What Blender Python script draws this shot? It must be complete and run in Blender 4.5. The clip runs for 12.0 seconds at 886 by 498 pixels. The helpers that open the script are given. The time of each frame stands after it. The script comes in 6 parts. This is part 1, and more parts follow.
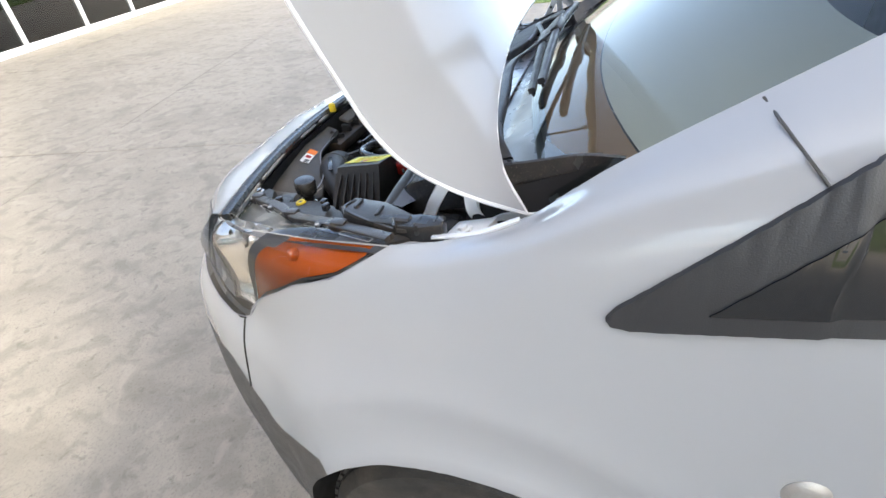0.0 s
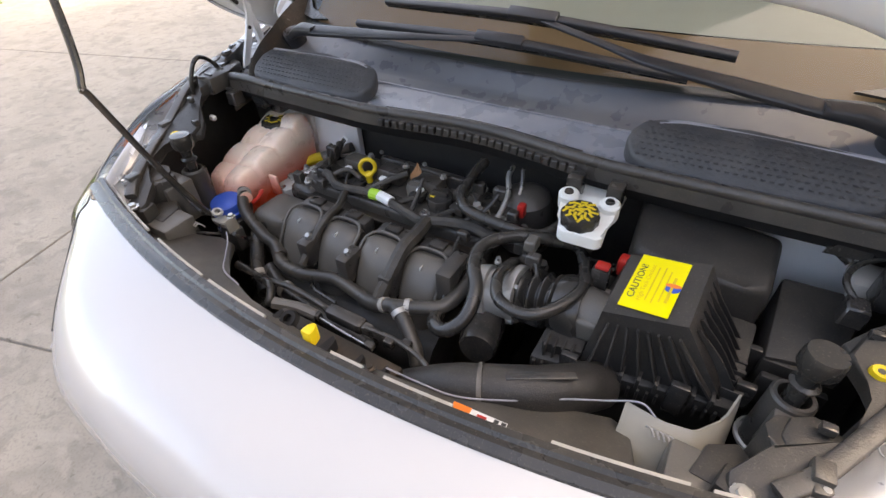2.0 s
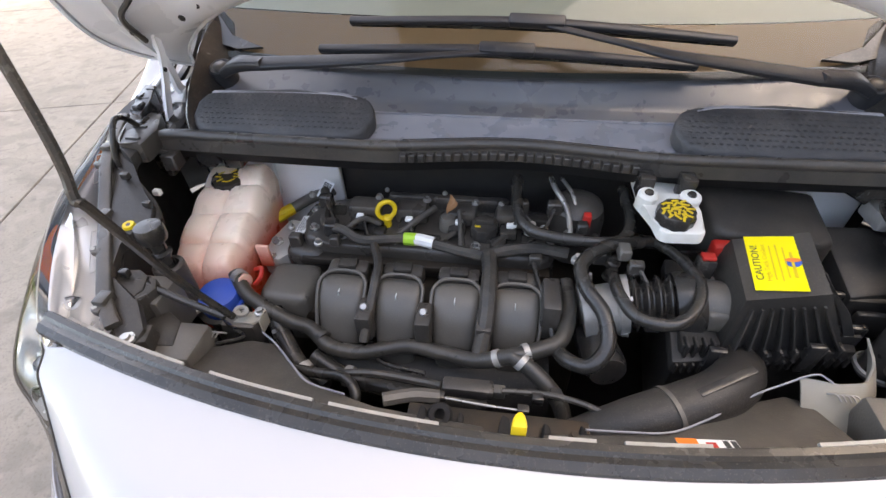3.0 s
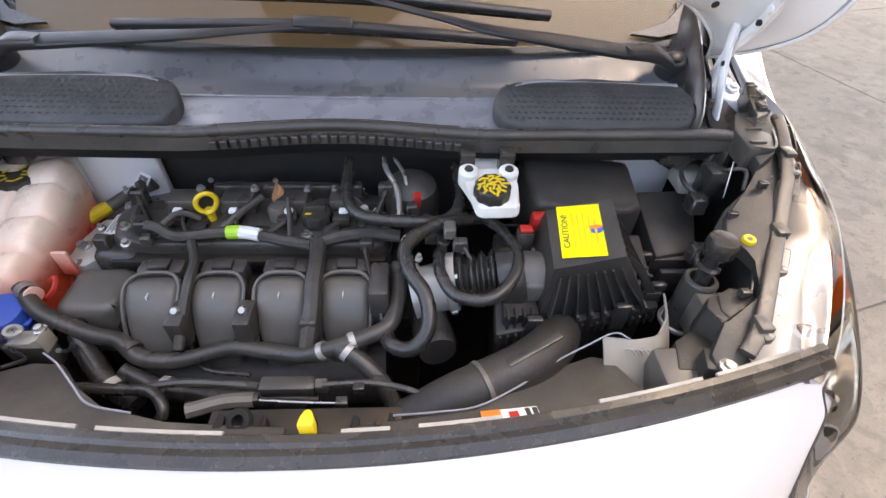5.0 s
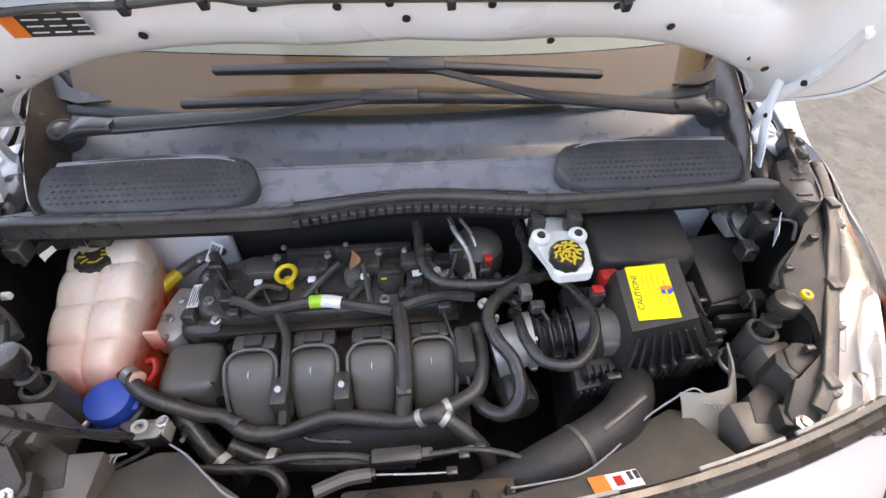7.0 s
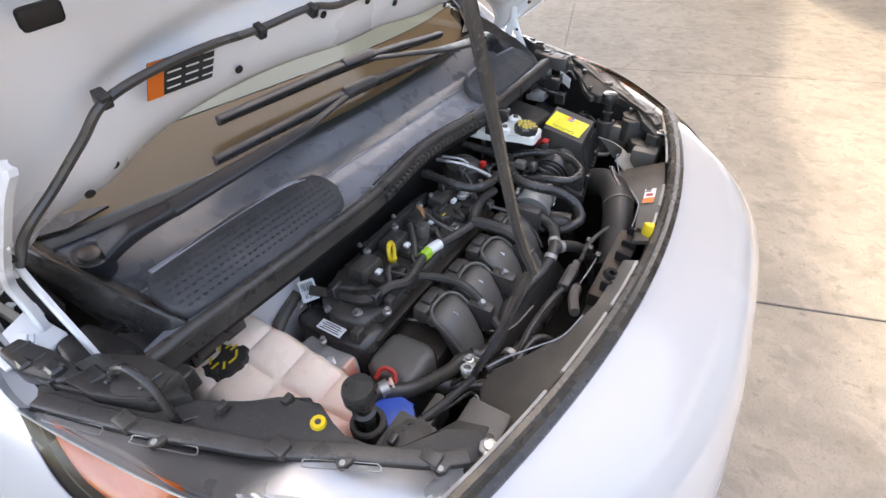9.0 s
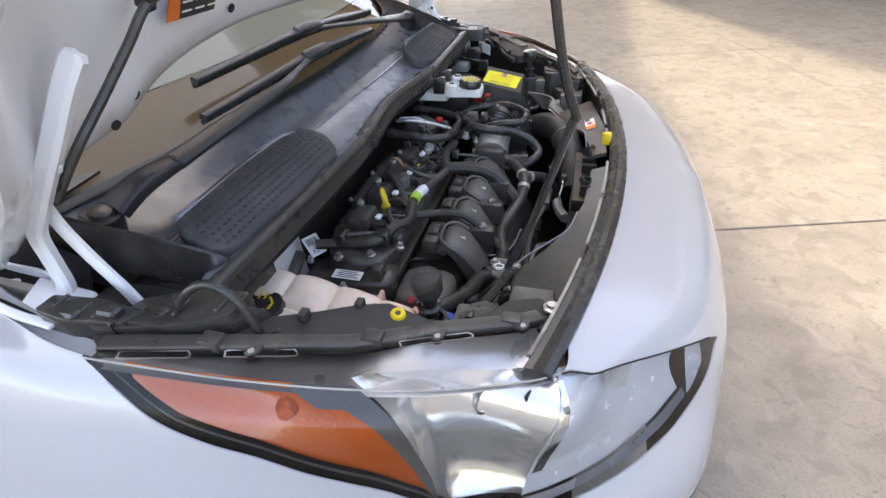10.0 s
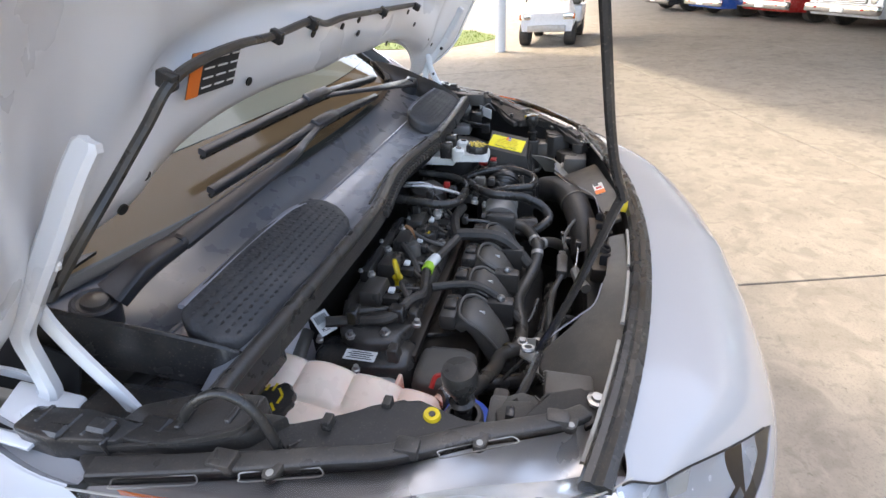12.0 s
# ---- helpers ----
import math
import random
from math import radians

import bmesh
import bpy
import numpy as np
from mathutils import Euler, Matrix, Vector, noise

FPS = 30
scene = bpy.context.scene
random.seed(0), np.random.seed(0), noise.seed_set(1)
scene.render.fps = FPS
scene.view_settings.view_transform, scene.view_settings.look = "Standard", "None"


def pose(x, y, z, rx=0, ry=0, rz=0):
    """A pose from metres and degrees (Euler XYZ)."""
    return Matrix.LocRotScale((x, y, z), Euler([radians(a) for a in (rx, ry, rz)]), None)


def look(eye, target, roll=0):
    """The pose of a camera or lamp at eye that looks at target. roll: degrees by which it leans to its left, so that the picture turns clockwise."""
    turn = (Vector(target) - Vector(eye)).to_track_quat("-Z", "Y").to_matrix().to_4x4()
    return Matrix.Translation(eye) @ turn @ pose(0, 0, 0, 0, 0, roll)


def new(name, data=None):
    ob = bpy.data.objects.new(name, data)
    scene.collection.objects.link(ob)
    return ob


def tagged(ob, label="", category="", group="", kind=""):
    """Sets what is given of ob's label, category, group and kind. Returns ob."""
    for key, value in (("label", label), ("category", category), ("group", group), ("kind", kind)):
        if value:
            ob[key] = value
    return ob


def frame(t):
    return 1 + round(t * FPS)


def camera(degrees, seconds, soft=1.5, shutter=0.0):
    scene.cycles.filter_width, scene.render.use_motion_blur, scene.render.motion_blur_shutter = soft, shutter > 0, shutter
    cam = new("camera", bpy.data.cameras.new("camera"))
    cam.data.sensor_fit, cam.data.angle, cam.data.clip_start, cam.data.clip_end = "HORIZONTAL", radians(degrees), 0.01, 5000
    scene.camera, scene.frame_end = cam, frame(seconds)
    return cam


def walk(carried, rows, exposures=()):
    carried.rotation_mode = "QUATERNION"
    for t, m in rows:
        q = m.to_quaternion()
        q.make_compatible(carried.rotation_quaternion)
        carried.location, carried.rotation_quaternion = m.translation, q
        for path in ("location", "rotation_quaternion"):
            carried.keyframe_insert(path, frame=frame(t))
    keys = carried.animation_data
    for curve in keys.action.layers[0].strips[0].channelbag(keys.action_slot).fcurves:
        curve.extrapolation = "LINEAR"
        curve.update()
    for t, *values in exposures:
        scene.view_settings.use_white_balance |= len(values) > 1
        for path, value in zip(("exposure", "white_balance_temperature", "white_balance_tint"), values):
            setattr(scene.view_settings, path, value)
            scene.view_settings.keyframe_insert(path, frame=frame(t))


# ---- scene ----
cam = camera(87.1, 12.0)
PATH = [
    (0, (1.259, 0.962, 1.395), (-0.273, 0.421, 0.228), -4.6),
    (0.5, (1.057, 0.564, 1.368), (-0.531, 0.536, 0.153), -5.0),
    (1, (0.878, 0.306, 1.363), (-0.582, 0.853, 0.11), -4.7),
    (1.5, (0.633, 0.118, 1.386), (-0.534, 1.124, 0.11), -3.5),
    (2, (0.374, -0.027, 1.395), (-0.462, 1.252, 0.104), -2.9),
    (2.5, (0.076, -0.053, 1.415), (-0.435, 1.375, 0.112), -2.3),
    (2.7, (-0.018, -0.054, 1.414), (-0.41, 1.406, 0.105), -2.2),
    (4.3, (0.017, -0.031, 1.403), (0.114, 1.432, 0.043), 1.6),
    (4.5, (0.061, -0.024, 1.401), (0.17, 1.443, 0.046), 2.0),
    (5, (0.131, -0.024, 1.397), (0.234, 1.426, 0.022), 2.6),
    (5.5, (0.13, -0.032, 1.402), (0.166, 1.404, 0.011), 2.0),
    (6, (0.083, 0.001, 1.45), (0.032, 1.392, 0.014), 0.3),
    (6.5, (0.052, 0.041, 1.51), (0.046, 1.436, 0.077), 0.6),
    (6.7, (0.036, 0.043, 1.52), (0.067, 1.441, 0.09), 0.5),
    (8.3, (-0.45, 0.102, 1.525), (0.559, 1.196, 0.188), 2.7),
    (8.5, (-0.515, 0.089, 1.504), (0.569, 1.182, 0.227), -1.1),
    (9, (-0.777, 0.154, 1.464), (0.541, 0.994, 0.216), -2.1),
    (9.5, (-0.9, 0.252, 1.398), (0.575, 0.894, 0.21), -4.0),
    (10, (-0.974, 0.264, 1.358), (0.558, 0.766, 0.173), -4.6),
    (10.5, (-0.969, 0.251, 1.362), (0.58, 0.729, 0.19), -5.0),
    (11, (-0.887, 0.264, 1.364), (0.676, 0.765, 0.221), -4.8),
    (11.5, (-0.844, 0.27, 1.364), (0.746, 0.781, 0.264), -4.0),
    (12, (-0.926, 0.336, 1.369), (0.738, 0.797, 0.36), -3.6),
]
EXPOSURES = [(0.0, 3.2, 7750, 2), (0.5, 3.1, 8300, 5), (1.0, 3.2, 9600, 10), (1.5, 3.5, 9700, 10), (2.0, 3.5, 9900, 10), (2.7, 3.6, 9800, 10), (4.3, 3.85, 9400, 11), (6.7, 3.9, 9400, 11), (8.5, 3.9, 9300, 10), (9.5, 3.4, 8800, 9), (12.0, 3.35, 8500, 8)]
walk(cam, [(t, look(eye, target, roll)) for t, eye, target, roll in PATH], EXPOSURES)

# ---------------------------------------------------------------- world, sun, exposure
SUN_EL, SUN_DIR = 56.0, Vector((-0.5, -0.866, 0.0))     # the light travels along SUN_DIR, downwards
world = bpy.data.worlds.new("sky")
scene.world = world
world.use_nodes = True
wn = world.node_tree.nodes
sky = wn.new("ShaderNodeTexSky")
sky.sky_type, sky.sun_disc = "NISHITA", False
sky.sun_elevation, sky.sun_rotation = radians(SUN_EL), math.atan2(-SUN_DIR.x, -SUN_DIR.y)
sky.dust_density, sky.air_density = 2.2, 0.5
wn["Background"].inputs["Strength"].default_value = 0.15
world.node_tree.links.new(sky.outputs[0], wn["Background"].inputs["Color"])
sun = new("sun", bpy.data.lights.new("sun", "SUN"))
sun.data.energy, sun.data.angle, sun.data.color = 0.43, radians(2.5), (1.0, 0.95, 0.88)
c, s = math.cos(radians(SUN_EL)), math.sin(radians(SUN_EL))
sun.matrix_world = look((0, 0, 30), (SUN_DIR.x * c * 10, SUN_DIR.y * c * 10, 30 - s * 10))


# ---------------------------------------------------------------- materials
DUST = (0.20, 0.165, 0.125)


def material(name, base, rough=0.5, metal=0.0, var=0.15, scale=25.0, dirt=None, dirt_scale=6.0, dirt_amount=0.35,
             bump=0.0, bump_scale=250.0, coat=0.0, spec=0.5, rough_var=0.08, world_space=False):
    m = bpy.data.materials.new(name)
    m.use_nodes = True
    n, l = m.node_tree.nodes, m.node_tree.links
    b = n["Principled BSDF"]
    if world_space:
        coord = n.new("ShaderNodeNewGeometry").outputs["Position"]
    else:
        coord = n.new("ShaderNodeTexCoord").outputs["Object"]
    fine = n.new("ShaderNodeTexNoise")
    fine.inputs["Scale"].default_value, fine.inputs["Detail"].default_value = scale, 6.0
    l.new(coord, fine.inputs["Vector"])
    mix = n.new("ShaderNodeMix")
    mix.data_type = "RGBA"
    mix.inputs["A"].default_value = (*[v * (1 - var) for v in base], 1)
    mix.inputs["B"].default_value = (*[min(1, v * (1 + var)) for v in base], 1)
    l.new(fine.outputs["Fac"], mix.inputs["Factor"])
    colour = mix.outputs["Result"]
    rmap = n.new("ShaderNodeMapRange")
    rmap.inputs["From Min"].default_value, rmap.inputs["From Max"].default_value = 0.3, 0.7
    rmap.inputs["To Min"].default_value, rmap.inputs["To Max"].default_value = max(0.02, rough - rough_var), min(1, rough + rough_var)
    l.new(fine.outputs["Fac"], rmap.inputs["Value"])
    l.new(rmap.outputs["Result"], b.inputs["Roughness"])
    if dirt:
        big = n.new("ShaderNodeTexNoise")
        big.inputs["Scale"].default_value, big.inputs["Detail"].default_value, big.inputs["Roughness"].default_value = dirt_scale, 8.0, 0.65
        l.new(coord, big.inputs["Vector"])
        ramp = n.new("ShaderNodeMapRange")
        ramp.inputs["From Min"].default_value, ramp.inputs["From Max"].default_value = 0.45, 0.75
        ramp.inputs["To Max"].default_value = dirt_amount
        l.new(big.outputs["Fac"], ramp.inputs["Value"])
        over = n.new("ShaderNodeMix")
        over.data_type = "RGBA"
        over.inputs["B"].default_value = (*dirt, 1)
        l.new(ramp.outputs["Result"], over.inputs["Factor"])
        l.new(colour, over.inputs["A"])
        colour = over.outputs["Result"]
    if dirt and dirt[0] == DUST[0]:
        fleck = n.new("ShaderNodeTexNoise")
        fleck.inputs["Scale"].default_value, fleck.inputs["Detail"].default_value = 420.0, 4.0
        l.new(coord, fleck.inputs["Vector"])
        fr_ = n.new("ShaderNodeMapRange")
        fr_.inputs["From Min"].default_value, fr_.inputs["From Max"].default_value, fr_.inputs["To Max"].default_value = 0.60, 0.76, 0.28
        l.new(fleck.outputs["Fac"], fr_.inputs["Value"])
        fx = n.new("ShaderNodeMix")
        fx.data_type = "RGBA"
        fx.inputs["B"].default_value = (0.26, 0.22, 0.17, 1)
        l.new(fr_.outputs["Result"], fx.inputs["Factor"])
        l.new(colour, fx.inputs["A"])
        colour = fx.outputs["Result"]
    l.new(colour, b.inputs["Base Color"])
    b.inputs["Metallic"].default_value = metal
    b.inputs["Coat Weight"].default_value = coat
    b.inputs["Coat Roughness"].default_value = 0.04
    b.inputs["Specular IOR Level"].default_value = spec
    if bump:
        grain = n.new("ShaderNodeTexNoise")
        grain.inputs["Scale"].default_value, grain.inputs["Detail"].default_value = bump_scale, 4.0
        l.new(coord, grain.inputs["Vector"])
        bn = n.new("ShaderNodeBump")
        bn.inputs["Strength"].default_value, bn.inputs["Distance"].default_value = bump, 0.002
        l.new(grain.outputs["Fac"], bn.inputs["Height"])
        l.new(bn.outputs["Normal"], b.inputs["Normal"])
    return m


def clear_material(name, tint, ior=1.5, rough=0.0):
    m = bpy.data.materials.new(name)
    m.use_nodes = True
    n, l = m.node_tree.nodes, m.node_tree.links
    n.remove(n["Principled BSDF"])
    tr, gl, fr, mx = (n.new("ShaderNodeBsdfTransparent"), n.new("ShaderNodeBsdfGlossy"), n.new("ShaderNodeFresnel"), n.new("ShaderNodeMixShader"))
    tr.inputs["Color"].default_value = (*tint, 1)
    gl.inputs["Roughness"].default_value = rough
    fr.inputs["IOR"].default_value = ior
    l.new(fr.outputs[0], mx.inputs[0])
    l.new(tr.outputs[0], mx.inputs[1])
    l.new(gl.outputs[0], mx.inputs[2])
    l.new(mx.outputs[0], n["Material Output"].inputs["Surface"])
    return m


# one white body: outer colour lowered, inner raised, to offset the light each gets
paint = material("toned_down_white_paint", (0.38, 0.388, 0.40), 0.26, var=0.01, scale=2.0, coat=0.8, rough_var=0.01)
inner_paint = material("raised_inner_white_paint", (0.82, 0.825, 0.83), 0.30, var=0.02, scale=4, coat=0.6)
bracket_mat = material("dusty_pale_paint", (0.30, 0.275, 0.23), 0.5, var=0.15, dirt=(0.22, 0.19, 0.15), dirt_scale=12, dirt_amount=0.5)
matt_black = material("matt_black", (0.016, 0.015, 0.015), 0.75, var=0.2, spec=0.25)
plastic = material("black_plastic", (0.046, 0.041, 0.037), 0.32, dirt=DUST, dirt_scale=9, dirt_amount=0.26, bump=0.25, bump_scale=500)
plastic_dark = material("deep_black_plastic", (0.028, 0.0255, 0.0235), 0.46, dirt=DUST, dirt_scale=9, dirt_amount=0.14, bump=0.25, bump_scale=500, spec=0.4)
plastic_smooth = material("smooth_black_plastic", (0.027, 0.025, 0.024), 0.22, dirt=DUST, dirt_scale=12, dirt_amount=0.22)
plastic_grey = material("grey_black_plastic", (0.098, 0.089, 0.078), 0.38, dirt=DUST, dirt_scale=7, dirt_amount=0.32, bump=0.2, bump_scale=400)
cowl_mat = material("cowl_plastic", (0.235, 0.243, 0.27), 0.30, dirt=(0.17, 0.165, 0.16), dirt_scale=5, dirt_amount=0.35, bump=0.1, bump_scale=600, coat=0.35, spec=0.7)
pad_mat = material("pad_foam", (0.040, 0.040, 0.042), 0.55, dirt=(0.13, 0.12, 0.11), dirt_scale=15, dirt_amount=0.35, bump=0.8, bump_scale=120)
rubber = material("rubber", (0.026, 0.024, 0.022), 0.26, dirt=DUST, dirt_scale=14, dirt_amount=0.10)
hose_mat = material("hose_rubber", (0.044, 0.040, 0.035), 0.32, dirt=DUST, dirt_scale=18, dirt_amount=0.30)
tape = material("wrapped_tape", (0.036, 0.032, 0.028), 0.5, dirt=DUST, dirt_scale=22, dirt_amount=0.3, bump=0.6, bump_scale=160)
bumper_dark = material("grey_bumper_plastic", (0.075, 0.073, 0.070), 0.55, dirt=DUST, dirt_scale=4, dirt_amount=0.2, bump=0.3, bump_scale=500)
alu = material("cast_aluminium", (0.46, 0.44, 0.41), 0.40, metal=0.4, var=0.2, dirt=(0.25, 0.20, 0.15), dirt_scale=20, dirt_amount=0.4, bump=0.3, bump_scale=180)
steel = material("bright_steel", (0.42, 0.41, 0.39), 0.28, metal=0.7, var=0.1)
dark_metal = material("dark_metal", (0.040, 0.033, 0.027), 0.5, metal=0.6, dirt=(0.14, 0.085, 0.05), dirt_scale=14, dirt_amount=0.4)
chrome = material("chrome", (0.86, 0.85, 0.83), 0.10, metal=1.0, var=0.05)
ribbed_chrome = material("satin_reflector", (0.88, 0.83, 0.75), 0.16, metal=0.75, var=0.05, bump=0.2, bump_scale=90)
shelf_fade = material("lamp_shelf_chrome", (0.62, 0.60, 0.57), 0.30, metal=0.6, var=0.10, scale=9)
n, l = shelf_fade.node_tree.nodes, shelf_fade.node_tree.links     # chrome ahead, smoked towards the wing
b = n["Principled BSDF"]
co, sep, mr, mx = n.new("ShaderNodeTexCoord"), n.new("ShaderNodeSeparateXYZ"), n.new("ShaderNodeMapRange"), n.new("ShaderNodeMix")
mx.data_type = "RGBA"
l.new(co.outputs["Object"], sep.inputs[0])
mr.inputs["From Min"].default_value, mr.inputs["From Max"].default_value, mr.interpolation_type = 0.435, 0.475, "SMOOTHSTEP"
l.new(sep.outputs["Y"], mr.inputs["Value"])
l.new(mr.outputs["Result"], mx.inputs["Factor"])
l.new(b.inputs["Base Color"].links[0].from_socket, mx.inputs["A"])
mx.inputs["B"].default_value = (0.13, 0.125, 0.12, 1)
l.new(mx.outputs["Result"], b.inputs["Base Color"])
shield_mat = material("dusty_dark_shield", (0.058, 0.052, 0.045), 0.5, dirt=DUST, dirt_scale=9, dirt_amount=0.35, bump=0.2, bump_scale=400)
shelf_mat = material("smoky_silver", (0.27, 0.275, 0.285), 0.30, metal=0.4, var=0.15, scale=8, dirt=(0.5, 0.5, 0.5), dirt_scale=4, dirt_amount=0.5)
chrome_soft = material("satin_silver", (0.74, 0.74, 0.74), 0.22, metal=0.35, var=0.08)
yellow = material("yellow_plastic", (0.72, 0.50, 0.02), 0.42, var=0.06, dirt=(0.25, 0.18, 0.05), dirt_scale=40, dirt_amount=0.3)
sticker_yellow = material("yellow_sticker", (0.86, 0.72, 0.01), 0.35, var=0.04)
blue = material("blue_plastic", (0.012, 0.075, 0.42), 0.38, var=0.08, dirt=(0.12, 0.16, 0.26), dirt_scale=30, dirt_amount=0.2)
orange = material("orange_print", (0.85, 0.20, 0.03), 0.5, var=0.04)
amber = material("amber_reflector", (0.52, 0.095, 0.010), 0.18, var=0.1, coat=0.6, bump=0.5, bump_scale=160)
# pale dust blown into the scuttle's two corners
n, l = cowl_mat.node_tree.nodes, cowl_mat.node_tree.links
b = n["Principled BSDF"]
co = n.new("ShaderNodeTexCoord")
sep, ab, com, dist, nz, mr, mul, mx = (n.new("ShaderNodeSeparateXYZ"), n.new("ShaderNodeMath"), n.new("ShaderNodeCombineXYZ"), n.new("ShaderNodeVectorMath"),
                                       n.new("ShaderNodeTexNoise"), n.new("ShaderNodeMapRange"), n.new("ShaderNodeMath"), n.new("ShaderNodeMix"))
ab.operation, dist.operation, mul.operation, mx.data_type = "ABSOLUTE", "DISTANCE", "MULTIPLY", "RGBA"
l.new(co.outputs["Object"], sep.inputs[0])
l.new(sep.outputs["X"], ab.inputs[0])
l.new(ab.outputs[0], com.inputs["X"])
l.new(sep.outputs["Y"], com.inputs["Y"])
dist.inputs[1].default_value = (0.44, 0.795, 0.0)
l.new(com.outputs[0], dist.inputs[0])
mr.inputs["From Min"].default_value, mr.inputs["From Max"].default_value, mr.inputs["To Max"].default_value = 0.07, 0.02, 1.0
l.new(dist.outputs["Value"], mr.inputs["Value"])
nz.inputs["Scale"].default_value, nz.inputs["Detail"].default_value = 38.0, 6.0
l.new(co.outputs["Object"], nz.inputs["Vector"])
l.new(mr.outputs["Result"], mul.inputs[0])
l.new(nz.outputs["Fac"], mul.inputs[1])
mul.use_clamp = True
l.new(mul.outputs[0], mx.inputs["Factor"])
mx.inputs["B"].default_value = (0.36, 0.29, 0.20, 1)
l.new(b.inputs["Base Color"].links[0].from_socket, mx.inputs["A"])
l.new(mx.outputs["Result"], b.inputs["Base Color"])
strip_grey = material("grey_edging", (0.26, 0.26, 0.285), 0.5, var=0.1)
strip_white = material("pale_strip", (0.40, 0.385, 0.35), 0.6, var=0.2, scale=60, dirt=DUST, dirt_scale=30, dirt_amount=0.6)
label_white = material("label_white", (0.76, 0.76, 0.74), 0.5, var=0.04)
ink = material("dark_ink", (0.03, 0.03, 0.03), 0.6, var=0.1)
red = material("red_plastic", (0.45, 0.02, 0.015), 0.45, var=0.1)
green = material("green_tape", (0.35, 0.62, 0.05), 0.5, var=0.05)
white_plastic = material("white_plastic", (0.74, 0.73, 0.68), 0.40, var=0.04, dirt=(0.45, 0.40, 0.32), dirt_scale=25, dirt_amount=0.3)
leaf_mat = material("dry_leaf", (0.30, 0.15, 0.07), 0.7, var=0.3, scale=90)
trim_mat = material("dark_trim", (0.026, 0.026, 0.029), 0.42, var=0.08, bump=0.2, bump_scale=600)
gutter_mat = material("glossy_black_scuttle", (0.10, 0.105, 0.118), 0.32, dirt=(0.16, 0.145, 0.125), dirt_scale=9, dirt_amount=0.30, rough_var=0.1)
light_dash_mat = material("pale_dash_top", (0.50, 0.48, 0.42), 0.6, var=0.08)
dash_mat = material("brown_dashboard", (0.25, 0.145, 0.078), 0.7, var=0.06, bump=0.2, bump_scale=300)
tyre_mat = material("tyre_rubber", (0.022, 0.021, 0.020), 0.72, dirt=DUST, dirt_scale=10, dirt_amount=0.25, bump=0.3, bump_scale=120)
# near-black for gaps, holes and bay linings; the cavity's shade is in the colour
shade_black = material("cavity_shade_black", (0.012, 0.011, 0.010), 0.7, dirt=(0.04, 0.032, 0.024), dirt_scale=10, dirt_amount=0.5)
glass = clear_material("windscreen_glass", (0.84, 0.88, 0.83), 1.38)
lens_mat = clear_material("lamp_lens", (0.97, 0.97, 0.98), 1.4)
dark_glass = material("tinted_glass", (0.012, 0.013, 0.014), 0.06, var=0.05, coat=1.0, rough_var=0.02)

# translucent tank: pale plastic, with red coolant standing in its lower, forward part
tank_mat = material("tank_plastic", (0.86, 0.68, 0.55), 0.30, var=0.03)
n, l = tank_mat.node_tree.nodes, tank_mat.node_tree.links
b = n["Principled BSDF"]
b.inputs["Subsurface Weight"].default_value = 0.2
b.inputs["Subsurface Radius"].default_value = (0.02, 0.008, 0.006)
b.inputs["Subsurface Scale"].default_value = 1.0
co = n.new("ShaderNodeTexCoord")
sep = n.new("ShaderNodeSeparateXYZ")
l.new(co.outputs["Object"], sep.inputs[0])
mr = n.new("ShaderNodeMapRange")
mr.inputs["From Min"].default_value, mr.inputs["From Max"].default_value = 0.876, 0.80
l.new(sep.outputs["Z"], mr.inputs["Value"])
mx = n.new("ShaderNodeMix")
mx.data_type = "RGBA"
mx.inputs["B"].default_value = (0.72, 0.09, 0.04, 1)
l.new(mr.outputs["Result"], mx.inputs["Factor"])
l.new(b.inputs["Base Color"].links[0].from_socket, mx.inputs["A"])
l.new(mx.outputs["Result"], b.inputs["Base Color"])


# ---------------------------------------------------------------- mesh helpers
def finish(name, bm, mat, smooth=True, angle=35):
    bmesh.ops.recalc_face_normals(bm, faces=bm.faces)
    for f in bm.faces:
        f.smooth = smooth
    for e in bm.edges:
        if len(e.link_faces) == 2 and e.calc_face_angle(0) > radians(angle):
            e.smooth = False
    me = bpy.data.meshes.new(name)
    bm.to_mesh(me)
    bm.free()
    me.materials.append(mat)
    return new(name, me)


def part(name, bm, mat, parent, label="", smooth=True, angle=35):
    """One bmesh as one mesh object under a thing or a part."""
    ob = finish(name, bm, mat, smooth, angle)
    ob.parent = parent
    if label:
        tagged(ob, label)
    return ob


def face_out(ob, way):
    """Turns an open sheet's faces towards a direction."""
    mean = sum((p.normal * p.area for p in ob.data.polygons), Vector())
    if mean.dot(Vector(way)) < 0:
        ob.data.flip_normals()
    return ob


def group_part(name, parent, label=""):
    ob = new(name)
    ob.parent = parent
    return tagged(ob, label)


def crom(pts, n):
    """n points on a smooth curve through pts."""
    p = np.array(pts, float)
    p = np.vstack([2 * p[0] - p[1], p, 2 * p[-1] - p[-2]])
    out = []
    for t in np.linspace(0, len(pts) - 1, n):
        i = min(int(t), len(pts) - 2)
        f = t - i
        a, b_, c_, d = p[i:i + 4]
        out.append(0.5 * (2 * b_ + (c_ - a) * f + (2 * a - 5 * b_ + 4 * c_ - d) * f * f + (3 * b_ - a - 3 * c_ + d) * f ** 3))
    return np.array(out)


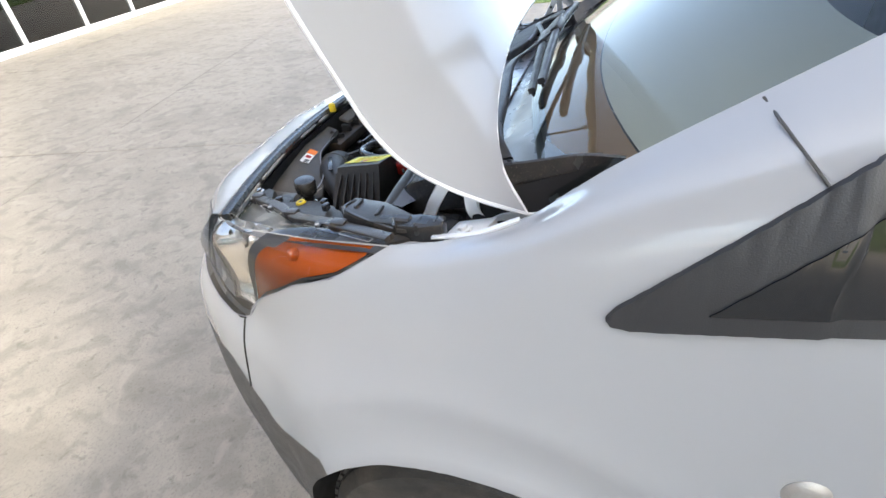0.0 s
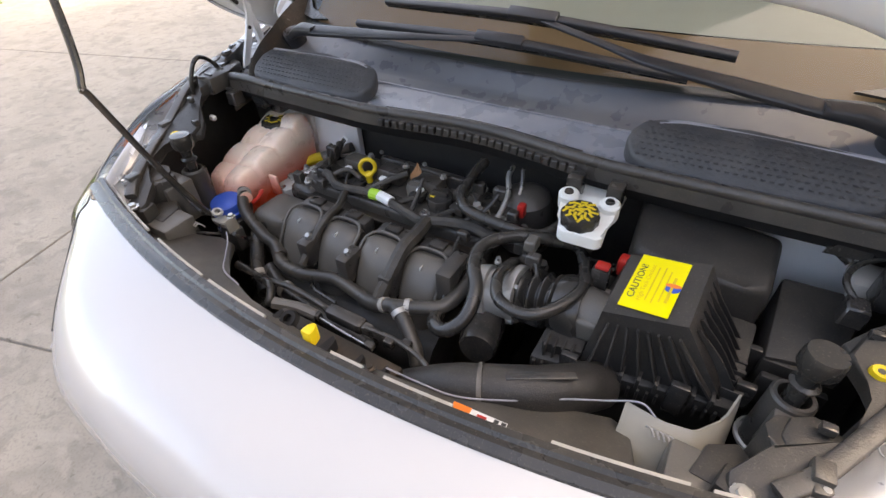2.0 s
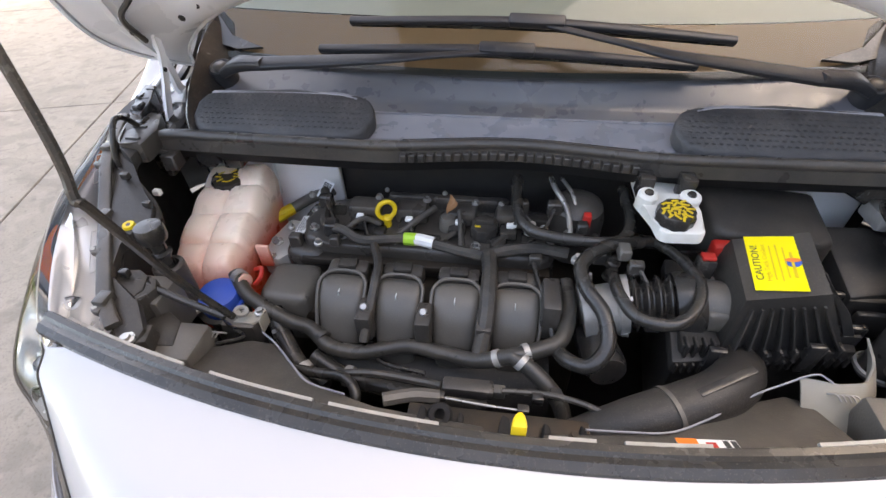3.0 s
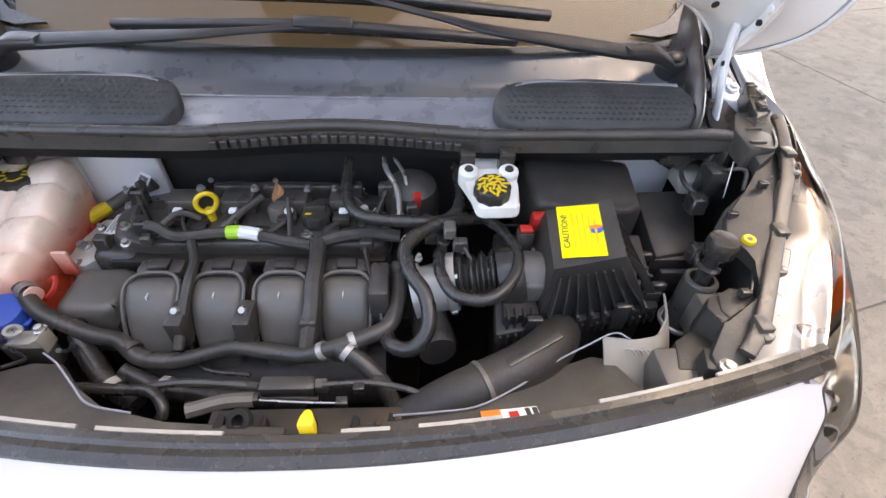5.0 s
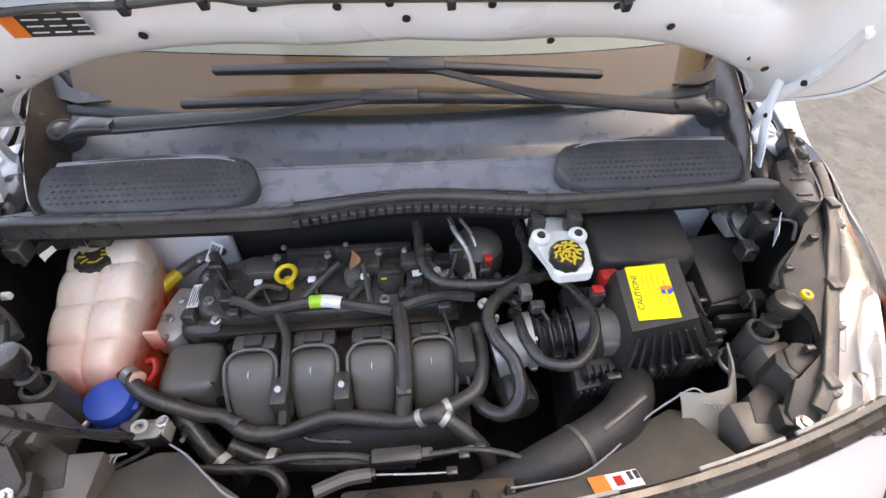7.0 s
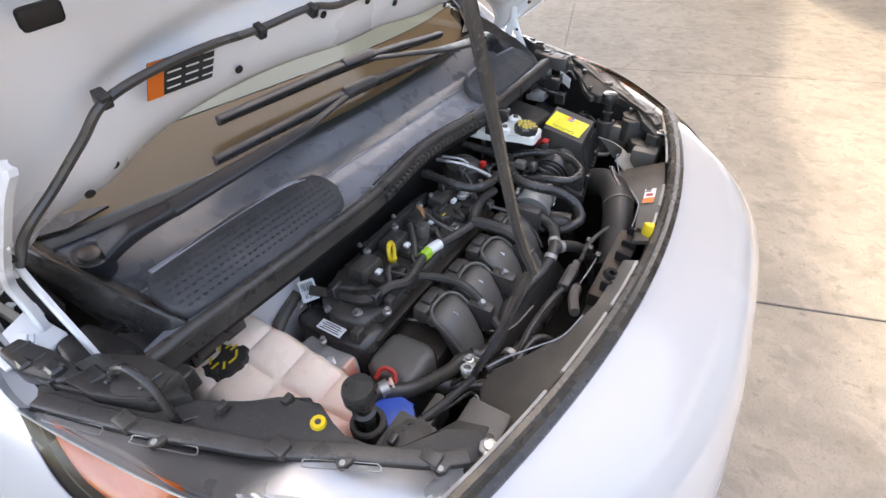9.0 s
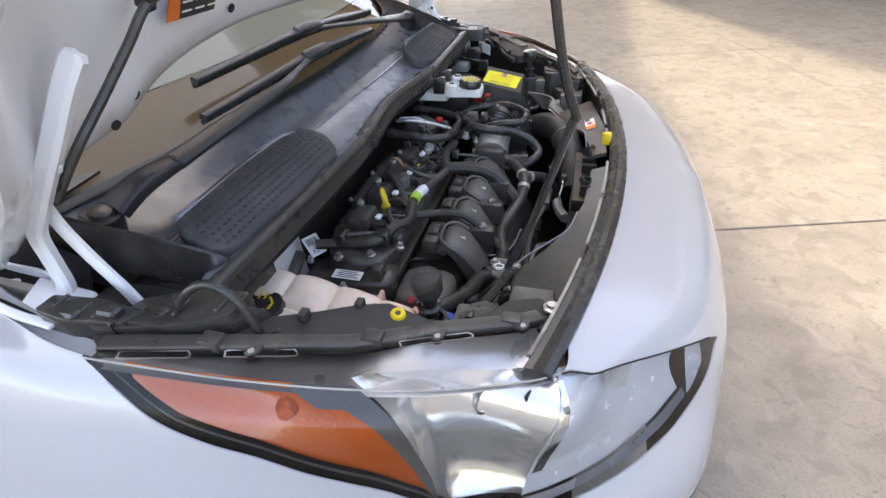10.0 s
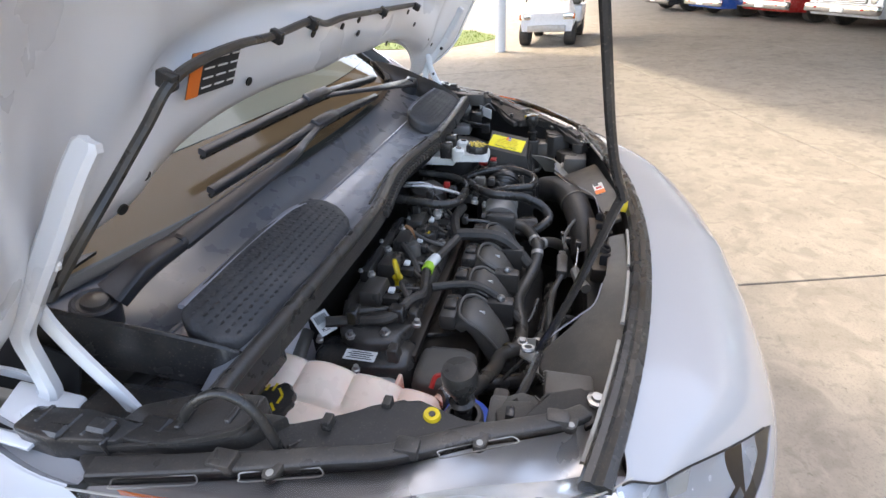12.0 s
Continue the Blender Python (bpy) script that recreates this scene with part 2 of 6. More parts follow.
def skin(bm, rings, closed=True, caps=True):
    """Faces between rows of points."""
    rows = [[bm.verts.new(p) for p in r] for r in rings]
    k = len(rows[0])
    for a, b_ in zip(rows, rows[1:]):
        for i in range(k if closed else k - 1):
            j = (i + 1) % k
            bm.faces.new((a[i], a[j], b_[j], b_[i]))
    if caps and closed:
        bm.faces.new(rows[0][::-1])
        bm.faces.new(rows[-1])
    return bm


def tube(pts, r, seg=10, n=None, bm=None, ripple=0.0, waves=0):
    """A round hose along a smooth curve."""
    bm = bm or bmesh.new()
    n = n or max(2, 7 * (len(pts) - 1) + 1)
    c_ = crom(pts, n) if len(pts) > 2 else np.linspace(pts[0], pts[1], n)
    t = np.gradient(c_, axis=0)
    t /= np.linalg.norm(t, axis=1)[:, None] + 1e-12
    up = np.array([0, 0, 1.0]) if abs(t[0][2]) < 0.9 else np.array([1.0, 0, 0])
    rings = []
    for i in range(n):
        side = np.cross(t[i], up)
        side /= np.linalg.norm(side) + 1e-12
        up = np.cross(side, t[i])
        rr = (r[0] + (r[1] - r[0]) * i / (n - 1)) if isinstance(r, tuple) else r
        rr = rr + ripple * math.cos(2 * math.pi * waves * i / (n - 1)) if waves else rr
        rings.append([c_[i] + rr * (math.cos(a) * side + math.sin(a) * up) for a in np.linspace(0, 2 * math.pi, seg, endpoint=False)])
    return skin(bm, rings)


def ribbon(pts, sizes, n=None, bm=None, power=.5, seg=16, up=(0, 0, 1)):
    """A bar of flat rounded section along a smooth curve; sizes: (width, height) at its ends or points."""
    bm = bm or bmesh.new()
    n = n or max(2, 6 * (len(pts) - 1) + 1)
    c_ = crom(pts, n) if len(pts) > 2 else np.linspace(pts[0], pts[1], n)
    d = np.gradient(c_, axis=0)
    rings = []
    for i in range(n):
        t = Vector(d[i]).normalized()
        side = t.cross(Vector(up)).normalized()
        top = side.cross(t)
        f = i / (n - 1) * (len(sizes) - 1)
        w, h = (float(np.interp(f, range(len(sizes)), [q[k] for q in sizes])) / 2 for k in (0, 1))
        ring = []
        for a in np.linspace(0, 2 * math.pi, seg, endpoint=False):
            ca, sa = math.cos(a), math.sin(a)
            ring.append(Vector(c_[i]) + side * w * math.copysign(abs(ca) ** power, ca) + top * h * math.copysign(abs(sa) ** power, sa))
        rings.append(ring)
    return skin(bm, rings)


def box(x0, x1, y0, y1, z0, z1, bevel=0.004, seg=2, top=None, bm=None, turn=None):
    """A bevelled block; top: inset of the upper face in x and y, so that the sides lean."""
    own = bmesh.new()
    tx, ty = top or (0, 0)
    v = [own.verts.new(p) for p in ((x0, y0, z0), (x1, y0, z0), (x1, y1, z0), (x0, y1, z0),
                                    (x0 + tx, y0 + ty, z1), (x1 - tx, y0 + ty, z1), (x1 - tx, y1 - ty, z1), (x0 + tx, y1 - ty, z1))]
    for f in ((3, 2, 1, 0), (4, 5, 6, 7), (0, 1, 5, 4), (1, 2, 6, 5), (2, 3, 7, 6), (3, 0, 4, 7)):
        own.faces.new([v[i] for i in f])
    if bevel:
        bmesh.ops.bevel(own, geom=own.edges[:], offset=bevel, segments=seg, affect="EDGES", profile=0.5)
    if turn:
        bmesh.ops.transform(own, matrix=turn, verts=own.verts)
    if bm is None:
        return own
    me = bpy.data.meshes.new("join")
    own.to_mesh(me)
    own.free()
    bm.from_mesh(me)
    bpy.data.meshes.remove(me)
    return bm


def prism(outline, z0, z1, bevel=0.004, seg=2, slope=None):
    """A plate of any outline; slope: function of (x, y) added to the height."""
    bm = bmesh.new()
    f_ = slope or (lambda x, y: 0.0)
    lo = [bm.verts.new((x, y, z0 + f_(x, y))) for x, y in outline]
    hi = [bm.verts.new((x, y, z1 + f_(x, y))) for x, y in outline]
    k = len(lo)
    bm.faces.new(lo[::-1])
    bm.faces.new(hi)
    for i in range(k):
        bm.faces.new((lo[i], lo[(i + 1) % k], hi[(i + 1) % k], hi[i]))
    if bevel:
        edges = [e for e in bm.edges if all(v in hi for v in e.verts)] + [e for e in bm.edges if (e.verts[0] in hi) != (e.verts[1] in hi)]
        bmesh.ops.bevel(bm, geom=edges, offset=bevel, segments=seg, affect="EDGES", profile=0.5)
    return bm


def lathe(profile, centre, axis=(0, 0, 1), seg=28, bm=None, lobes=0, depth=0.0):
    """Turned form: profile rows of (radius, height) round an axis through centre; lobes: grip ridges on its side."""
    bm = bm or bmesh.new()
    q = Vector((0, 0, 1)).rotation_difference(Vector(axis))
    rings = []
    for r, h in profile:
        ring = []
        for i in range(seg):
            a = 2 * math.pi * i / seg
            rr = r * (1 + depth * (1 if lobes and (i * lobes // seg) % 2 else 0))
            ring.append(Vector(centre) + q @ Vector((rr * math.cos(a), rr * math.sin(a), h)))
        rings.append(ring)
    return skin(bm, rings)


def add(bm, other):
    me = bpy.data.meshes.new("join")
    other.to_mesh(me)
    other.free()
    bm.from_mesh(me)
    bpy.data.meshes.remove(me)
    return bm


def surface(fn, nu, nv, thick=0.0):
    """An open sheet from a function of (u, v) in 0..1."""
    bm = bmesh.new()
    rows = [[bm.verts.new(fn(i / nu, j / nv)) for j in range(nv + 1)] for i in range(nu + 1)]
    for i in range(nu):
        for j in range(nv):
            bm.faces.new((rows[i][j], rows[i + 1][j], rows[i + 1][j + 1], rows[i][j + 1]))
    if thick:
        bmesh.ops.recalc_face_normals(bm, faces=bm.faces)
        bmesh.ops.solidify(bm, geom=bm.faces[:], thickness=thick)
    return bm


def lettering(text, size, m, mat, parent, name="lettering"):
    cu = bpy.data.curves.new("text", "FONT")
    cu.body, cu.size, cu.extrude, cu.align_x, cu.align_y = text, size, 0.0002, "CENTER", "CENTER"
    ob = bpy.data.objects.new("text", cu)
    scene.collection.objects.link(ob)
    me = bpy.data.meshes.new_from_object(ob.evaluated_get(bpy.context.evaluated_depsgraph_get()))
    bpy.data.objects.remove(ob)
    me.transform(m)
    me.materials.clear()
    me.materials.append(mat)
    out = new(name, me)
    out.parent = parent
    return out


def frame_on(p, right, up):
    """A pose whose x runs along right and y along up."""
    r, u = Vector(right).normalized(), Vector(up).normalized()
    nrm = r.cross(u).normalized()
    u = nrm.cross(r)
    m = Matrix((r, u, nrm)).transposed().to_4x4()
    m.translation = Vector(p)
    return m


def flat_plate(m, w, h, t=0.0006, bevel=0.0):
    """A thin rectangular sticker in the plane of m."""
    return box(-w / 2, w / 2, -h / 2, h / 2, 0, t, bevel=bevel, turn=m)

# ---------------------------------------------------------------- the van: shell
van = tagged(new("van"), "white compact van with its bonnet propped open, parked on concrete", "van")

# rails of the shell's half, from the nose's middle round to the side, top edge first; then the flank to the rear
RAIL_TOP = [(0, .168, .925), (.22, .180, .925), (.42, .213, .925), (.55, .245, .925), (.620, .258, .921), (.70, .382, .962), (.75, .536, .995),
            (.778, .712, 1.022), (.765, .82, 1.042), (.752, .90, 1.075), (.742, 1.0, 1.155), (.735, 1.2, 1.29)]
RAIL_CREASE = [(0, .040, .892), (.218, .062, .891), (.418, .098, .893), (.570, .184, .893), (.665, .232, .885), (.737, .392, .925), (.785, .55, .955),
               (.81, .713, .98), (.81, .82, 1.025), (.815, .90, 1.065), (.815, 1.0, 1.12), (.82, 1.2, 1.20)]
RAIL_BELT = [(0, -.016, .815), (.219, -.009, .812), (.417, .022, .797), (.574, .134, .789), (.667, .239, .787), (.756, .415, .803), (.813, .563, .85),
             (.845, .715, .88), (.855, .82, .90), (.86, .90, .92), (.862, 1.0, .95), (.865, 1.2, .99)]
RAIL_WAIST = [(0, -.027, .645), (.214, -.016, .65), (.421, -.002, .667), (.578, .062, .679), (.710, .227, .687), (.80, .42, .70), (.868, .561, .70),
              (.885, .715, .72), (.89, .82, .73), (.892, .90, .73), (.893, 1.0, .73), (.893, 1.2, .73)]
RAIL_LOW = [(0, -.034, .50), (.215, -.018, .50), (.431, -.002, .50), (.587, .067, .50), (.737, .229, .50), (.834, .414, .50), (.889, .558, .52),
            (.89, .715, .53), (.892, .82, .53), (.893, .90, .53), (.894, 1.0, .53), (.894, 1.2, .53)]
RAIL_SILL = [(0, .009, .25), (.216, .015, .25), (.434, .029, .25), (.585, .10, .25), (.726, .259, .25), (.832, .429, .25), (.88, .556, .25),
             (.87, .715, .25), (.872, .82, .25), (.873, .90, .25), (.873, 1.0, .25), (.873, 1.2, .25)]
WHEEL_Y, WHEEL_Z, ARCH = 0.85, 0.32, 0.372
NS, NV = 111, 60
grid = np.array([crom(r, NS) for r in (RAIL_TOP, RAIL_CREASE, RAIL_BELT, RAIL_WAIST, RAIL_LOW, RAIL_SILL)])   # rail, station, xyz
STATION = np.linspace(0, 11, NS)
COLUMN = np.array([crom(grid[:, i], NV * 5 + 1) for i in range(NS)])         # station, level, xyz

ring_r = np.hypot(COLUMN[:, :, 1] - WHEEL_Y, COLUMN[:, :, 2] - WHEEL_Z)
COLUMN[:, :, 0] += np.where(COLUMN[:, :, 0] > .6, .012 * np.exp(-((ring_r - ARCH - .005) / .03) ** 2) + .005 * np.exp(-((ring_r - ARCH - .13) / .03) ** 2), 0)


def along(i, z):
    """The level at which column i comes down to height z."""
    zs = COLUMN[i][:, 2]
    k = int(np.argmax(zs <= z)) if (zs <= z).any() else len(zs) - 1
    if k == 0:
        return 0.0
    a_, b_ = zs[k - 1], zs[k]
    return k - 1 + (a_ - z) / (a_ - b_ + 1e-9)


def at_level(i, v):
    k = min(int(v), COLUMN.shape[1] - 2)
    return COLUMN[i][k] + (COLUMN[i][k + 1] - COLUMN[i][k]) * (v - k)


def bottom(i):
    """The level at which column i ends: the sill, or the wheel arch."""
    c_ = COLUMN[i]
    inside = (np.hypot(c_[:, 1] - WHEEL_Y, c_[:, 2] - WHEEL_Z) < ARCH) & (c_[:, 0] > 0.6)
    return float(np.argmax(inside)) if inside.any() else float(len(c_) - 1)


LAMP_HI = [(2.0, .822), (2.08, .833), (2.38, .857), (2.6, .872), (2.85, .889), (3.15, .903), (3.5, .9115), (4.0, .921)]
LAMP_LO = [(2.0, .822), (2.08, .820), (2.2, .805), (2.4, .786), (2.8, .769), (3.45, .761), (4.0, .755), (4.5, .756), (4.66, .765), (4.8, .805), (5.15, .855), (5.5, .888), (5.9, .928), (6.4, .962), (6.7, .994), (6.95, 1.018)]
DARK_HI = [(0, .615), (2, .625), (3, .64), (3.9, .652), (4.3, .648), (4.7, .60), (5.2, .575), (5.6, .585), (6.1, .60)]
# the lamp's upper edges in plan and height: along the carrier beside the bay, and the crease outside it
LAMP_RAIL = [(.512, .256, .906), (.540, .287, .924), (.566, .314, .935), (.595, .360, .947), (.622, .405, .958), (.648, .446, .964), (.672, .484, .972), (.692, .522, .985), (.711, .557, .997), (.728, .595, 1.006), (.742, .632, 1.012), (.756, .670, 1.018), (.768, .706, 1.022)]
LAMP_CREASE = [(.600, .240, .914), (.628, .268, .925), (.654, .303, .938), (.678, .343, .950), (.698, .380, .960), (.712, .412, .969), (.725, .445, .978), (.738, .485, .987), (.748, .528, .994), (.757, .575, 1.000), (.765, .620, 1.008), (.773, .668, 1.016), (.779, .712, 1.022)]


def limits(i):
    s_ = STATION[i]
    end = bottom(i)
    if 2.0 < s_ < 6.95:
        hi = along(i, np.interp(s_, *zip(*LAMP_HI)))
        lo = along(i, np.interp(s_, *zip(*LAMP_LO)))
    else:
        hi = lo = along(i, .822) if s_ <= 2.0 else 0.0
    if s_ >= 4.0:
        hi = 0.0
    lo = max(hi, lo)
    dark = min(end, along(i, np.interp(s_, *zip(*DARK_HI)))) if s_ < 6.1 else end
    return hi, min(lo, end), max(min(dark, end), lo), end


def strip(side, which, nv, first=0, last=NS - 1, inward=0.0):
    """The part of the half shell between two of the limits."""
    bm = bmesh.new()
    rows = []
    for i in range(first, last + 1):
        lim = (0.0, *limits(i))
        a_, b_ = lim[which], lim[which + 1]
        row = []
        for j in range(nv + 1):
            p = at_level(i, a_ + (b_ - a_) * j / nv)
            if inward:
                q = np.array([0.0 if p[0] < .55 else (p[0] - .55) * .6, p[1] - .75, 0.0])
                q = np.array([max(p[0] - .45, 0), p[1] - .62, 0.0])
                p = p - inward * q / (np.linalg.norm(q) + 1e-9)
            row.append(bm.verts.new((side * p[0], p[1], p[2])))
        rows.append(row)
    for r0, r1 in zip(rows, rows[1:]):
        for j in range(nv):
            bm.faces.new((r0[j], r1[j], r1[j + 1], r0[j + 1]))
    bmesh.ops.remove_doubles(bm, verts=bm.verts, dist=0.0004)
    bmesh.ops.dissolve_degenerate(bm, dist=0.0002, edges=bm.edges)
    bmesh.ops.recalc_face_normals(bm, faces=bm.faces)
    return bm


def both(which, nv, first=0, last=NS - 1):
    bm = strip(1, which, nv, first, last)
    add(bm, strip(-1, which, nv, first, last))
    bmesh.ops.remove_doubles(bm, verts=bm.verts, dist=0.0004)
    return bm


i_bump = int(np.argmax(STATION >= 4.6))
i_lamp = int(np.argmax(STATION > 2.0)) - 1
i_lend = int(np.argmax(STATION >= 6.95)) + 1
part("nose_panel", both(0, 24, 0, int(np.argmax(STATION >= 4.0))), paint, van, "glossy white panel ahead of the engine bay", angle=60)
part("bumper", both(2, 26, 0, i_bump), paint, van, "white painted front bumper", angle=60)
part("lower_bumper", both(3, 26, 0, int(np.argmax(STATION >= 6.1))), bumper_dark, van, "dark grey lower bumper", angle=60)
for sd in (1, -1):
    part("fender", strip(sd, 2, 40, i_bump, NS - 1), paint, van, "white front wing with a round wheel arch", angle=60)
    seam = [at_level(i_bump, limits(i_bump)[1] + f * (limits(i_bump)[2] - limits(i_bump)[1])) for f in np.linspace(0, 1, 9)]
    part("panel_gap", tube([(sd * (p[0] + .0005), p[1], p[2]) for p in seam], 0.0022, 6), shade_black, van)

# headlamps: clear lens; behind it a silver and smoked upper shelf, a chrome bowl, an amber indicator, a dark rim
def lamp_patch(sd, ends, top, low, nv, inward, ns=26):
    """A sheet behind the lens; ends: its first and last station at the top and at the foot; inward: depth as a function of both ways."""
    bm = bmesh.new()
    rows = []
    for g_ in np.linspace(0, 1, ns):
        row = []
        for j in range(nv + 1):
            f = j / nv
            s_ = (ends[0] + (ends[1] - ends[0]) * g_) * (1 - f) + (ends[2] + (ends[3] - ends[2]) * g_) * f
            k = min(max(s_ * (NS - 1) / 11, i_lamp + 1), i_lend - 2)
            i, g = int(k), k - int(k)
            p = (1 - g) * at_level(i, top(i) + (low(i) - top(i)) * f) + g * at_level(i + 1, top(i + 1) + (low(i + 1) - top(i + 1)) * f)
            d = inward(g_, f) if callable(inward) else inward
            q = np.array([max(p[0] - .45, 0), p[1] - .62 if p[1] < .62 else 0, 0.0])
            p = p - d * q / (np.linalg.norm(q) + 1e-9)
            row.append(bm.verts.new((sd * p[0], p[1], p[2] - d * .15)))
        rows.append(row)
    for r0, r1 in zip(rows, rows[1:]):
        for j in range(nv):
            bm.faces.new((r0[j], r1[j], r1[j + 1], r0[j + 1]))
    return bm


def lv_hi(i):
    return limits(i)[0]


def lv_lo(i):
    return limits(i)[1]


RAIL_FINE, CREASE_FINE = crom(LAMP_RAIL, 61), crom(LAMP_CREASE, 61)


def lamp_top(sd, u, v, drop=0.0, crown=.004):
    """The lens's upper face between the carrier and the crease."""
    a_, b_ = RAIL_FINE[int(round(u * 60))], CREASE_FINE[int(round(u * 60))]
    p = a_ + (b_ - a_) * v
    return Vector((sd * p[0], p[1], p[2] + crown * math.sin(math.pi * v) - drop))


for sd in (1, -1):
    lamp = face_out(part("headlight", strip(sd, 1, 14, i_lamp, i_lend), lens_mat, van, "clear wraparound headlight with amber indicator", angle=70), (sd, -.6, .5))
    face_out(part("lens_top", surface(lambda u, v: lamp_top(sd, u, v), 60, 8), lens_mat, lamp, "clear upper face of the lens", angle=70), (0, 0, 1))
    part("lamp_shelf", surface(lambda u, v: lamp_top(sd, u, .0 + .93 * v, .012 + .030 * math.exp(-((u - .20) / .14) ** 2) * math.sin(math.pi * min(1, v * 1.1)) ** .6 + .004 * v, .0), 60, 14), shelf_fade, lamp, "silver upper shelf of the lamp, smoked towards the wing", angle=70)
    part("lamp_housing", lamp_patch(sd, (2.2, 6.6, 2.3, 5.2), lv_hi, lv_lo, 10, .085), bumper_dark, lamp)
    part("reflector", lamp_patch(sd, (3.72, 5.46, 4.15, 4.74), lambda i: lv_hi(i) + 3, lambda i: lv_lo(i) - 4, 18, lambda g, f: .022 + .045 * math.sin(math.pi * g) ** .7 * math.sin(math.pi * (.12 + .80 * f)) ** .7), ribbed_chrome, lamp, "ribbed silver reflector bowl", angle=60)
    part("reflector_rim", lamp_patch(sd, (3.66, 3.76, 4.10, 4.18), lambda i: lv_hi(i) + 2, lambda i: lv_lo(i) - 4, 8, .020, 5), chrome, lamp)
    part("lamp_blade", lamp_patch(sd, (2.30, 3.74, 2.5, 4.2), lambda i: lv_hi(i) + 1, lambda i: lv_lo(i) - 8, 8, lambda g, f: .016 + .010 * math.sin(math.pi * f)), chrome_soft, lamp, "satin silver blade")
    part("lamp_bezel", lamp_patch(sd, (2.12, 2.28, 2.2, 2.48), lambda i: lv_hi(i) + 1, lambda i: lv_lo(i) - 1, 8, .010, 8), chrome_soft, lamp, "satin silver inner bezel")
    part("lamp_bezel", lamp_patch(sd, (2.5, 4.70, 2.5, 4.66), lambda i: lv_lo(i) - 9, lambda i: lv_lo(i) - 1, 4, .010, 20), shelf_mat, lamp, "dark grey lower bezel")
    part("blade_slat", lamp_patch(sd, (2.75, 3.05, 2.95, 3.2), lambda i: lv_hi(i) + 2, lambda i: lv_hi(i) + 24, 6, .012, 8), ribbed_chrome, lamp)
    part("turn_signal", lamp_patch(sd, (5.82, 6.80, 4.74, 6.72), lambda i: lv_hi(i) + 10, lambda i: lv_lo(i) - 2.5, 14, lambda g, f: .016 + .012 * math.sin(math.pi * g) * math.sin(math.pi * f)), amber, lamp, "amber indicator", angle=60)
    part("signal_rim", lamp_patch(sd, (4.72, 6.88, 4.72, 6.88), lambda i: lv_lo(i) - 3, lambda i: lv_lo(i) - .6, 3, .009, 30), bumper_dark, lamp)
    part("divider", lamp_patch(sd, (5.44, 5.84, 4.70, 4.76), lambda i: lv_hi(i) + 6, lambda i: lv_lo(i) - 2, 8, .014, 5), bumper_dark, lamp)
    part("divider_block", lamp_patch(sd, (5.52, 5.86, 5.40, 5.60), lambda i: lv_hi(i) + 9, lambda i: lv_hi(i) + 36, 4, .011, 6), bumper_dark, lamp)
    part("signal_bulb", lathe([(.001, .012), (.008, .011), (.012, .004), (.012, -.01)], (sd * .745, .520, .955), (sd, -.4, .2), 16), amber, lamp)
    rim = [at_level(i, limits(i)[1]) for i in range(i_lamp, i_lend)]
    part("lamp_rim", tube([(sd * (p[0] + .001), p[1] - .001, p[2]) for p in rim[::3]], 0.0010, 6), strip_grey, lamp)
    # pale tube along the crease stands in for the lens edge's glint
    part("crease_glint", tube([(sd * p[0], p[1], p[2] + .0003) for p in LAMP_CREASE], 0.0011, 6), strip_white, lamp)
    edge_ = [at_level(i, lv_hi(i)) for i in range(i_lamp + 1, int(np.argmax(STATION >= 4.0)) + 1)]
    part("panel_gap", tube([(sd * (p[0] + .0003), p[1] - .0003, p[2] + .0003) for p in edge_[::2]], 0.0013, 6), shade_black, lamp)
    part("projector", lathe([(.001, 0), (.012, 0), (.018, .010), (.020, .018), (.017, .018), (.012, .008), (.001, .006)], (sd * .640, .345, .895), (sd * .55, -.8, .1)), chrome, lamp)

# flank behind the front wing, doors and rear: one sheet a side, with dark windows let in
FLANK = [(.735, .82, .865, .893, .894, .873), (.70, .835, .88, .90, .90, .88), (.66, .84, .885, .905, .905, .885), (.65, .84, .885, .905, .905, .885), (.63, .82, .87, .89, .89, .87)]
FLANK_Y = [1.2, 1.55, 2.0, 3.3, 4.4]
FLANK_Z = [(1.29, 1.20, .99, .73, .53, .25), (1.56, 1.20, 1.0, .75, .5, .25), (1.78, 1.21, 1.0, .75, .5, .25), (1.82, 1.22, 1.0, .75, .5, .25), (1.79, 1.22, 1.0, .75, .5, .25)]


def flank(sd, u, v):
    y = 1.2 + 3.2 * u
    xs = [np.interp(y, FLANK_Y, [f[k] for f in FLANK]) for k in range(6)]
    zs = [np.interp(y, FLANK_Y, [f[k] for f in FLANK_Z]) for k in range(6)]
    t = v * 5
    return Vector((sd * float(np.interp(t, range(6), xs)), y, float(np.interp(t, range(6), zs))))


for sd in (1, -1):
    part("side_panel", surface(lambda u, v: flank(sd, u, v), 40, 25), paint, van, "white van side with doors", angle=50)
    for u0, u1 in ((.16, .40), (.44, .68), (.71, .95)):
        part("side_window", surface(lambda u, v: flank(sd, u0 + (u1 - u0) * u, .03 + .14 * v) + Vector((sd * .004, 0, 0)), 8, 5, 0.003), dark_glass, van)
part("roof", surface(lambda u, v: Vector(((v - .5) * 2 * float(np.interp(1.9 + 2.5 * u, FLANK_Y, [f[0] for f in FLANK])), 1.9 + 2.5 * u,
                                          float(np.interp(1.9 + 2.5 * u, FLANK_Y, [f[0] for f in FLANK_Z])) + .05 * (1 - (2 * v - 1) ** 2))), 12, 12, 0.003), paint, van)
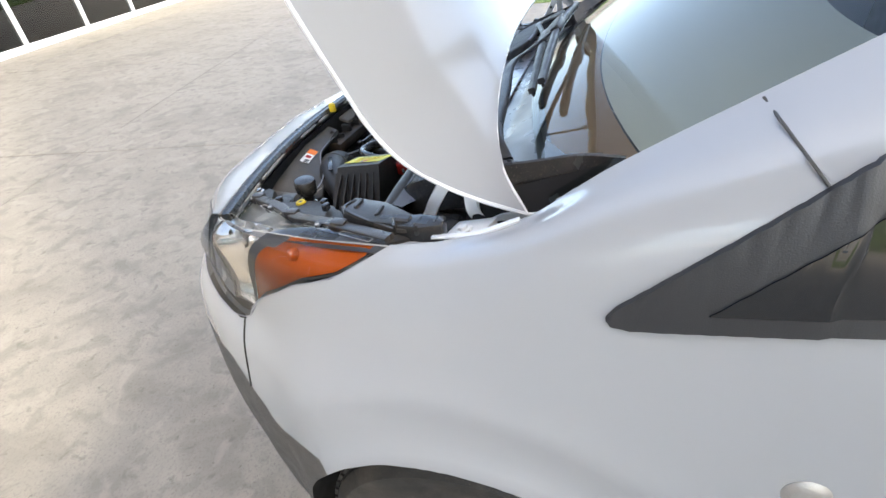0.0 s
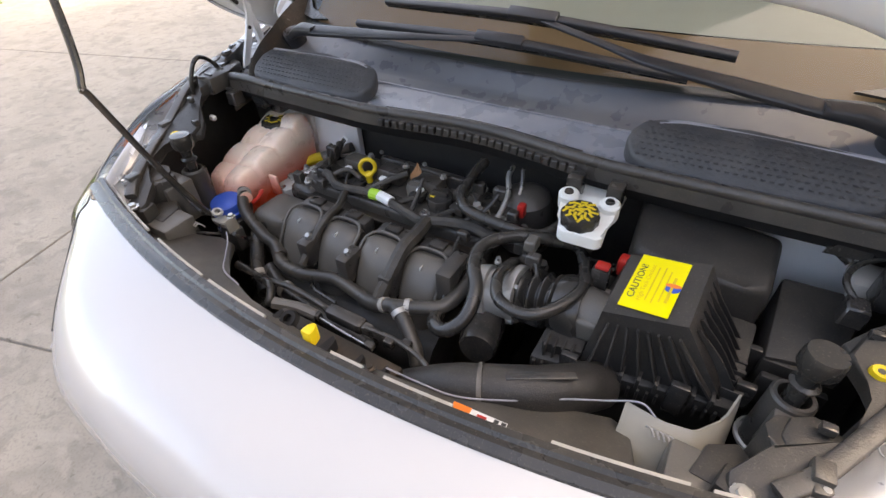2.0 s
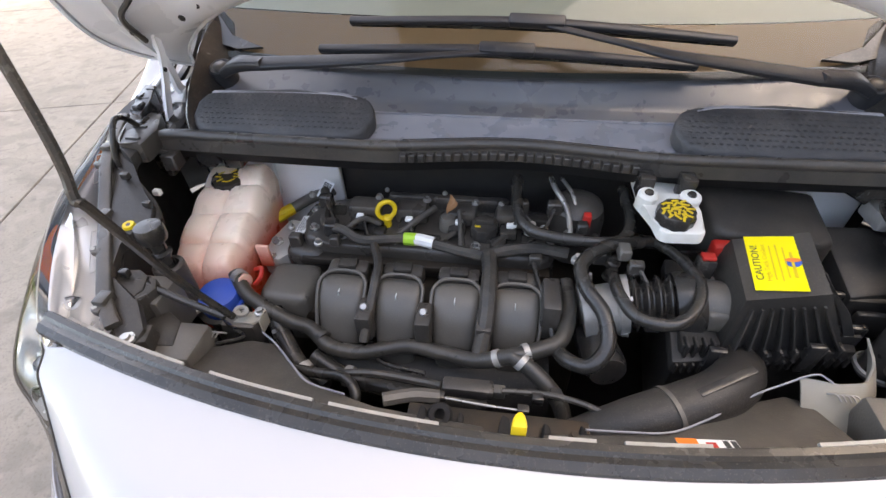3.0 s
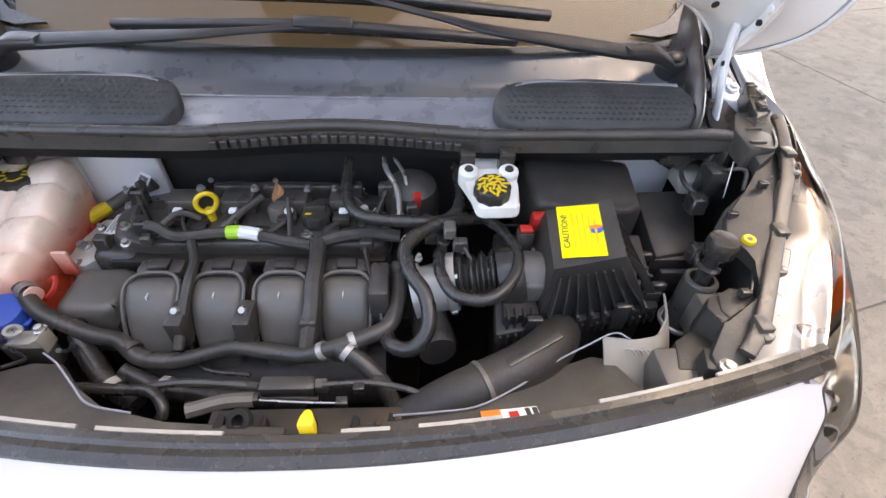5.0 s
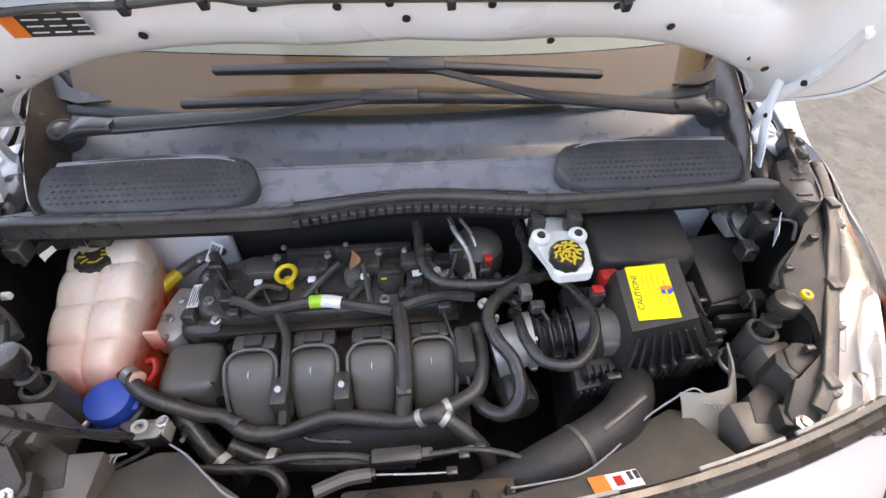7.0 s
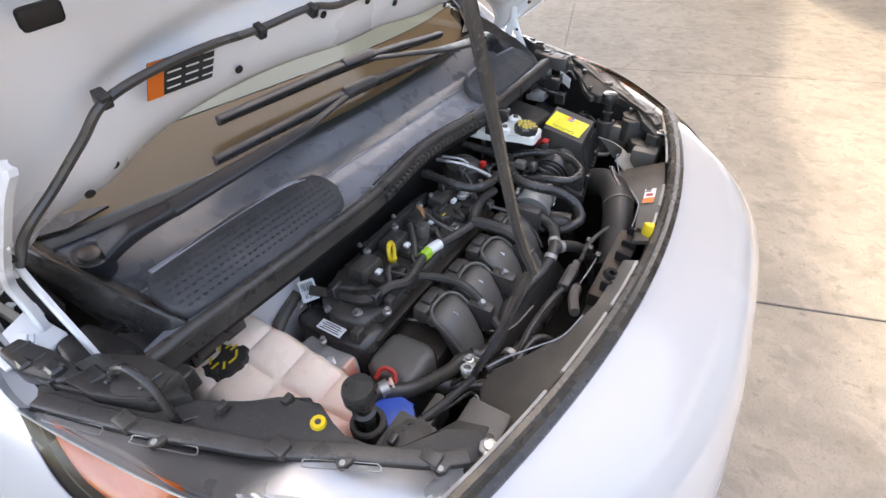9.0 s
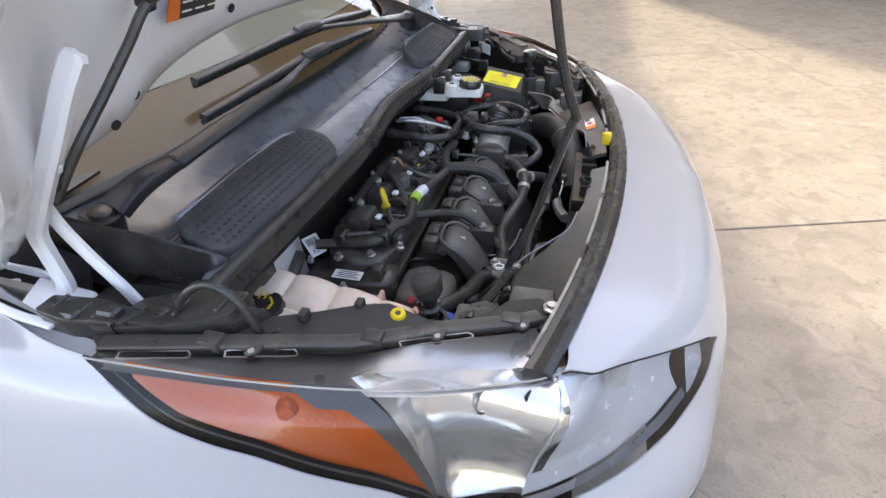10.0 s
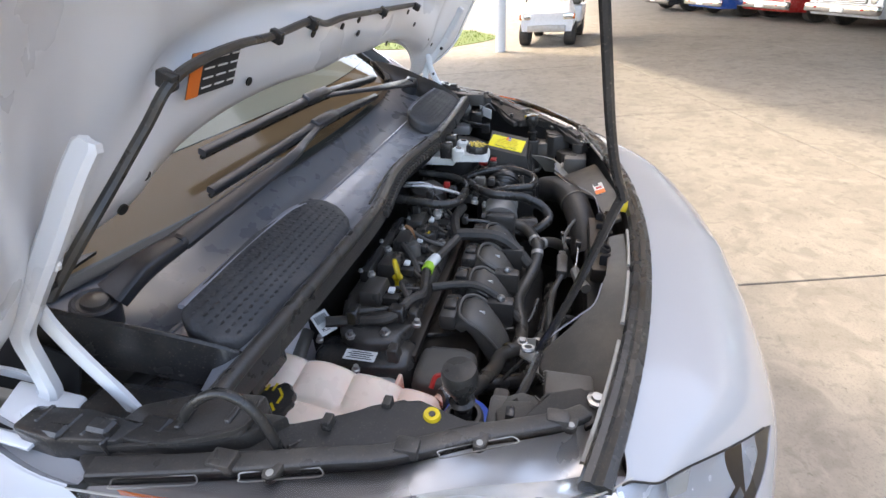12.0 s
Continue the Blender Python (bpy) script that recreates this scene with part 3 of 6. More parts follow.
part("tailgate", surface(lambda u, v: Vector((flank(1, 1, v).x * (2 * u - 1), 4.4, flank(1, 1, v).z)), 6, 20, 0.003), paint, van)
part("underbody", box(-.80, .80, 1.25, 4.35, .22, .30), shade_black, van)

# black quarter trim ahead of the door, with its pane, laid on the flank
def shell_x(y, z):
    """Half width of the flank at a place."""
    if y > 1.2:
        p = [flank(1, (y - 1.2) / 3.2, k / 40) for k in range(41)]
        return float(np.interp(-z, [-q.z for q in p], [q.x for q in p]))
    i = int(np.argmin(np.abs(COLUMN[70:, 150, 1] - y))) + 70
    return float(np.interp(-z, -COLUMN[i][:, 2], COLUMN[i][:, 0]))


def on_flank(sd, outline, lift, thick, bevel):
    """A plate whose outline is given in y and z, bent onto the flank."""
    pts = []
    for (y0, z0), (y1, z1) in zip(outline, outline[1:] + outline[:1]):
        k = max(1, int(math.hypot(y1 - y0, z1 - z0) / .03))
        pts += [(y0 + (y1 - y0) * f / k, z0 + (z1 - z0) * f / k) for f in range(k)]
    bm = bmesh.new()
    face = bm.faces.new([bm.verts.new((0, y, z)) for y, z in pts])
    bmesh.ops.triangulate(bm, faces=[face])
    bmesh.ops.subdivide_edges(bm, edges=bm.edges[:], cuts=2, use_grid_fill=True)
    bmesh.ops.triangulate(bm, faces=bm.faces[:])
    for v in bm.verts:
        v.co.x = sd * (shell_x(v.co.y, v.co.z) + lift)
    ex = bmesh.ops.extrude_face_region(bm, geom=bm.faces[:])
    for v in ex["geom"]:
        if isinstance(v, bmesh.types.BMVert):
            v.co.x += sd * thick
    return bm


for sd in (1, -1):
    q = part("quarter_window_trim", on_flank(sd, [(1.004, 1.016), (1.010, 1.010), (1.03, 1.009), (1.26, 1.054), (1.52, 1.095), (1.52, 1.50), (1.20, 1.213), (1.012, 1.030)], .0, .008, 0), trim_mat, van, "black plastic quarter window trim", angle=50)
    part("pane", on_flank(sd, [(1.10, 1.046), (1.26, 1.076), (1.50, 1.115), (1.50, 1.44), (1.21, 1.165)], .0085, .002, 0), dark_glass, q)
    gap = [(1.118 + .048 * k / 14, 1.232 - .050 * k / 14) for k in range(15)]
    part("panel_gap", tube([(sd * (shell_x(y, z) + .0035), y, z) for y, z in gap], .0014, 6, 40), bumper_dark, van)
    part("side_lamp", lathe([(.001, .008), (.012, .008), (.020, .006), (.026, .002), (.026, -.004)], (sd * (shell_x(1.19, .815) - .003), 1.255, .815), (sd, 0, 0.05)), alu, van, "small oval side lamp")

# pressed ledge along the top of the wing, beside the bay
for sd in (1, -1):
    rows_ = []
    for i in range(int(np.argmax(STATION >= 6.98)), int(np.argmax(STATION >= 9.6)) + 1):
        p = at_level(i, 0.0)
        rows_.append([(sd * (p[0] - dx), p[1] + dy, p[2] + dz) for dx, dy, dz in ((-.0005, 0, -.001), (.002, .001, .001), (.005, .001, -.004), (.008, .002, -.009), (.026, .003, -.010), (.030, .003, -.018))])
    part("wing_ledge", skin(bmesh.new(), rows_, closed=False), paint, van, "white stepped ledge along the wing's top", angle=30)

# wheels
def wheel(x, y, sd):
    prof = [(.205, -.095), (.30, -.105), (.322, -.085), (.327, -.05), (.328, 0), (.327, .05), (.322, .085), (.30, .105), (.205, .095)]
    w = part("wheel", lathe(prof, (x, y, WHEEL_Z), (1, 0, 0), 56), tyre_mat, van, "black tyre on a steel wheel")
    part("rim", lathe([(.001, .02), (.06, .025), (.09, .0), (.17, .03), (.205, .075), (.205, -.08), (.001, -.08)], (x, y, WHEEL_Z), (sd, 0, 0), 40), alu, w)
    tread = bmesh.new()
    for k in range(56):
        a = 2 * math.pi * k / 56
        for o in (-.055, .0, .055):
            box(-.024, .024, -.012, .012, -.002, .005, .0, bm=tread, turn=Matrix.Translation((x + o, y, WHEEL_Z)) @ Matrix.Rotation(a, 4, "X") @ Matrix.Translation((0, 0, .327)))
    part("tread", tread, tyre_mat, w, smooth=False)


for sd in (1, -1):
    wheel(sd * .775, WHEEL_Y, sd)
    wheel(sd * .775, 3.62, sd)
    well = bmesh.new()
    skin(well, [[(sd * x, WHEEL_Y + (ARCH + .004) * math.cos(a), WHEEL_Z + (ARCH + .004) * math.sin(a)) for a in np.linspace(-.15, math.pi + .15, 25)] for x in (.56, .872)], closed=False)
    part("wheel_arch_liner", well, shade_black, van)

# ---------------------------------------------------------------- windscreen, cowl, wipers
def screen_base(x):
    return .825 + .20 * x * x


def screen_pt(x, y, lift=0.0):
    return Vector((x, y, 1.072 + .72 * (y - screen_base(x)) + lift))


def screen(u, v):
    w = .70 + .04 * math.sin(math.pi * min(1, v * 1.4)) - .07 * v
    x = (2 * u - 1) * w
    y = screen_base(x) + v * (1.92 - screen_base(x))
    return screen_pt(x, y)


face_out(part("windscreen", surface(screen, 40, 24), glass, van, "windscreen with greenish tint", angle=80), (0, -1, 1))
part("screen_frit", surface(lambda u, v: screen(u, .0 + .012 * v) + Vector((0, 0, -.004)), 40, 2), ink, van)
for sd in (1, -1):
    part("pillar", surface(lambda u, v: Vector((sd * (.70 + .045 * v - .07 * u + .04 * math.sin(math.pi * min(1, u * 1.4)) * (1 - v)), .93 + u * .99 + .02 * v, 1.072 + .72 * .99 * u + .004 - .03 * v)), 24, 4, 0.003), paint, van, "white windscreen pillar")
dash = part("dashboard", surface(lambda u, v: Vector(((2 * u - 1) * .70, screen_base((2 * u - 1) * .7) + .01 + v * .125 + .02 * v * math.sin(5 * u), 1.062 + .065 * v)), 24, 6), dash_mat, van, "brown dashboard under the windscreen")
part("dash_top", surface(lambda u, v: Vector(((2 * u - 1) * .70, screen_base((2 * u - 1) * .7) + .137 + v * .55 + .02 * math.sin(5 * u) * (1 - v), 1.129 + .03 * math.sin(math.pi * v))), 24, 8), light_dash_mat, dash, "pale upper face of the dashboard")
part("cabin_back", box(-.66, .66, 1.75, 1.85, .7, 1.75), shade_black, van)
part("number_strip", flat_plate(frame_on((.47, .955, 1.093), (1, .05, 0), (0, .8, .5)), .05, .009), label_white, van, "small light plate on the dashboard")

COWL = [(.640, .984), (.644, 1.013), (.660, 1.016), (.672, 1.010), (.690, 1.004), (.74, 1.012), (.765, 1.018), (.800, 1.030), (.85, 1.078)]


def bow(x):
    """How far the scuttle's front edge draws back in its middle."""
    return .028 * (.5 + .5 * math.cos(math.pi * min(1, abs(x) / .27)))


def cowl_pt(x, y):
    back = max(0, y - .80) / .05
    return Vector((x, y + back * (screen_base(x) + .02 - .85) + .012 * (abs(x) / .7) ** 2 + bow(x) * float(np.interp(y, [.665, .71], [1, 0])), float(np.interp(y, *zip(*COWL)))))


def cowl_half(v):
    y = float(np.interp(v * 8, range(9), [c_[0] for c_ in COWL]))
    return float(np.interp(y, [.64, .672, .69, .84], [.665, .655, .612, .650]))


def cowl_sheet(u, v):
    return cowl_pt((2 * u - 1) * cowl_half(v), float(np.interp(v * 8, range(9), [c_[0] for c_ in COWL])))


part("cowl", surface(lambda u, v: cowl_sheet(u, .25 + v * .5), 60, 24), cowl_mat, van, "grey-black plastic scuttle panel below the windscreen", angle=40)
part("cowl_front", surface(lambda u, v: cowl_sheet(u, v * .25), 60, 8), plastic, van, "black front lip of the scuttle", angle=40)
part("cowl_gutter", surface(lambda u, v: cowl_sheet(u, .75 + .25 * v) + Vector((0, 0, -.004)), 60, 12), gutter_mat, van, "glossy black gutter under the wipers", angle=40)
part("cowl_line", ribbon([cowl_sheet(u, .75) + Vector((0, 0, .001)) for u in np.linspace(.02, .98, 13)], [(.006, .003)] * 2), cowl_mat, van)
part("cowl_step", ribbon([(x, .668 + bow(x) * .9, 1.0135) for x in np.linspace(-.20, .20, 13)], [(.004, .005)] * 2), plastic_smooth, van)
part("cowl_seal", tube([(x, .650 + .012 * (abs(x) / .7) ** 2 + bow(x), 1.012 - .10 * max(0, abs(x) - .62)) for x in np.linspace(-.672, .672, 41)], .0095, 12, 120), plastic, van, "black rubber seal along the scuttle")
vent = bmesh.new()
for k in range(26):
    x = -.195 + .39 * k / 25
    y = .640 + bow(x)
    box(x - .0058, x + .0058, y - .007, y + .004, .988, 1.002, .0014, 1, bm=vent)
part("cowl_vent", vent, plastic, van, "row of small vent slots in the scuttle")
for sd in (1, -1):
    part("cowl_side", surface(lambda u, v: cowl_pt(sd * float(np.interp(.69 + .16 * u, [.69, .84], [.612, .650])), .69 + .16 * u) + Vector((sd * .006 * v, 0, -.06 * v)), 12, 3, .003), plastic, van, "black side wall of the scuttle")
# upright end walls of the scuttle, and the black corner pieces on the screen
END_WALL = [(.600, .665, 1.013), (.613, .69, 1.036), (.632, .75, 1.065), (.646, .81, 1.085), (.655, .85, 1.100), (.664, .90, 1.115), (.668, .955, 1.129), (.674, 1.01, 1.132)]
for sd in (1, -1):
    bm = skin(bmesh.new(), [[(sd * (x + dx), y + dy, z + dz) for dx, dy, dz in ((-.045, -.004, -.062), (-.024, -.002, -.030), (-.004, 0, -.003), (0, 0, 0), (.003, 0, -.002), (.010, 0, -.060), (.004, 0, -.062))] for x, y, z in crom(END_WALL, 30)], closed=True)
    part("cowl_end_wall", bm, plastic_smooth, van, "black upright end wall of the scuttle", angle=40)
    part("cowl_corner", surface(lambda u, v: Vector((sd * (.672 + .075 * v), .80 + .20 * u + .01 * v, 1.048 + .075 * u - .05 * math.sin(math.pi * v) - .02 * v)), 10, 8, .003), matt_black, van, "black corner of the scuttle beside the wing")
    part("pillar_foot", surface(lambda u, v: Vector((sd * (.672 + .076 * u), .958 + .055 * u + .05 * v, 1.052 + .05 * u + .045 * v + .012 * math.sin(6 * u) * (1 - v))), 10, 6, .003), bracket_mat, van, "cream filler at the foot of the pillar")
    corner = [screen_pt(sd * x, y, .004) for x, y in ((.54, .90), (.60, .905), (.655, .925), (.672, .96), (.668, .985), (.62, .935))]
    bm = bmesh.new()
    f_ = bm.faces.new([bm.verts.new(p) for p in corner])
    ex = bmesh.ops.extrude_face_region(bm, geom=[f_])
    bmesh.ops.translate(bm, verts=[v for v in ex["geom"] if isinstance(v, bmesh.types.BMVert)], vec=(0, -.003, .005))
    part("screen_corner_trim", bm, plastic_smooth, van)
part("cowl_skirt", surface(lambda u, v: Vector(((2 * u - 1) * .68, .646 + .012 * (2 * u - 1) ** 2 + bow((2 * u - 1) * .68) + .020 * v, .986 - .030 * v)), 40, 4, .003), matt_black, van)
for sd in (1, -1):
    pad = prism([(sd * x, y) for x, y in ((.257, .705), (.260, .725), (.272, .742), (.296, .751), (.42, .756), (.568, .752), (.594, .744), (.607, .725), (.607, .697), (.594, .678), (.565, .670), (.42, .665), (.305, .668), (.273, .680))], 1.005, 1.031, bevel=.008, seg=3, slope=lambda x, y: (y - .69) * .5)
    p = part("cowl_pad", pad, pad_mat, van, "black foam pad on the scuttle", angle=50)
    part("pad_lip", ribbon([(sd * x, y, z) for x, y, z in ((.296, .744, 1.054), (.34, .752, 1.058), (.45, .753, 1.058), (.583, .748, 1.056))], [(.010, .006)]*2), strip_grey, p)
    holes = bmesh.new()
    for k in range(27):
        for j in range(7):
            x, y = .282 + .0115 * k + (.0057 if j % 2 else 0), .682 + .0098 * j
            lathe([(.0036, 0), (.0030, .00025)], (sd * x, y, 1.0315 + (y - .69) * .5), seg=6, bm=holes)
    part("pad_dimple", holes, pad_mat, p)


def wiper(sd, tip_in, tip_out, mid, knee):
    """Arm from its pivot to the blade's middle, and the blade."""
    w = group_part("wiper", van, "black windscreen wiper at rest")
    piv = Vector((sd * .61, .836, 1.071))
    ax = (0, -.35, 1)
    part("pivot_boss", lathe([(.026, -.045), (.025, -.006), (.024, .002), (.021, .0035), (.018, .001), (.001, .001)], piv, ax), trim_mat, w)
    part("pivot_cap", lathe([(.001, .009), (.009, .0085), (.0135, .006), (.0145, .001)], piv, ax), plastic, w)
    kink = Vector((sd * .50, .806, 1.092))
    head = piv + Vector((-sd * .018, -.004, -.002))
    part("arm", ribbon([head, piv.lerp(kink, .5) + Vector((0, -.005, .005)), kink], [(.046, .020), (.034, .024), (.027, .018)], up=(0, -.3, 1)), trim_mat, w)
    part("arm_joint", ribbon([kink.lerp(piv, .03), kink.lerp(knee, .012)], [(.029, .020)] * 2, 3), trim_mat, w)
    part("arm_rod", ribbon([kink, kink.lerp(knee, .5), knee, knee.lerp(mid, .35), mid], [(.030, .014), (.027, .011), (.019, .008), (.013, .007), (.012, .007)], up=(0, -.5, 1)), trim_mat, w)
    part("blade", ribbon([tip_in, mid, tip_out], [(.014, .012), (.017, .014), (.014, .012)], 16, up=(0, -.5, 1)), trim_mat, w)
    part("squeegee", tube([tip_in + Vector((0, .004, -.008)), mid + Vector((0, .004, -.012)), tip_out + Vector((0, .004, -.008))], .004, 5, 12), rubber, w)
    d = (tip_out - tip_in).normalized()
    part("blade_clip", box(-.05, .05, -.011, .011, -.006, .012, .004, turn=frame_on(mid, d, (0, .8, .6))), trim_mat, w)


wiper(1, Vector((-.334, .880, 1.152)), Vector((.369, .866, 1.132)), Vector((.02, .862, 1.158)), Vector((.25, .79, 1.13)))
wiper(-1, Vector((-.389, .836, 1.113)), Vector((.31, .842, 1.095)), Vector((-.03, .826, 1.120)), Vector((-.24, .785, 1.115)))

# ---------------------------------------------------------------- bonnet, open
HINGE = Vector((0, .766, 1.08))
H_D, H_N = Vector((0, -.48, .877)), Vector((0, .877, .48))


def hood_w(u):
    """Half width of the bonnet at a distance from the hinge line."""
    return float(np.interp(u, (-.09, -.013, .05, .20, .30, .62, .8), (.705, .741, .762, .762, .757, .66, .58)))


def hood_pt(a, b_, off=0.0):
    """A point of the bonnet: a across (-1..1), b from its rear edge (0) to its front edge (1)."""
    u_r, u_f = .11 - .195 * abs(a) ** 4.5, .80 - .15 * a * a
    u = u_r + (u_f - u_r) * b_
    w = hood_w(u)
    x = a * w
    nrm = .125 * (1 - abs(a) ** 5) * (1 - .25 * max(0, u)) + .105 * abs(a) ** 3 * max(0, (.12 - u) / .21) ** 1.46
    return Vector((x, 0, 0)) + HINGE + H_D * u + H_N * (nrm + off)


def hood_uv(x, u, off):
    """A point of the bonnet by its distance from the middle and from the hinge line."""
    w = hood_w(u)
    a = x / w
    u_r, u_f = .11 - .195 * abs(a) ** 4.5, .80 - .15 * a * a
    return hood_pt(a, (u - u_r) / (u_f - u_r), off)


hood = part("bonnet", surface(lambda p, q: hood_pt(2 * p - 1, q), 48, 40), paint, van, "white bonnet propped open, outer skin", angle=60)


def inner_relief(a, b_):
    """Depth of the pressed inner panel under the skin: beams along the rim and two ribs between."""
    rim = min(1 - abs(a), b_ * 1.0, (1 - b_))
    d = .030 + .012 * math.exp(-((abs(a) - .80) / .10) ** 2) + .012 * math.exp(-((b_ - .10) / .07) ** 2) + .008 * math.exp(-((abs(a) - .15 - .4 * b_) / .12) ** 2) - .010 * math.exp(-((b_ - .22) / .03) ** 2) * (abs(a) < .74)
    d *= float(np.interp(abs(a), (.74, .84), (1, .36)))
    return -d * min(1, rim / .03) - .001


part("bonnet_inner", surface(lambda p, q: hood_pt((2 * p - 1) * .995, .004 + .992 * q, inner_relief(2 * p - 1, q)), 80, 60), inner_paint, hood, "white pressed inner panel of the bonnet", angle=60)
part("bonnet_hem", tube([hood_pt(a, 0, -.003) for a in np.linspace(-1, 1, 25)], .0032, 6), inner_paint, hood)
for sd in (1, -1):
    part("bonnet_hem", tube([hood_pt(sd, q, -.003) for q in np.linspace(0, 1, 15)], .0032, 6), inner_paint, hood)
# holes are flat discs, the shade inside them given as near-black
for x, u in ((.597, .10), (-.597, .10), (.30, .21), (-.02, .22), (-.09, .215), (.12, .215), (-.36, .17), (.40, .17), (-.20, .215), (.002, .191), (.224, .139), (-.56, .12), (.56, .12)):
    part("bonnet_hole", lathe([(.001, 0), (.006, 0), (.006, .002), (.001, .002)], hood_uv(x, u, -.0465), -H_N, 16), shade_black, hood)
for sd in (1, -1):
    part("bonnet_slot", box(-.017, .017, -.010, .010, -.003, .002, .004, 2, turn=frame_on(hood_uv(sd * .60, .335, -.046), (1, 0, .1), H_D)), shade_black, hood)
lab = hood_uv(-.458, .212, -.052)
m = frame_on(lab, (.96, .10, -.02), H_D)
decal = part("warning_decal", flat_plate(m, .095, .05), ink, hood, "black warning decal with an orange end")
part("decal_end", flat_plate(m @ Matrix.Translation((-.037, 0, .0007)), .021, .05), orange, decal)
for k in range(4):
    for j in range(3):
        part("decal_lines", flat_plate(m @ Matrix.Translation((-.012 + .026 * j, .016 - .011 * k, .0007)), .019, .002), label_white, decal)
lab2 = frame_on(hood_uv(.36, .30, -.044), (1, 0, 0), H_D)
for k in range(4):
    part("faint_lettering", flat_plate(lab2 @ Matrix.Translation((0, .016 - .01 * k, 0)), .07 - .012 * (k % 2), .003), plastic_grey, hood)
run = [hood_uv(x, u, o) for x, u, o in ((-.69, .06, -.035), (-.678, .128, -.045), (-.637, .165, -.055), (-.60, .205, -.062), (-.569, .240, -.066), (-.50, .242, -.062), (-.42, .240, -.059), (-.346, .238, -.059), (-.249, .246, -.058), (-.19, .236, -.058), (-.116, .240, -.058), (.10, .236, -.056), (.314, .230, -.052))]
cable = part("bonnet_hose", tube(run, .0050, 8, 90), hose_mat, hood, "black washer hose clipped under the bonnet")
for x, u in ((-.569, .24), (-.346, .238), (-.249, .244), (.06, .237), (.30, .23)):
    part("hose_clip", box(-.006, .006, -.008, .008, -.006, .010, .002, turn=frame_on(hood_uv(x, u, -.060), (1, 0, .1), H_D)), plastic_smooth, cable)

# hinges
def strap(pts, w, t, n=None):
    """A flat bar along a curve that lies nearly upright, its width in the plane of the curve."""
    c_ = crom(pts, n or 6 * len(pts))
    d = np.gradient(c_, axis=0)
    rings = []
    for k, p in enumerate(c_):
        tan = Vector(d[k]).normalized()
        side = tan.cross(Vector((1, 0, 0))).normalized()
        out = side.cross(tan).normalized()
        ww = w if 0 < k < len(c_) - 1 else w * .6
        rings.append([Vector(p) + side * ww * a_ + out * t * b_ for a_, b_ in ((-.5, -.2), (-.42, .5), (-.2, .3), (.2, .3), (.42, .5), (.5, -.2), (.3, -.5), (-.3, -.5))])
    return skin(bmesh.new(), rings)


# arm, link, slots and bolts of a hinge
ARM = [(.648, .664, 1.282), (.660, .682, 1.255), (.672, .712, 1.212), (.680, .738, 1.178), (.684, .765, 1.146), (.684, .795, 1.112), (.682, .806, 1.070), (.682, .811, 1.037), (.682, .826, 1.022), (.684, .850, 1.016)]
LINK = [(.668, .786, 1.150), (.668, .783, 1.115), (.668, .768, 1.076), (.668, .744, 1.030), (.668, .735, 1.008), (.668, .716, .966)]
SLOTS = (((.664, .772, 1.088), .0045), ((.664, .730, 1.000), .0040), ((.672, .742, 1.165), .0050), ((.662, .690, 1.236), .0045))
BOLTS = ((.676, .788, 1.128), (.676, .726, 1.190))
for sd in (1, -1):
    out = 0 if sd > 0 else .021
    h = group_part("bonnet_hinge", van, "white pressed steel bonnet hinge")
    part("hinge_arm", strap([(sd * (x + out), y, z) for x, y, z in ARM], .021, .012), inner_paint, h)
    part("hinge_link", strap([(sd * (x + out), y, z) for x, y, z in LINK], .020, .007), inner_paint, h)
    part("hinge_foot", prism([(sd * x, y) for x, y in ((.690, .790), (.745, .770), (.758, .80), (.746, .835), (.70, .852))], 1.004, 1.022, bevel=.003, slope=lambda x, y: (y - .80) * .35), inner_paint, h)
    part("foot_flange", ribbon([(sd * .690, .842, 1.018), (sd * .692, .865, 1.031), (sd * .695, .895, 1.036), (sd * .697, .925, 1.042)], [(.005, .022)] * 2, power=.3), inner_paint, h)
    part("foot_wall", ribbon([(sd * .712, .842, 1.014), (sd * .716, .88, 1.022), (sd * .722, .920, 1.034)], [(.012, .034)] * 2, power=.3), bracket_mat, h)
    part("foot_bolt", lathe([(.001, .007), (.007, .007), (.0085, .003), (.013, .002), (.013, -.002)], (sd * .728, .808, 1.029), (0, -.3, 1), 6), inner_paint, h)
    part("foot_bolt", lathe([(.001, .012), (.005, .012), (.006, .004), (.011, .003), (.011, 0)], (sd * .705, .895, 1.022), (sd * .8, -.6, .2), 6), inner_paint, h)
    for p in BOLTS:
        part("hinge_bolt", lathe([(.001, .008), (.006, .008), (.0075, .004), (.010, .003), (.010, 0)], (sd * (p[0] + out), p[1], p[2]), (-sd, 0, 0), 10), inner_paint, h)
    # slots drawn as near-black discs, their shade put into the colour
    for p, r_ in SLOTS:
        part("hinge_slot", lathe([(.001, .001), (r_, .001), (r_, -.004)], (sd * (p[0] + out), p[1], p[2]), (-sd, 0, 0), 12), shade_black, h)

# prop rod
part("prop_rod", tube([(-.40, .348, .890), (-.415, .31, 1.0), (-.43, .272, 1.14), (-.434, .268, 1.155), (-.444, .288, 1.22), (-.49, .345, 1.50), hood_uv(-.53, .70, -.035)], .0055, 8, 60), plastic_smooth, van, "thin black bonnet prop rod")

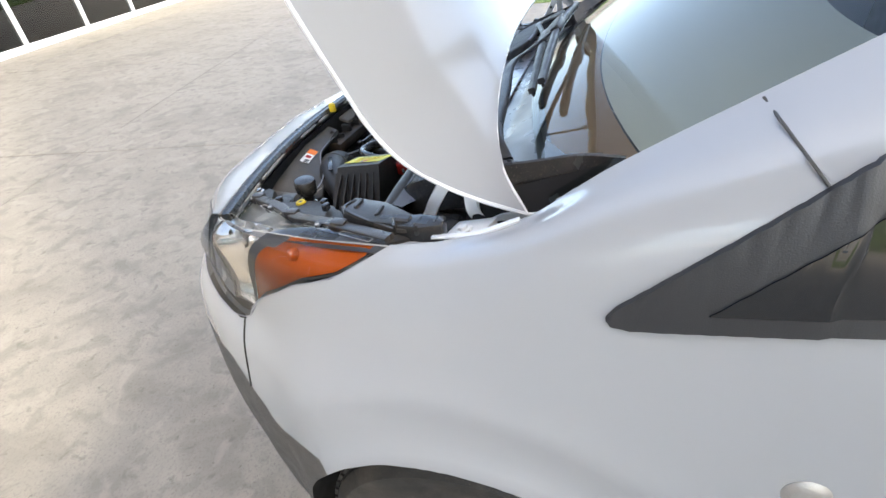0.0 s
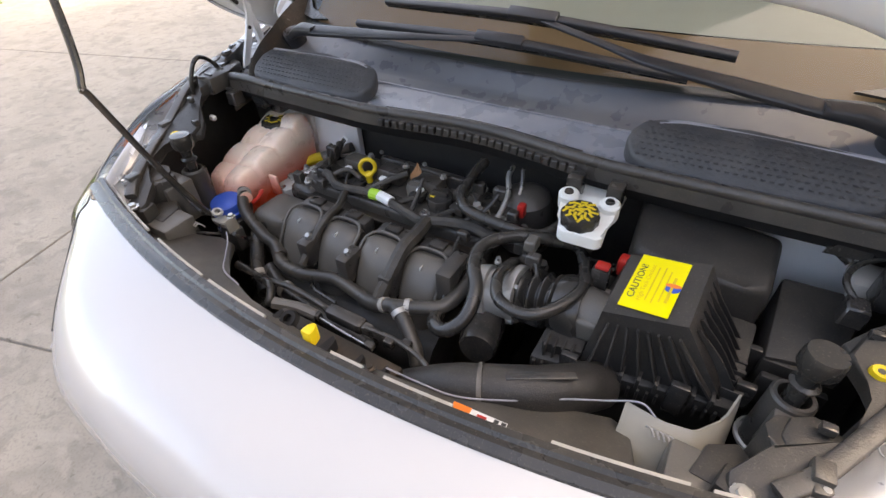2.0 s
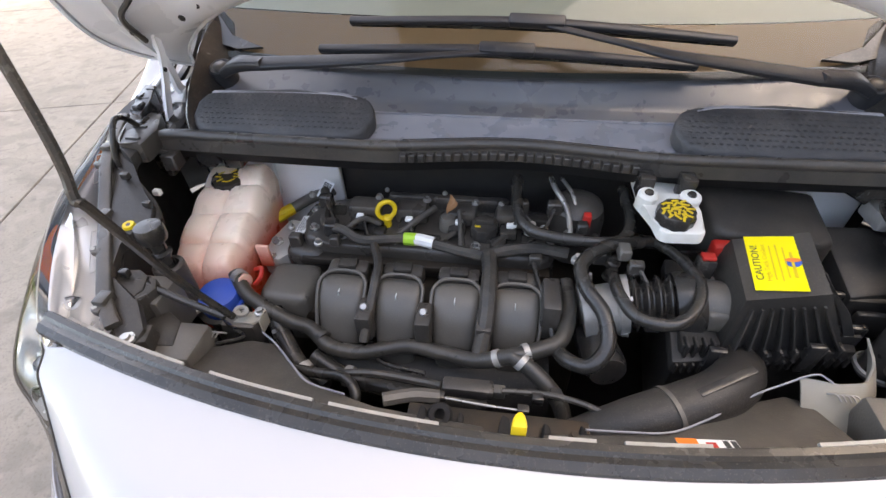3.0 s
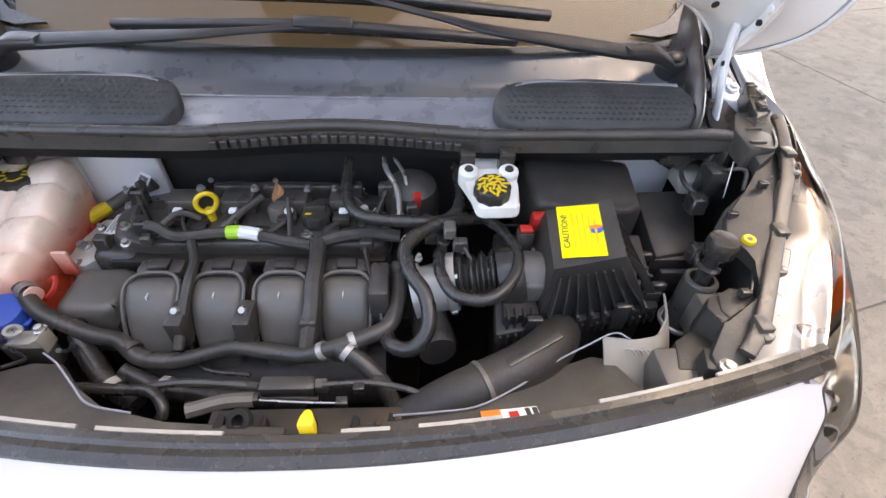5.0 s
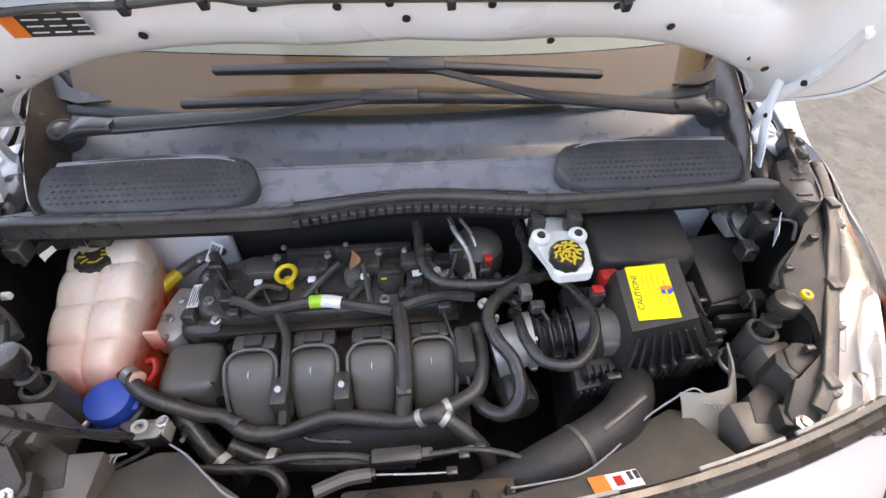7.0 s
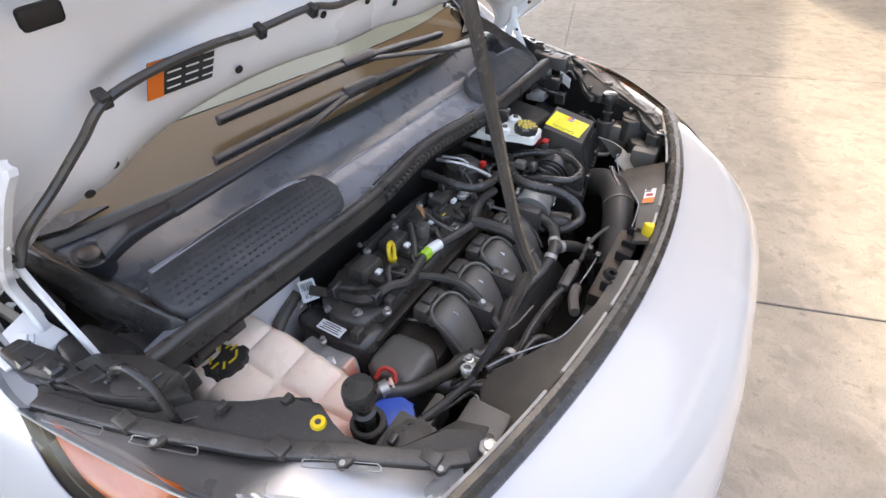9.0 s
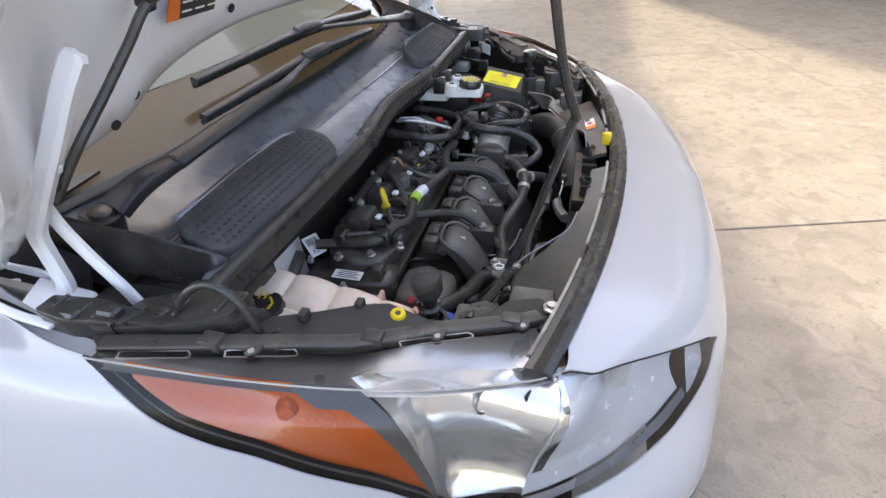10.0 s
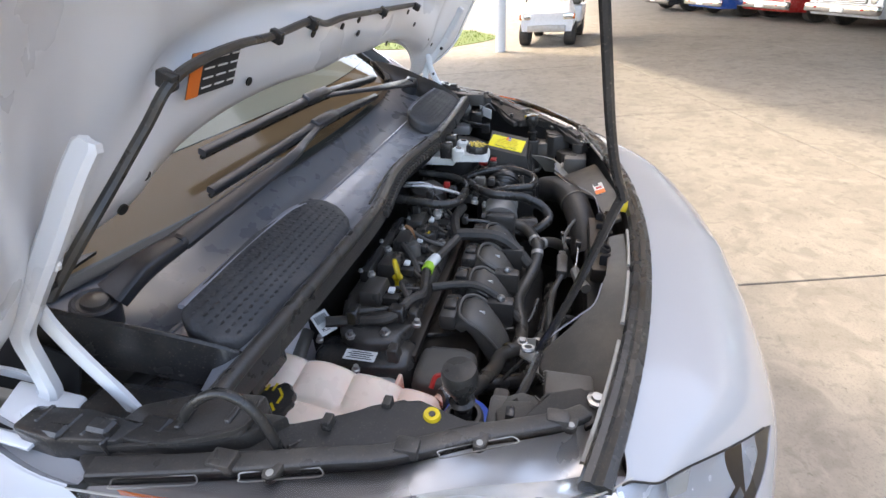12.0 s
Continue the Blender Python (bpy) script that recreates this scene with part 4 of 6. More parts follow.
# ---------------------------------------------------------------- engine bay: the tub
RAIL_U = np.linspace(0, 1, len(LAMP_RAIL))
# floor and walls carry the bay's deep shade in their near-black colour
part("bay_floor", box(-.66, .66, .20, .80, .40, .44), shade_black, van)
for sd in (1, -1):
    part("inner_wing", surface(lambda u, v: Vector((sd * (float(np.interp(u, RAIL_U, [p[0] for p in LAMP_RAIL])) - .012 - .02 * v), float(np.interp(u, RAIL_U, [p[1] for p in LAMP_RAIL])) + .06 * u, float(np.interp(u, RAIL_U, [p[2] for p in LAMP_RAIL])) - .022 - .5 * v)), 24, 6, .003), shade_black, van)
part("firewall", box(-.68, .68, .765, .79, .42, 1.0), shade_black, van)
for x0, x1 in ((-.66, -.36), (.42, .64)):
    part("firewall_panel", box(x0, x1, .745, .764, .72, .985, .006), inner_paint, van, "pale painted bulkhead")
part("radiator", box(-.42, .42, .225, .265, .42, .80), shade_black, van)
part("front_wall", surface(lambda u, v: Vector(((2 * u - 1) * .64, .185 + .255 * (1.28 * (u - .5)) ** 2, .90 - .5 * v)), 24, 4, .003), shade_black, van)


def seal_y(x):
    return .168 + .255 * x * x


# front rubber seal: a flat lip and a round bead behind it
seal = part("front_seal", skin(bmesh.new(), [[(x, seal_y(x) + dy, .925 + dz) for dy, dz in ((-.006, -.004), (-.005, .004), (.004, .009), (.012, .007), (.016, .011), (.024, .011), (.028, .004), (.026, -.006))]
                                             for x in np.linspace(-.628, .628, 60)]), rubber, van, "black rubber bonnet seal along the front edge", angle=30)
for x0, x1 in ((-.60, -.40), (-.36, -.22), (-.20, -.07), (.05, .10), (.13, .22), (.33, .46), (.48, .60)):
    part("seal_clip_strip", skin(bmesh.new(), [[(x, seal_y(x) + dy, .922 + dz) for dy, dz in ((.028, 0), (.029, .004), (.033, .005), (.034, 0))] for x in np.linspace(x0, x1, 8)]), strip_white, seal)

# plastic shields behind the seal
def shield(sd, outline, z, label):
    return part("front_shield", prism([(sd * x, y) for x, y in outline], z - .01, z, bevel=.004, slope=lambda x, y: (y - .21) * -.35), shield_mat, van, label)


shield(-1, ((.02, .195), (.20, .20), (.40, .228), (.50, .245), (.47, .30), (.385, .345), (.345, .342), (.30, .30), (.245, .258), (.16, .238), (.02, .228)), .888, "dark plastic radiator shield")
shield(1, ((.05, .195), (.20, .20), (.40, .232), (.43, .238), (.40, .335), (.375, .343), (.335, .325), (.27, .285), (.20, .245), (.05, .228)), .886, "dark plastic radiator shield with a warning label")
m = frame_on((.239, .2350, .8790), (1, .1, -.03), (0, 1, -.35))
wl = part("warning_label", flat_plate(m, .070, .024), label_white, van, "orange and white warning label")
part("label_end", flat_plate(m @ Matrix.Translation((-.023, 0, .0007)), .024, .024), orange, wl)
part("label_mark", flat_plate(m @ Matrix.Translation((.004, 0, .0007)), .012, .014), red, wl)
for x in (.022, .031):
    part("label_mark", flat_plate(m @ Matrix.Translation((x, .004, .0007)), .006, .012), ink, wl)

# bonnet catch with its yellow lever
catch = group_part("bonnet_catch", van, "bonnet catch with cables and a yellow lever")
part("catch_plate", box(-.12, .11, .218, .262, .83, .86, .004), dark_metal, catch)
for x, w, h_ in ((-.098, .016, .882), (-.050, .012, .876), (.004, .018, .880), (.055, .014, .872), (.098, .012, .876)):
    part("catch_bracket", prism([(x - w / 2, .216), (x + w / 2, .216), (x + w * .35, .243), (x - w * .2, .248)], .85, h_, bevel=.003), matt_black, catch)
part("catch_ear", lathe([(.016, -.004), (.013, .004), (.007, .004), (.007, -.004)], (-.075, .235, .882), (0, -.4, 1), 18), matt_black, catch)
part("yellow_lever", prism([(.008, .194), (.026, .194), (.025, .203), (.022, .213), (.015, .214), (.010, .206)], .925, .950, bevel=.004), yellow, catch, "yellow release lever")
part("catch_bolt", lathe([(.001, .006), (.004, .006), (.004, .003), (.007, .002), (.007, 0)], (.085, .226, .884), (0, 0, 1), 6), dark_metal, catch)
cyl = part("latch_switch", box(-.085, -.01, .305, .328, .805, .828, .005), plastic, van, "black latch switch with wires")
part("switch_plug", box(-.012, .006, .309, .324, .808, .825, .003), plastic_grey, cyl)
for pts, r, mt in (([(-.28, .33, .79), (-.2, .335, .80), (-.12, .33, .80), (-.085, .316, .817)], .006, hose_mat),
                   ([(-.16, .27, .84), (-.12, .285, .835), (-.085, .29, .83)], .010, plastic_grey),
                   ([(-.085, .29, .83), (-.02, .285, .83), (.03, .283, .83)], .0018, steel),
                   ([(.0, .31, .83), (.06, .312, .83), (.11, .30, .835), (.15, .28, .842), (.192, .268, .848)], .0045, hose_mat),
                   ([(.02, .315, .825), (.07, .318, .826)], .0018, steel)):
    part("catch_cable", tube(pts, r, 8), mt, van)
for x, y, z in ((.03, .283, .83), (.05, .305, .827), (.075, .316, .826), (-.085, .29, .83)):
    part("cable_end", box(x - .008, x + .008, y - .006, y + .006, z - .008, z + .008, .002), plastic_smooth, van)
part("cable_clip", box(.186, .198, .262, .274, .838, .856, .003), plastic_smooth, van)
wire = part("edge_wire", tube([(.42, .345, .875), (.40, .352, .880), (.36, .338, .872), (.32, .32, .868), (.28, .295, .868), (.25, .275, .872), (.20, .25, .876), (.15, .243, .878), (.10, .24, .878)], .0014, 6), strip_grey, van, "thin pale sealing strip along the shield")
part("edge_wire", tube([(-.36, .345, .862), (-.33, .325, .866), (-.29, .29, .872), (-.255, .262, .878), (-.20, .248, .882)], .0014, 6), strip_grey, van, "thin pale sealing strip along the shield")
part("bay_bracket", surface(lambda u, v: Vector((float(np.interp(u, (0, .3, .6, .85, 1), (.385, .43, .465, .492, .505))), float(np.interp(u, (0, .3, .6, .85, 1), (.352, .346, .352, .385, .43))) - .050 * v, .872 - .032 * v - .02 * v * v)), 16, 4, .003), bracket_mat, van, "pale painted bracket")

# headlamp carriers beside the bay, with bump stops and yellow grommets
def carrier_z(y):
    return float(np.interp(y, [p[1] for p in LAMP_RAIL], [p[2] for p in LAMP_RAIL])) - .003


def carrier_drop(x, y):
    """The carrier falls away from its rail towards the bay."""
    edge_x = float(np.interp(y, [p[1] for p in LAMP_RAIL], [p[0] for p in LAMP_RAIL]))
    return .32 * max(0, edge_x - abs(x) - .045) * float(np.interp(y, [.44, .50], [.3, 1]))


def lifted(y):
    """What the carrier stands higher at y than a plain slope."""
    return carrier_z(y) - (.938 + (y - .30) * .13)


for sd in (1, -1):
    top = part("lamp_carrier", prism([(sd * x, y) for x, y in ((.498, .258), *[(p[0] - .002, p[1]) for p in LAMP_RAIL[::2]], (.750, .735), (.715, .70), (.685, .62), (.665, .57), (.635, .535), (.592, .505), (.578, .47), (.592, .435), (.60, .415), (.585, .36), (.52, .33), (.49, .29))], .918, .938, bevel=.004,
                                    slope=lambda x, y: carrier_z(y) - .938 - carrier_drop(x, y)), plastic_dark, van, "black plastic headlamp carrier")
    for ol, z0, z1 in (([(.515, .36), (.525, .378), (.55, .386), (.578, .385), (.607, .375), (.575, .335), (.53, .312)], .87, .931),
                       ([(.53, .352), (.537, .378), (.556, .388), (.572, .384), (.587, .368), (.566, .345), (.54, .33)], .92, .938),
                       ([(.462, .29), (.475, .333), (.505, .35), (.538, .318), (.520, .285)], .84, .893),
                       ([(.482, .275), (.49, .305), (.525, .300), (.545, .285), (.52, .262)], .88, .918),
                       ([(.575, .49), (.60, .52), (.64, .548), (.690, .572), (.697, .555), (.672, .505), (.640, .448), (.628, .446), (.605, .462), (.59, .468)], .942, .955),
                       ([(.665, .575), (.70, .60), (.728, .66), (.735, .72), (.715, .70), (.69, .655), (.668, .615)], .95, .972)):
        part("carrier_block", prism([(sd * x, y) for x, y in ol], z0 - .006, z1 - .006, bevel=.003, slope=lambda x, y: (max(0, y - .42) * .13 + lifted(y) - carrier_drop(x, y)) if z0 > .9 else 0), plastic_dark, top)
    for pts in ([(.583, .492, .953), (.612, .524, .957), (.645, .545, .962), (.688, .566, .972)], [(.632, .452, .951), (.662, .503, .958), (.690, .552, .968)],
                [(.520, .345, .933), (.550, .322, .933), (.588, .372, .934)], [(.605, .405, .945), (.645, .47, .955), (.685, .545, .972)], [(.54, .30, .932), (.573, .345, .937), (.594, .385, .942)]):
        part("carrier_ridge", ribbon([(sd * x, y, z + lifted(y) - carrier_drop(x, y) - .004) for x, y, z in pts], [(.003, .007)] * 2, power=.4, seg=8), plastic, top)
    for x, y, z, a, b_ in ((.640, .515, .955, .016, .010), (.672, .535, .962, .009, .012), (.545, .335, .932, .012, .007), (.572, .356, .933, .008, .010), (.625, .475, .950, .010, .006), (.70, .625, .975, .010, .016)):
        part("carrier_recess", box(sd * x - a, sd * x + a, y - b_, y + b_, z - .010 + lifted(y) - carrier_drop(x, y), z - .003 + lifted(y) - carrier_drop(x, y), .001), plastic, top)
    for x, y, z in ((.60, .50, .960), (.655, .54, .978), (.565, .37, .942), (.50, .30, .898)):
        part("carrier_clip", box(sd * x - .007, sd * x + .007, y - .005, y + .005, z - .008 + max(0, lifted(y)), z + .004 + max(0, lifted(y)), .0015), plastic_smooth, top)
    edge = [(sd * (p[0] - .008), p[1], p[2] - .001) for p in LAMP_RAIL[1:]]
    part("carrier_rail", ribbon(edge, [(.020, .012)] * 2, power=.35), plastic, top)
    for x, y, z in ((.621, .394, .956), (.562, .303, .933), (.7185, .562, .999)):
        part("rail_tab", prism([(sd * (x + dx), y + dy) for dx, dy in ((-.008, -.008), (.004, -.006), (.009, -.001), (.008, .006), (.003, .008), (-.007, .007))], z - .004, z + .005, bevel=.0015), plastic, top)
        part("tab_hole", lathe([(.001, .0008), (.0035, .0008), (.0035, 0)], (sd * (x + .003), y, z + .005), (0, 0, 1), 10), strip_white, top)
    for f in (.12, .42, .75):
        p = crom(edge, 41)[int(f * 40)]
        part("rail_clip", box(p[0] - .009, p[0] + .009, p[1] - .012, p[1] + .012, p[2] - .004, p[2] + .011, .002), plastic, top)
    for f in (.2, .58, .8):
        p, q = crom(edge, 41)[int(f * 40)], crom(edge, 41)[int(f * 40) + 5]
        t_ = Vector(q) - Vector(p)
        n_ = Vector((sd * t_.y, -sd * t_.x, 0)).normalized() * (1 if t_.y > 0 else -1)
        n_ = n_ if n_.x * sd > 0 else -n_
        c0 = Vector(p) + n_ * .010 + Vector((0, 0, .001))
        loop = [c0, c0 + t_ * .5, c0 + t_ * 1.1, c0 + t_ * 1.15 + n_ * .005, c0 + t_ * 1.1 + n_ * .009, c0 + t_ * .5 + n_ * .009, c0 + n_ * .009, c0 - t_ * .06 + n_ * .005, c0]
        part("lens_tab", tube(loop, .0008, 6, 60), strip_white, top, "clear tab of the lamp lens")
    part("yellow_grommet", lathe([(.003, .004), (.0045, .006), (.0085, .006), (.010, .002), (.010, -.006)], (sd * .602, .45, .9605), (0, -.1, 1), 24), yellow, top, "yellow adjuster cap")
    part("grommet_core", lathe([(.001, .0045), (.0036, .0045), (.0036, 0)], (sd * .602, .45, .9615), (0, -.1, 1), 12), plastic, top)
    stop = group_part("bump_stop", van, "black rubber bonnet bump stop")
    base = Vector((sd * .545, .425, .80))
    part("stop_tube", lathe([(.0245, 0), (.0245, .104), (.022, .107), (.0175, .107), (.0175, .02), (.001, .02)], base, (sd * .02, .03, 1), 28), plastic, stop)
    part("stop_screw", lathe([(.011, .02), (.011, .125), (.015, .127), (.016, .131), (.011, .134), (.011, .15), (.014, .15), (.014, .155)], base, (sd * .02, .03, 1), 20), rubber, stop)
    part("stop_head", lathe([(.010, .152), (.019, .155), (.0215, .161), (.0215, .177), (.0195, .183), (.001, .185)], base, (sd * .02, .03, 1), 28), rubber, stop)
    part("stop_ring", lathe([(.031, .010), (.031, .015), (.028, .017), (.028, .008)], base, (sd * .02, .03, 1), 28), alu, stop)

# ---------------------------------------------------------------- coolant tank
def tank_half(y):
    return float(np.interp(y, [.462, .48, .54, .64, .72, .735], [.033, .062, .076, .080, .075, .060]))


def tank_mid(y):
    return float(np.interp(y, [.46, .54, .64, .735], [-.536, -.550, -.557, -.564]))


TANK_Y = [.462, .735]


def tank_top(u, v):
    """Pillowed upper side."""
    y = TANK_Y[0] + (TANK_Y[1] - TANK_Y[0]) * v
    a = 2 * u - 1
    quilt = .011 * abs(math.sin(math.pi * 4 * v)) ** .5 * abs(math.sin(math.pi * 2 * (.5 + .5 * a))) ** .35
    z = .845 + (y - .46) * .25 + .12 * a * tank_half(y) + quilt - .030 * max(0, abs(a) - .72) ** 2 / .078 - .03 * max(0, (v - .9) / .1) ** 2 - .03 * max(0, (.08 - v) / .08) ** 2
    return Vector((tank_mid(y) + a * tank_half(y), y, z))


def tank_all(u, v):
    if u < .2:
        p, q = tank_top(0, v), u / .2
        return Vector((p.x + .006 * math.sin(math.pi * q), p.y, .70 + (p.z - .70) * q))
    if u > .8:
        p, q = tank_top(1, v), (1 - u) / .2
        return Vector((p.x - .006 * math.sin(math.pi * q), p.y, .70 + (p.z - .70) * q))
    return tank_top((u - .2) / .6, v)


tank = surface(tank_all, 60, 56)
for v_ in (0, 1):
    fan = [tank_all(k / 60, v_) for k in range(61)]
    tank.faces.new([tank.verts.new(p) for p in (fan if v_ else fan[::-1])])
bmesh.ops.remove_doubles(tank, verts=tank.verts, dist=.0003)
tank = part("coolant_tank", tank, tank_mat, van, "translucent pinkish coolant tank with red coolant inside", angle=70)
cap = part("tank_cap", lathe([(.036, -.02), (.036, .010), (.033, .015), (.001, .016)], (-.573, .685, .893), (0, -.12, 1), 48, lobes=24, depth=-.05), plastic_smooth, tank, "black ribbed screw cap with yellow print")
for k in range(9):
    a = .5 + k * .72
    part("cap_print", box(-.0065, .0065, -.0016, .0016, .0162, .0170, 0, turn=frame_on((-.573, .685, .893), (1, 0, 0), (0, 1, .12)) @ Matrix.Translation((.019 * math.cos(a), .017 * math.sin(a), 0)) @ Matrix.Rotation(.8 * (k % 2), 4, "Z")), yellow, cap)
part("tank_neck", lathe([(.010, 0), (.010, .03), (.013, .03), (.013, .034)], (-.478, .482, .838), (.8, -.55, .1), 18), tank_mat, tank)
part("tank_rib", box(-.47, -.445, .545, .552, .80, .85, .002), tank_mat, tank)
part("tank_bracket", box(-.60, -.50, .735, .75, .83, .93, .004), inner_paint, tank)
for x in (-.60, -.545):
    part("cowl_tab", box(x - .018, x + .018, .672, .70, .935, .985, .003), plastic_smooth, van)
part("tank_clip", lathe([(.0145, 0), (.0145, .014), (.012, .014), (.012, 0)], (-.470, .474, .842), (.8, -.55, .1), 20), steel, van)
part("overflow_loop", tube([(-.452, .50, .835), (-.435, .495, .845), (-.43, .478, .84), (-.44, .468, .83)], .004, 6), red, van, "thin red pipe loop")

# washer filler with blue lid
filler = part("washer_filler", lathe([(.036, -.20), (.036, -.01), (.044, -.008), (.046, 0), (.040, .004), (.001, .004)], (-.497, .446, .800), (.05, -.12, 1), 32), plastic, van, "black washer fluid filler")
part("washer_cap", lathe([(.035, 0), (.036, .020), (.032, .031), (.012, .036), (.001, .036)], (-.492, .440, .806), (.05, -.12, 1), 36), blue, filler, "blue washer cap")
part("cap_tab", box(-.475, -.45, .425, .45, .812, .819, .003), blue, filler)

# rod bracket beside the filler
hook = group_part("rod_bracket", van, "pale metal bracket for the prop rod")
part("bracket_plate", prism([(-.408, .352), (-.378, .352), (-.368, .362), (-.368, .374), (-.395, .374)], .868, .872, bevel=.001), bracket_mat, hook)
part("bracket_flange", box(-.366, -.364, .352, .376, .850, .880, .001), bracket_mat, hook)
part("rod_eye", lathe([(.010, -.003), (.0115, 0), (.010, .003), (.006, .003), (.0055, 0), (.006, -.003)], (-.395, .362, .886), (.3, 0, 1), 20), steel, hook)
part("bracket_bolt", lathe([(.001, .007), (.005, .007), (.006, .003), (.009, .002), (.009, 0)], (-.372, .372, .876), (0, 0, 1), 8), steel, hook)
part("rod_sleeve", tube([(-.548, .37, .925), (-.475, .356, .905), (-.41, .345, .892)], .006, 8), plastic_smooth, van, "black sleeve along the rod bracket")

# right front corner modules
for x0, x1, y0, y1, z0, z1, lb in ((-.50, -.43, .27, .335, .82, .885, "small black plug housing"), (-.58, -.51, .34, .40, .82, .91, "black connector block"), (-.47, -.41, .385, .41, .76, .815, "grey washer pump housing"), (.44, .505, .262, .325, .82, .885, "small black plug housing"), (.53, .58, .355, .41, .83, .90, "black angular duct")):
    part("module", box(x0, x1, y0, y1, z0, z1, .006), plastic_grey, van, lb)
for sx in (-1, 1):
    part("corner_bolt", lathe([(.001, .009), (.006, .009), (.007, .005), (.012, .004), (.012, 0)], (sx * .505, .272, .915), (0, 0, 1), 8), steel, van)
    for k in range(5):
        part("plug_wire", tube([(sx * (.425 + .006 * k), .325, .865), (sx * (.42 + .006 * k), .331, .870), (sx * (.414 + .006 * k), .337, .862)], .0013, 5), alu, van)

# ---------------------------------------------------------------- engine
engine = group_part("engine", van, "four-cylinder engine with black plastic covers")
part("block", box(-.40, .13, .45, .70, .45, .79, .012), dark_metal, engine, "dark dusty engine block")
cover = part("valve_cover", prism([(-.385, .575), (-.33, .565), (.06, .56), (.085, .58), (.075, .66), (.03, .70), (-.30, .705), (-.38, .68), (-.40, .63)], .78, .852, bevel=.012, seg=3, slope=lambda x, y: (y - .56) * .12), plastic, engine, "black plastic valve cover")
part("cover_rail", box(-.385, .075, .545, .572, .815, .83, .004), dark_metal, engine)
part("top_bar", box(-.245, .0, .672, .700, .855, .892, .008, top=(.004, .004)), plastic_smooth, cover)
part("top_bar_lip", box(-.25, .005, .664, .706, .852, .860, .002), plastic_smooth, cover)
for k in range(4):
    x = -.28 + .0935 * k
    coil = part("ignition_coil", box(x - .032, x + .032, .628, .672, .862, .892, .006, top=(.004, .003)), plastic, engine, "black ignition coil with a pale clip")
    part("coil_neck", box(x - .020, x + .012, .598, .63, .860, .878, .005), plastic_smooth, coil)
    part("coil_clip", box(x - .008, x + .006, .610, .622, .879, .886, .002), label_white, coil)
    part("coil_bolt", lathe([(.001, .008), (.005, .008), (.006, .004), (.008, .003), (.008, 0)], (x + .026, .664, .892), (0, 0, 1), 8), steel, coil)
    part("coil_lead", tube([(x - .004, .604, .872), (x - .02, .588, .868), (x - .03, .572, .866)], .005, 6), tape, coil)
for x, y, w, h, z in ((-.25, .60, .04, .03, .868), (-.15, .588, .05, .022, .866), (-.02, .59, .03, .03, .868), (.045, .60, .05, .05, .865), (.05, .655, .04, .03, .88), (-.345, .66, .05, .04, .865)):
    part("cover_boss", box(x - w / 2, x + w / 2, y - h / 2, y + h / 2, z - .03, z, .005), plastic_smooth, cover)
for x, y in ((-.37, .60), (-.31, .585), (-.21, .58), (-.06, .578), (.02, .576), (.07, .60), (-.385, .655)):
    part("cover_bolt", lathe([(.001, .012), (.005, .012), (.006, .006), (.010, .005), (.010, 0)], (x, y, .856), (0, 0, 1), 8), steel, cover)
oil = part("oil_cap", lathe([(.027, -.012), (.027, .012), (.024, .016), (.001, .016)], (-.047, .617, .868), (0, -.1, 1), 36, lobes=18, depth=-.06), plastic_smooth, engine, "black oil filler cap")
part("cap_grip", box(-.064, -.030, .612, .622, .882, .893, .002), plastic_smooth, oil)
for dx, dy in ((-.008, .010), (.006, .011), (-.012, -.011)):
    part("cap_print", box(-.047 + dx - .005, -.047 + dx + .005, .617 + dy - .0018, .617 + dy + .0018, .8835, .8845, 0), yellow, oil)
part("breather", lathe([(.018, -.02), (.018, .006), (.014, .014), (.001, .016)], (-.115, .628, .872), (0, 0, 1), 24), plastic_grey, engine)
# dipstick
dip = part("dipstick", tube([(-.231 + .0150 * math.cos(a), .622 + .0066 * math.cos(a) + .003 * math.sin(a), .895 + .0165 * math.sin(a)) for a in np.linspace(-.5 * math.pi, 1.5 * math.pi, 18)], .0045, 8, 50), yellow, engine, "yellow dipstick ring")
part("dip_stem", lathe([(.006, -.045), (.008, -.04), (.007, -.022), (.010, -.018), (.010, -.014), (.005, -.01)], (-.231, .622, .893), (0, 0, 1), 14), yellow, dip)

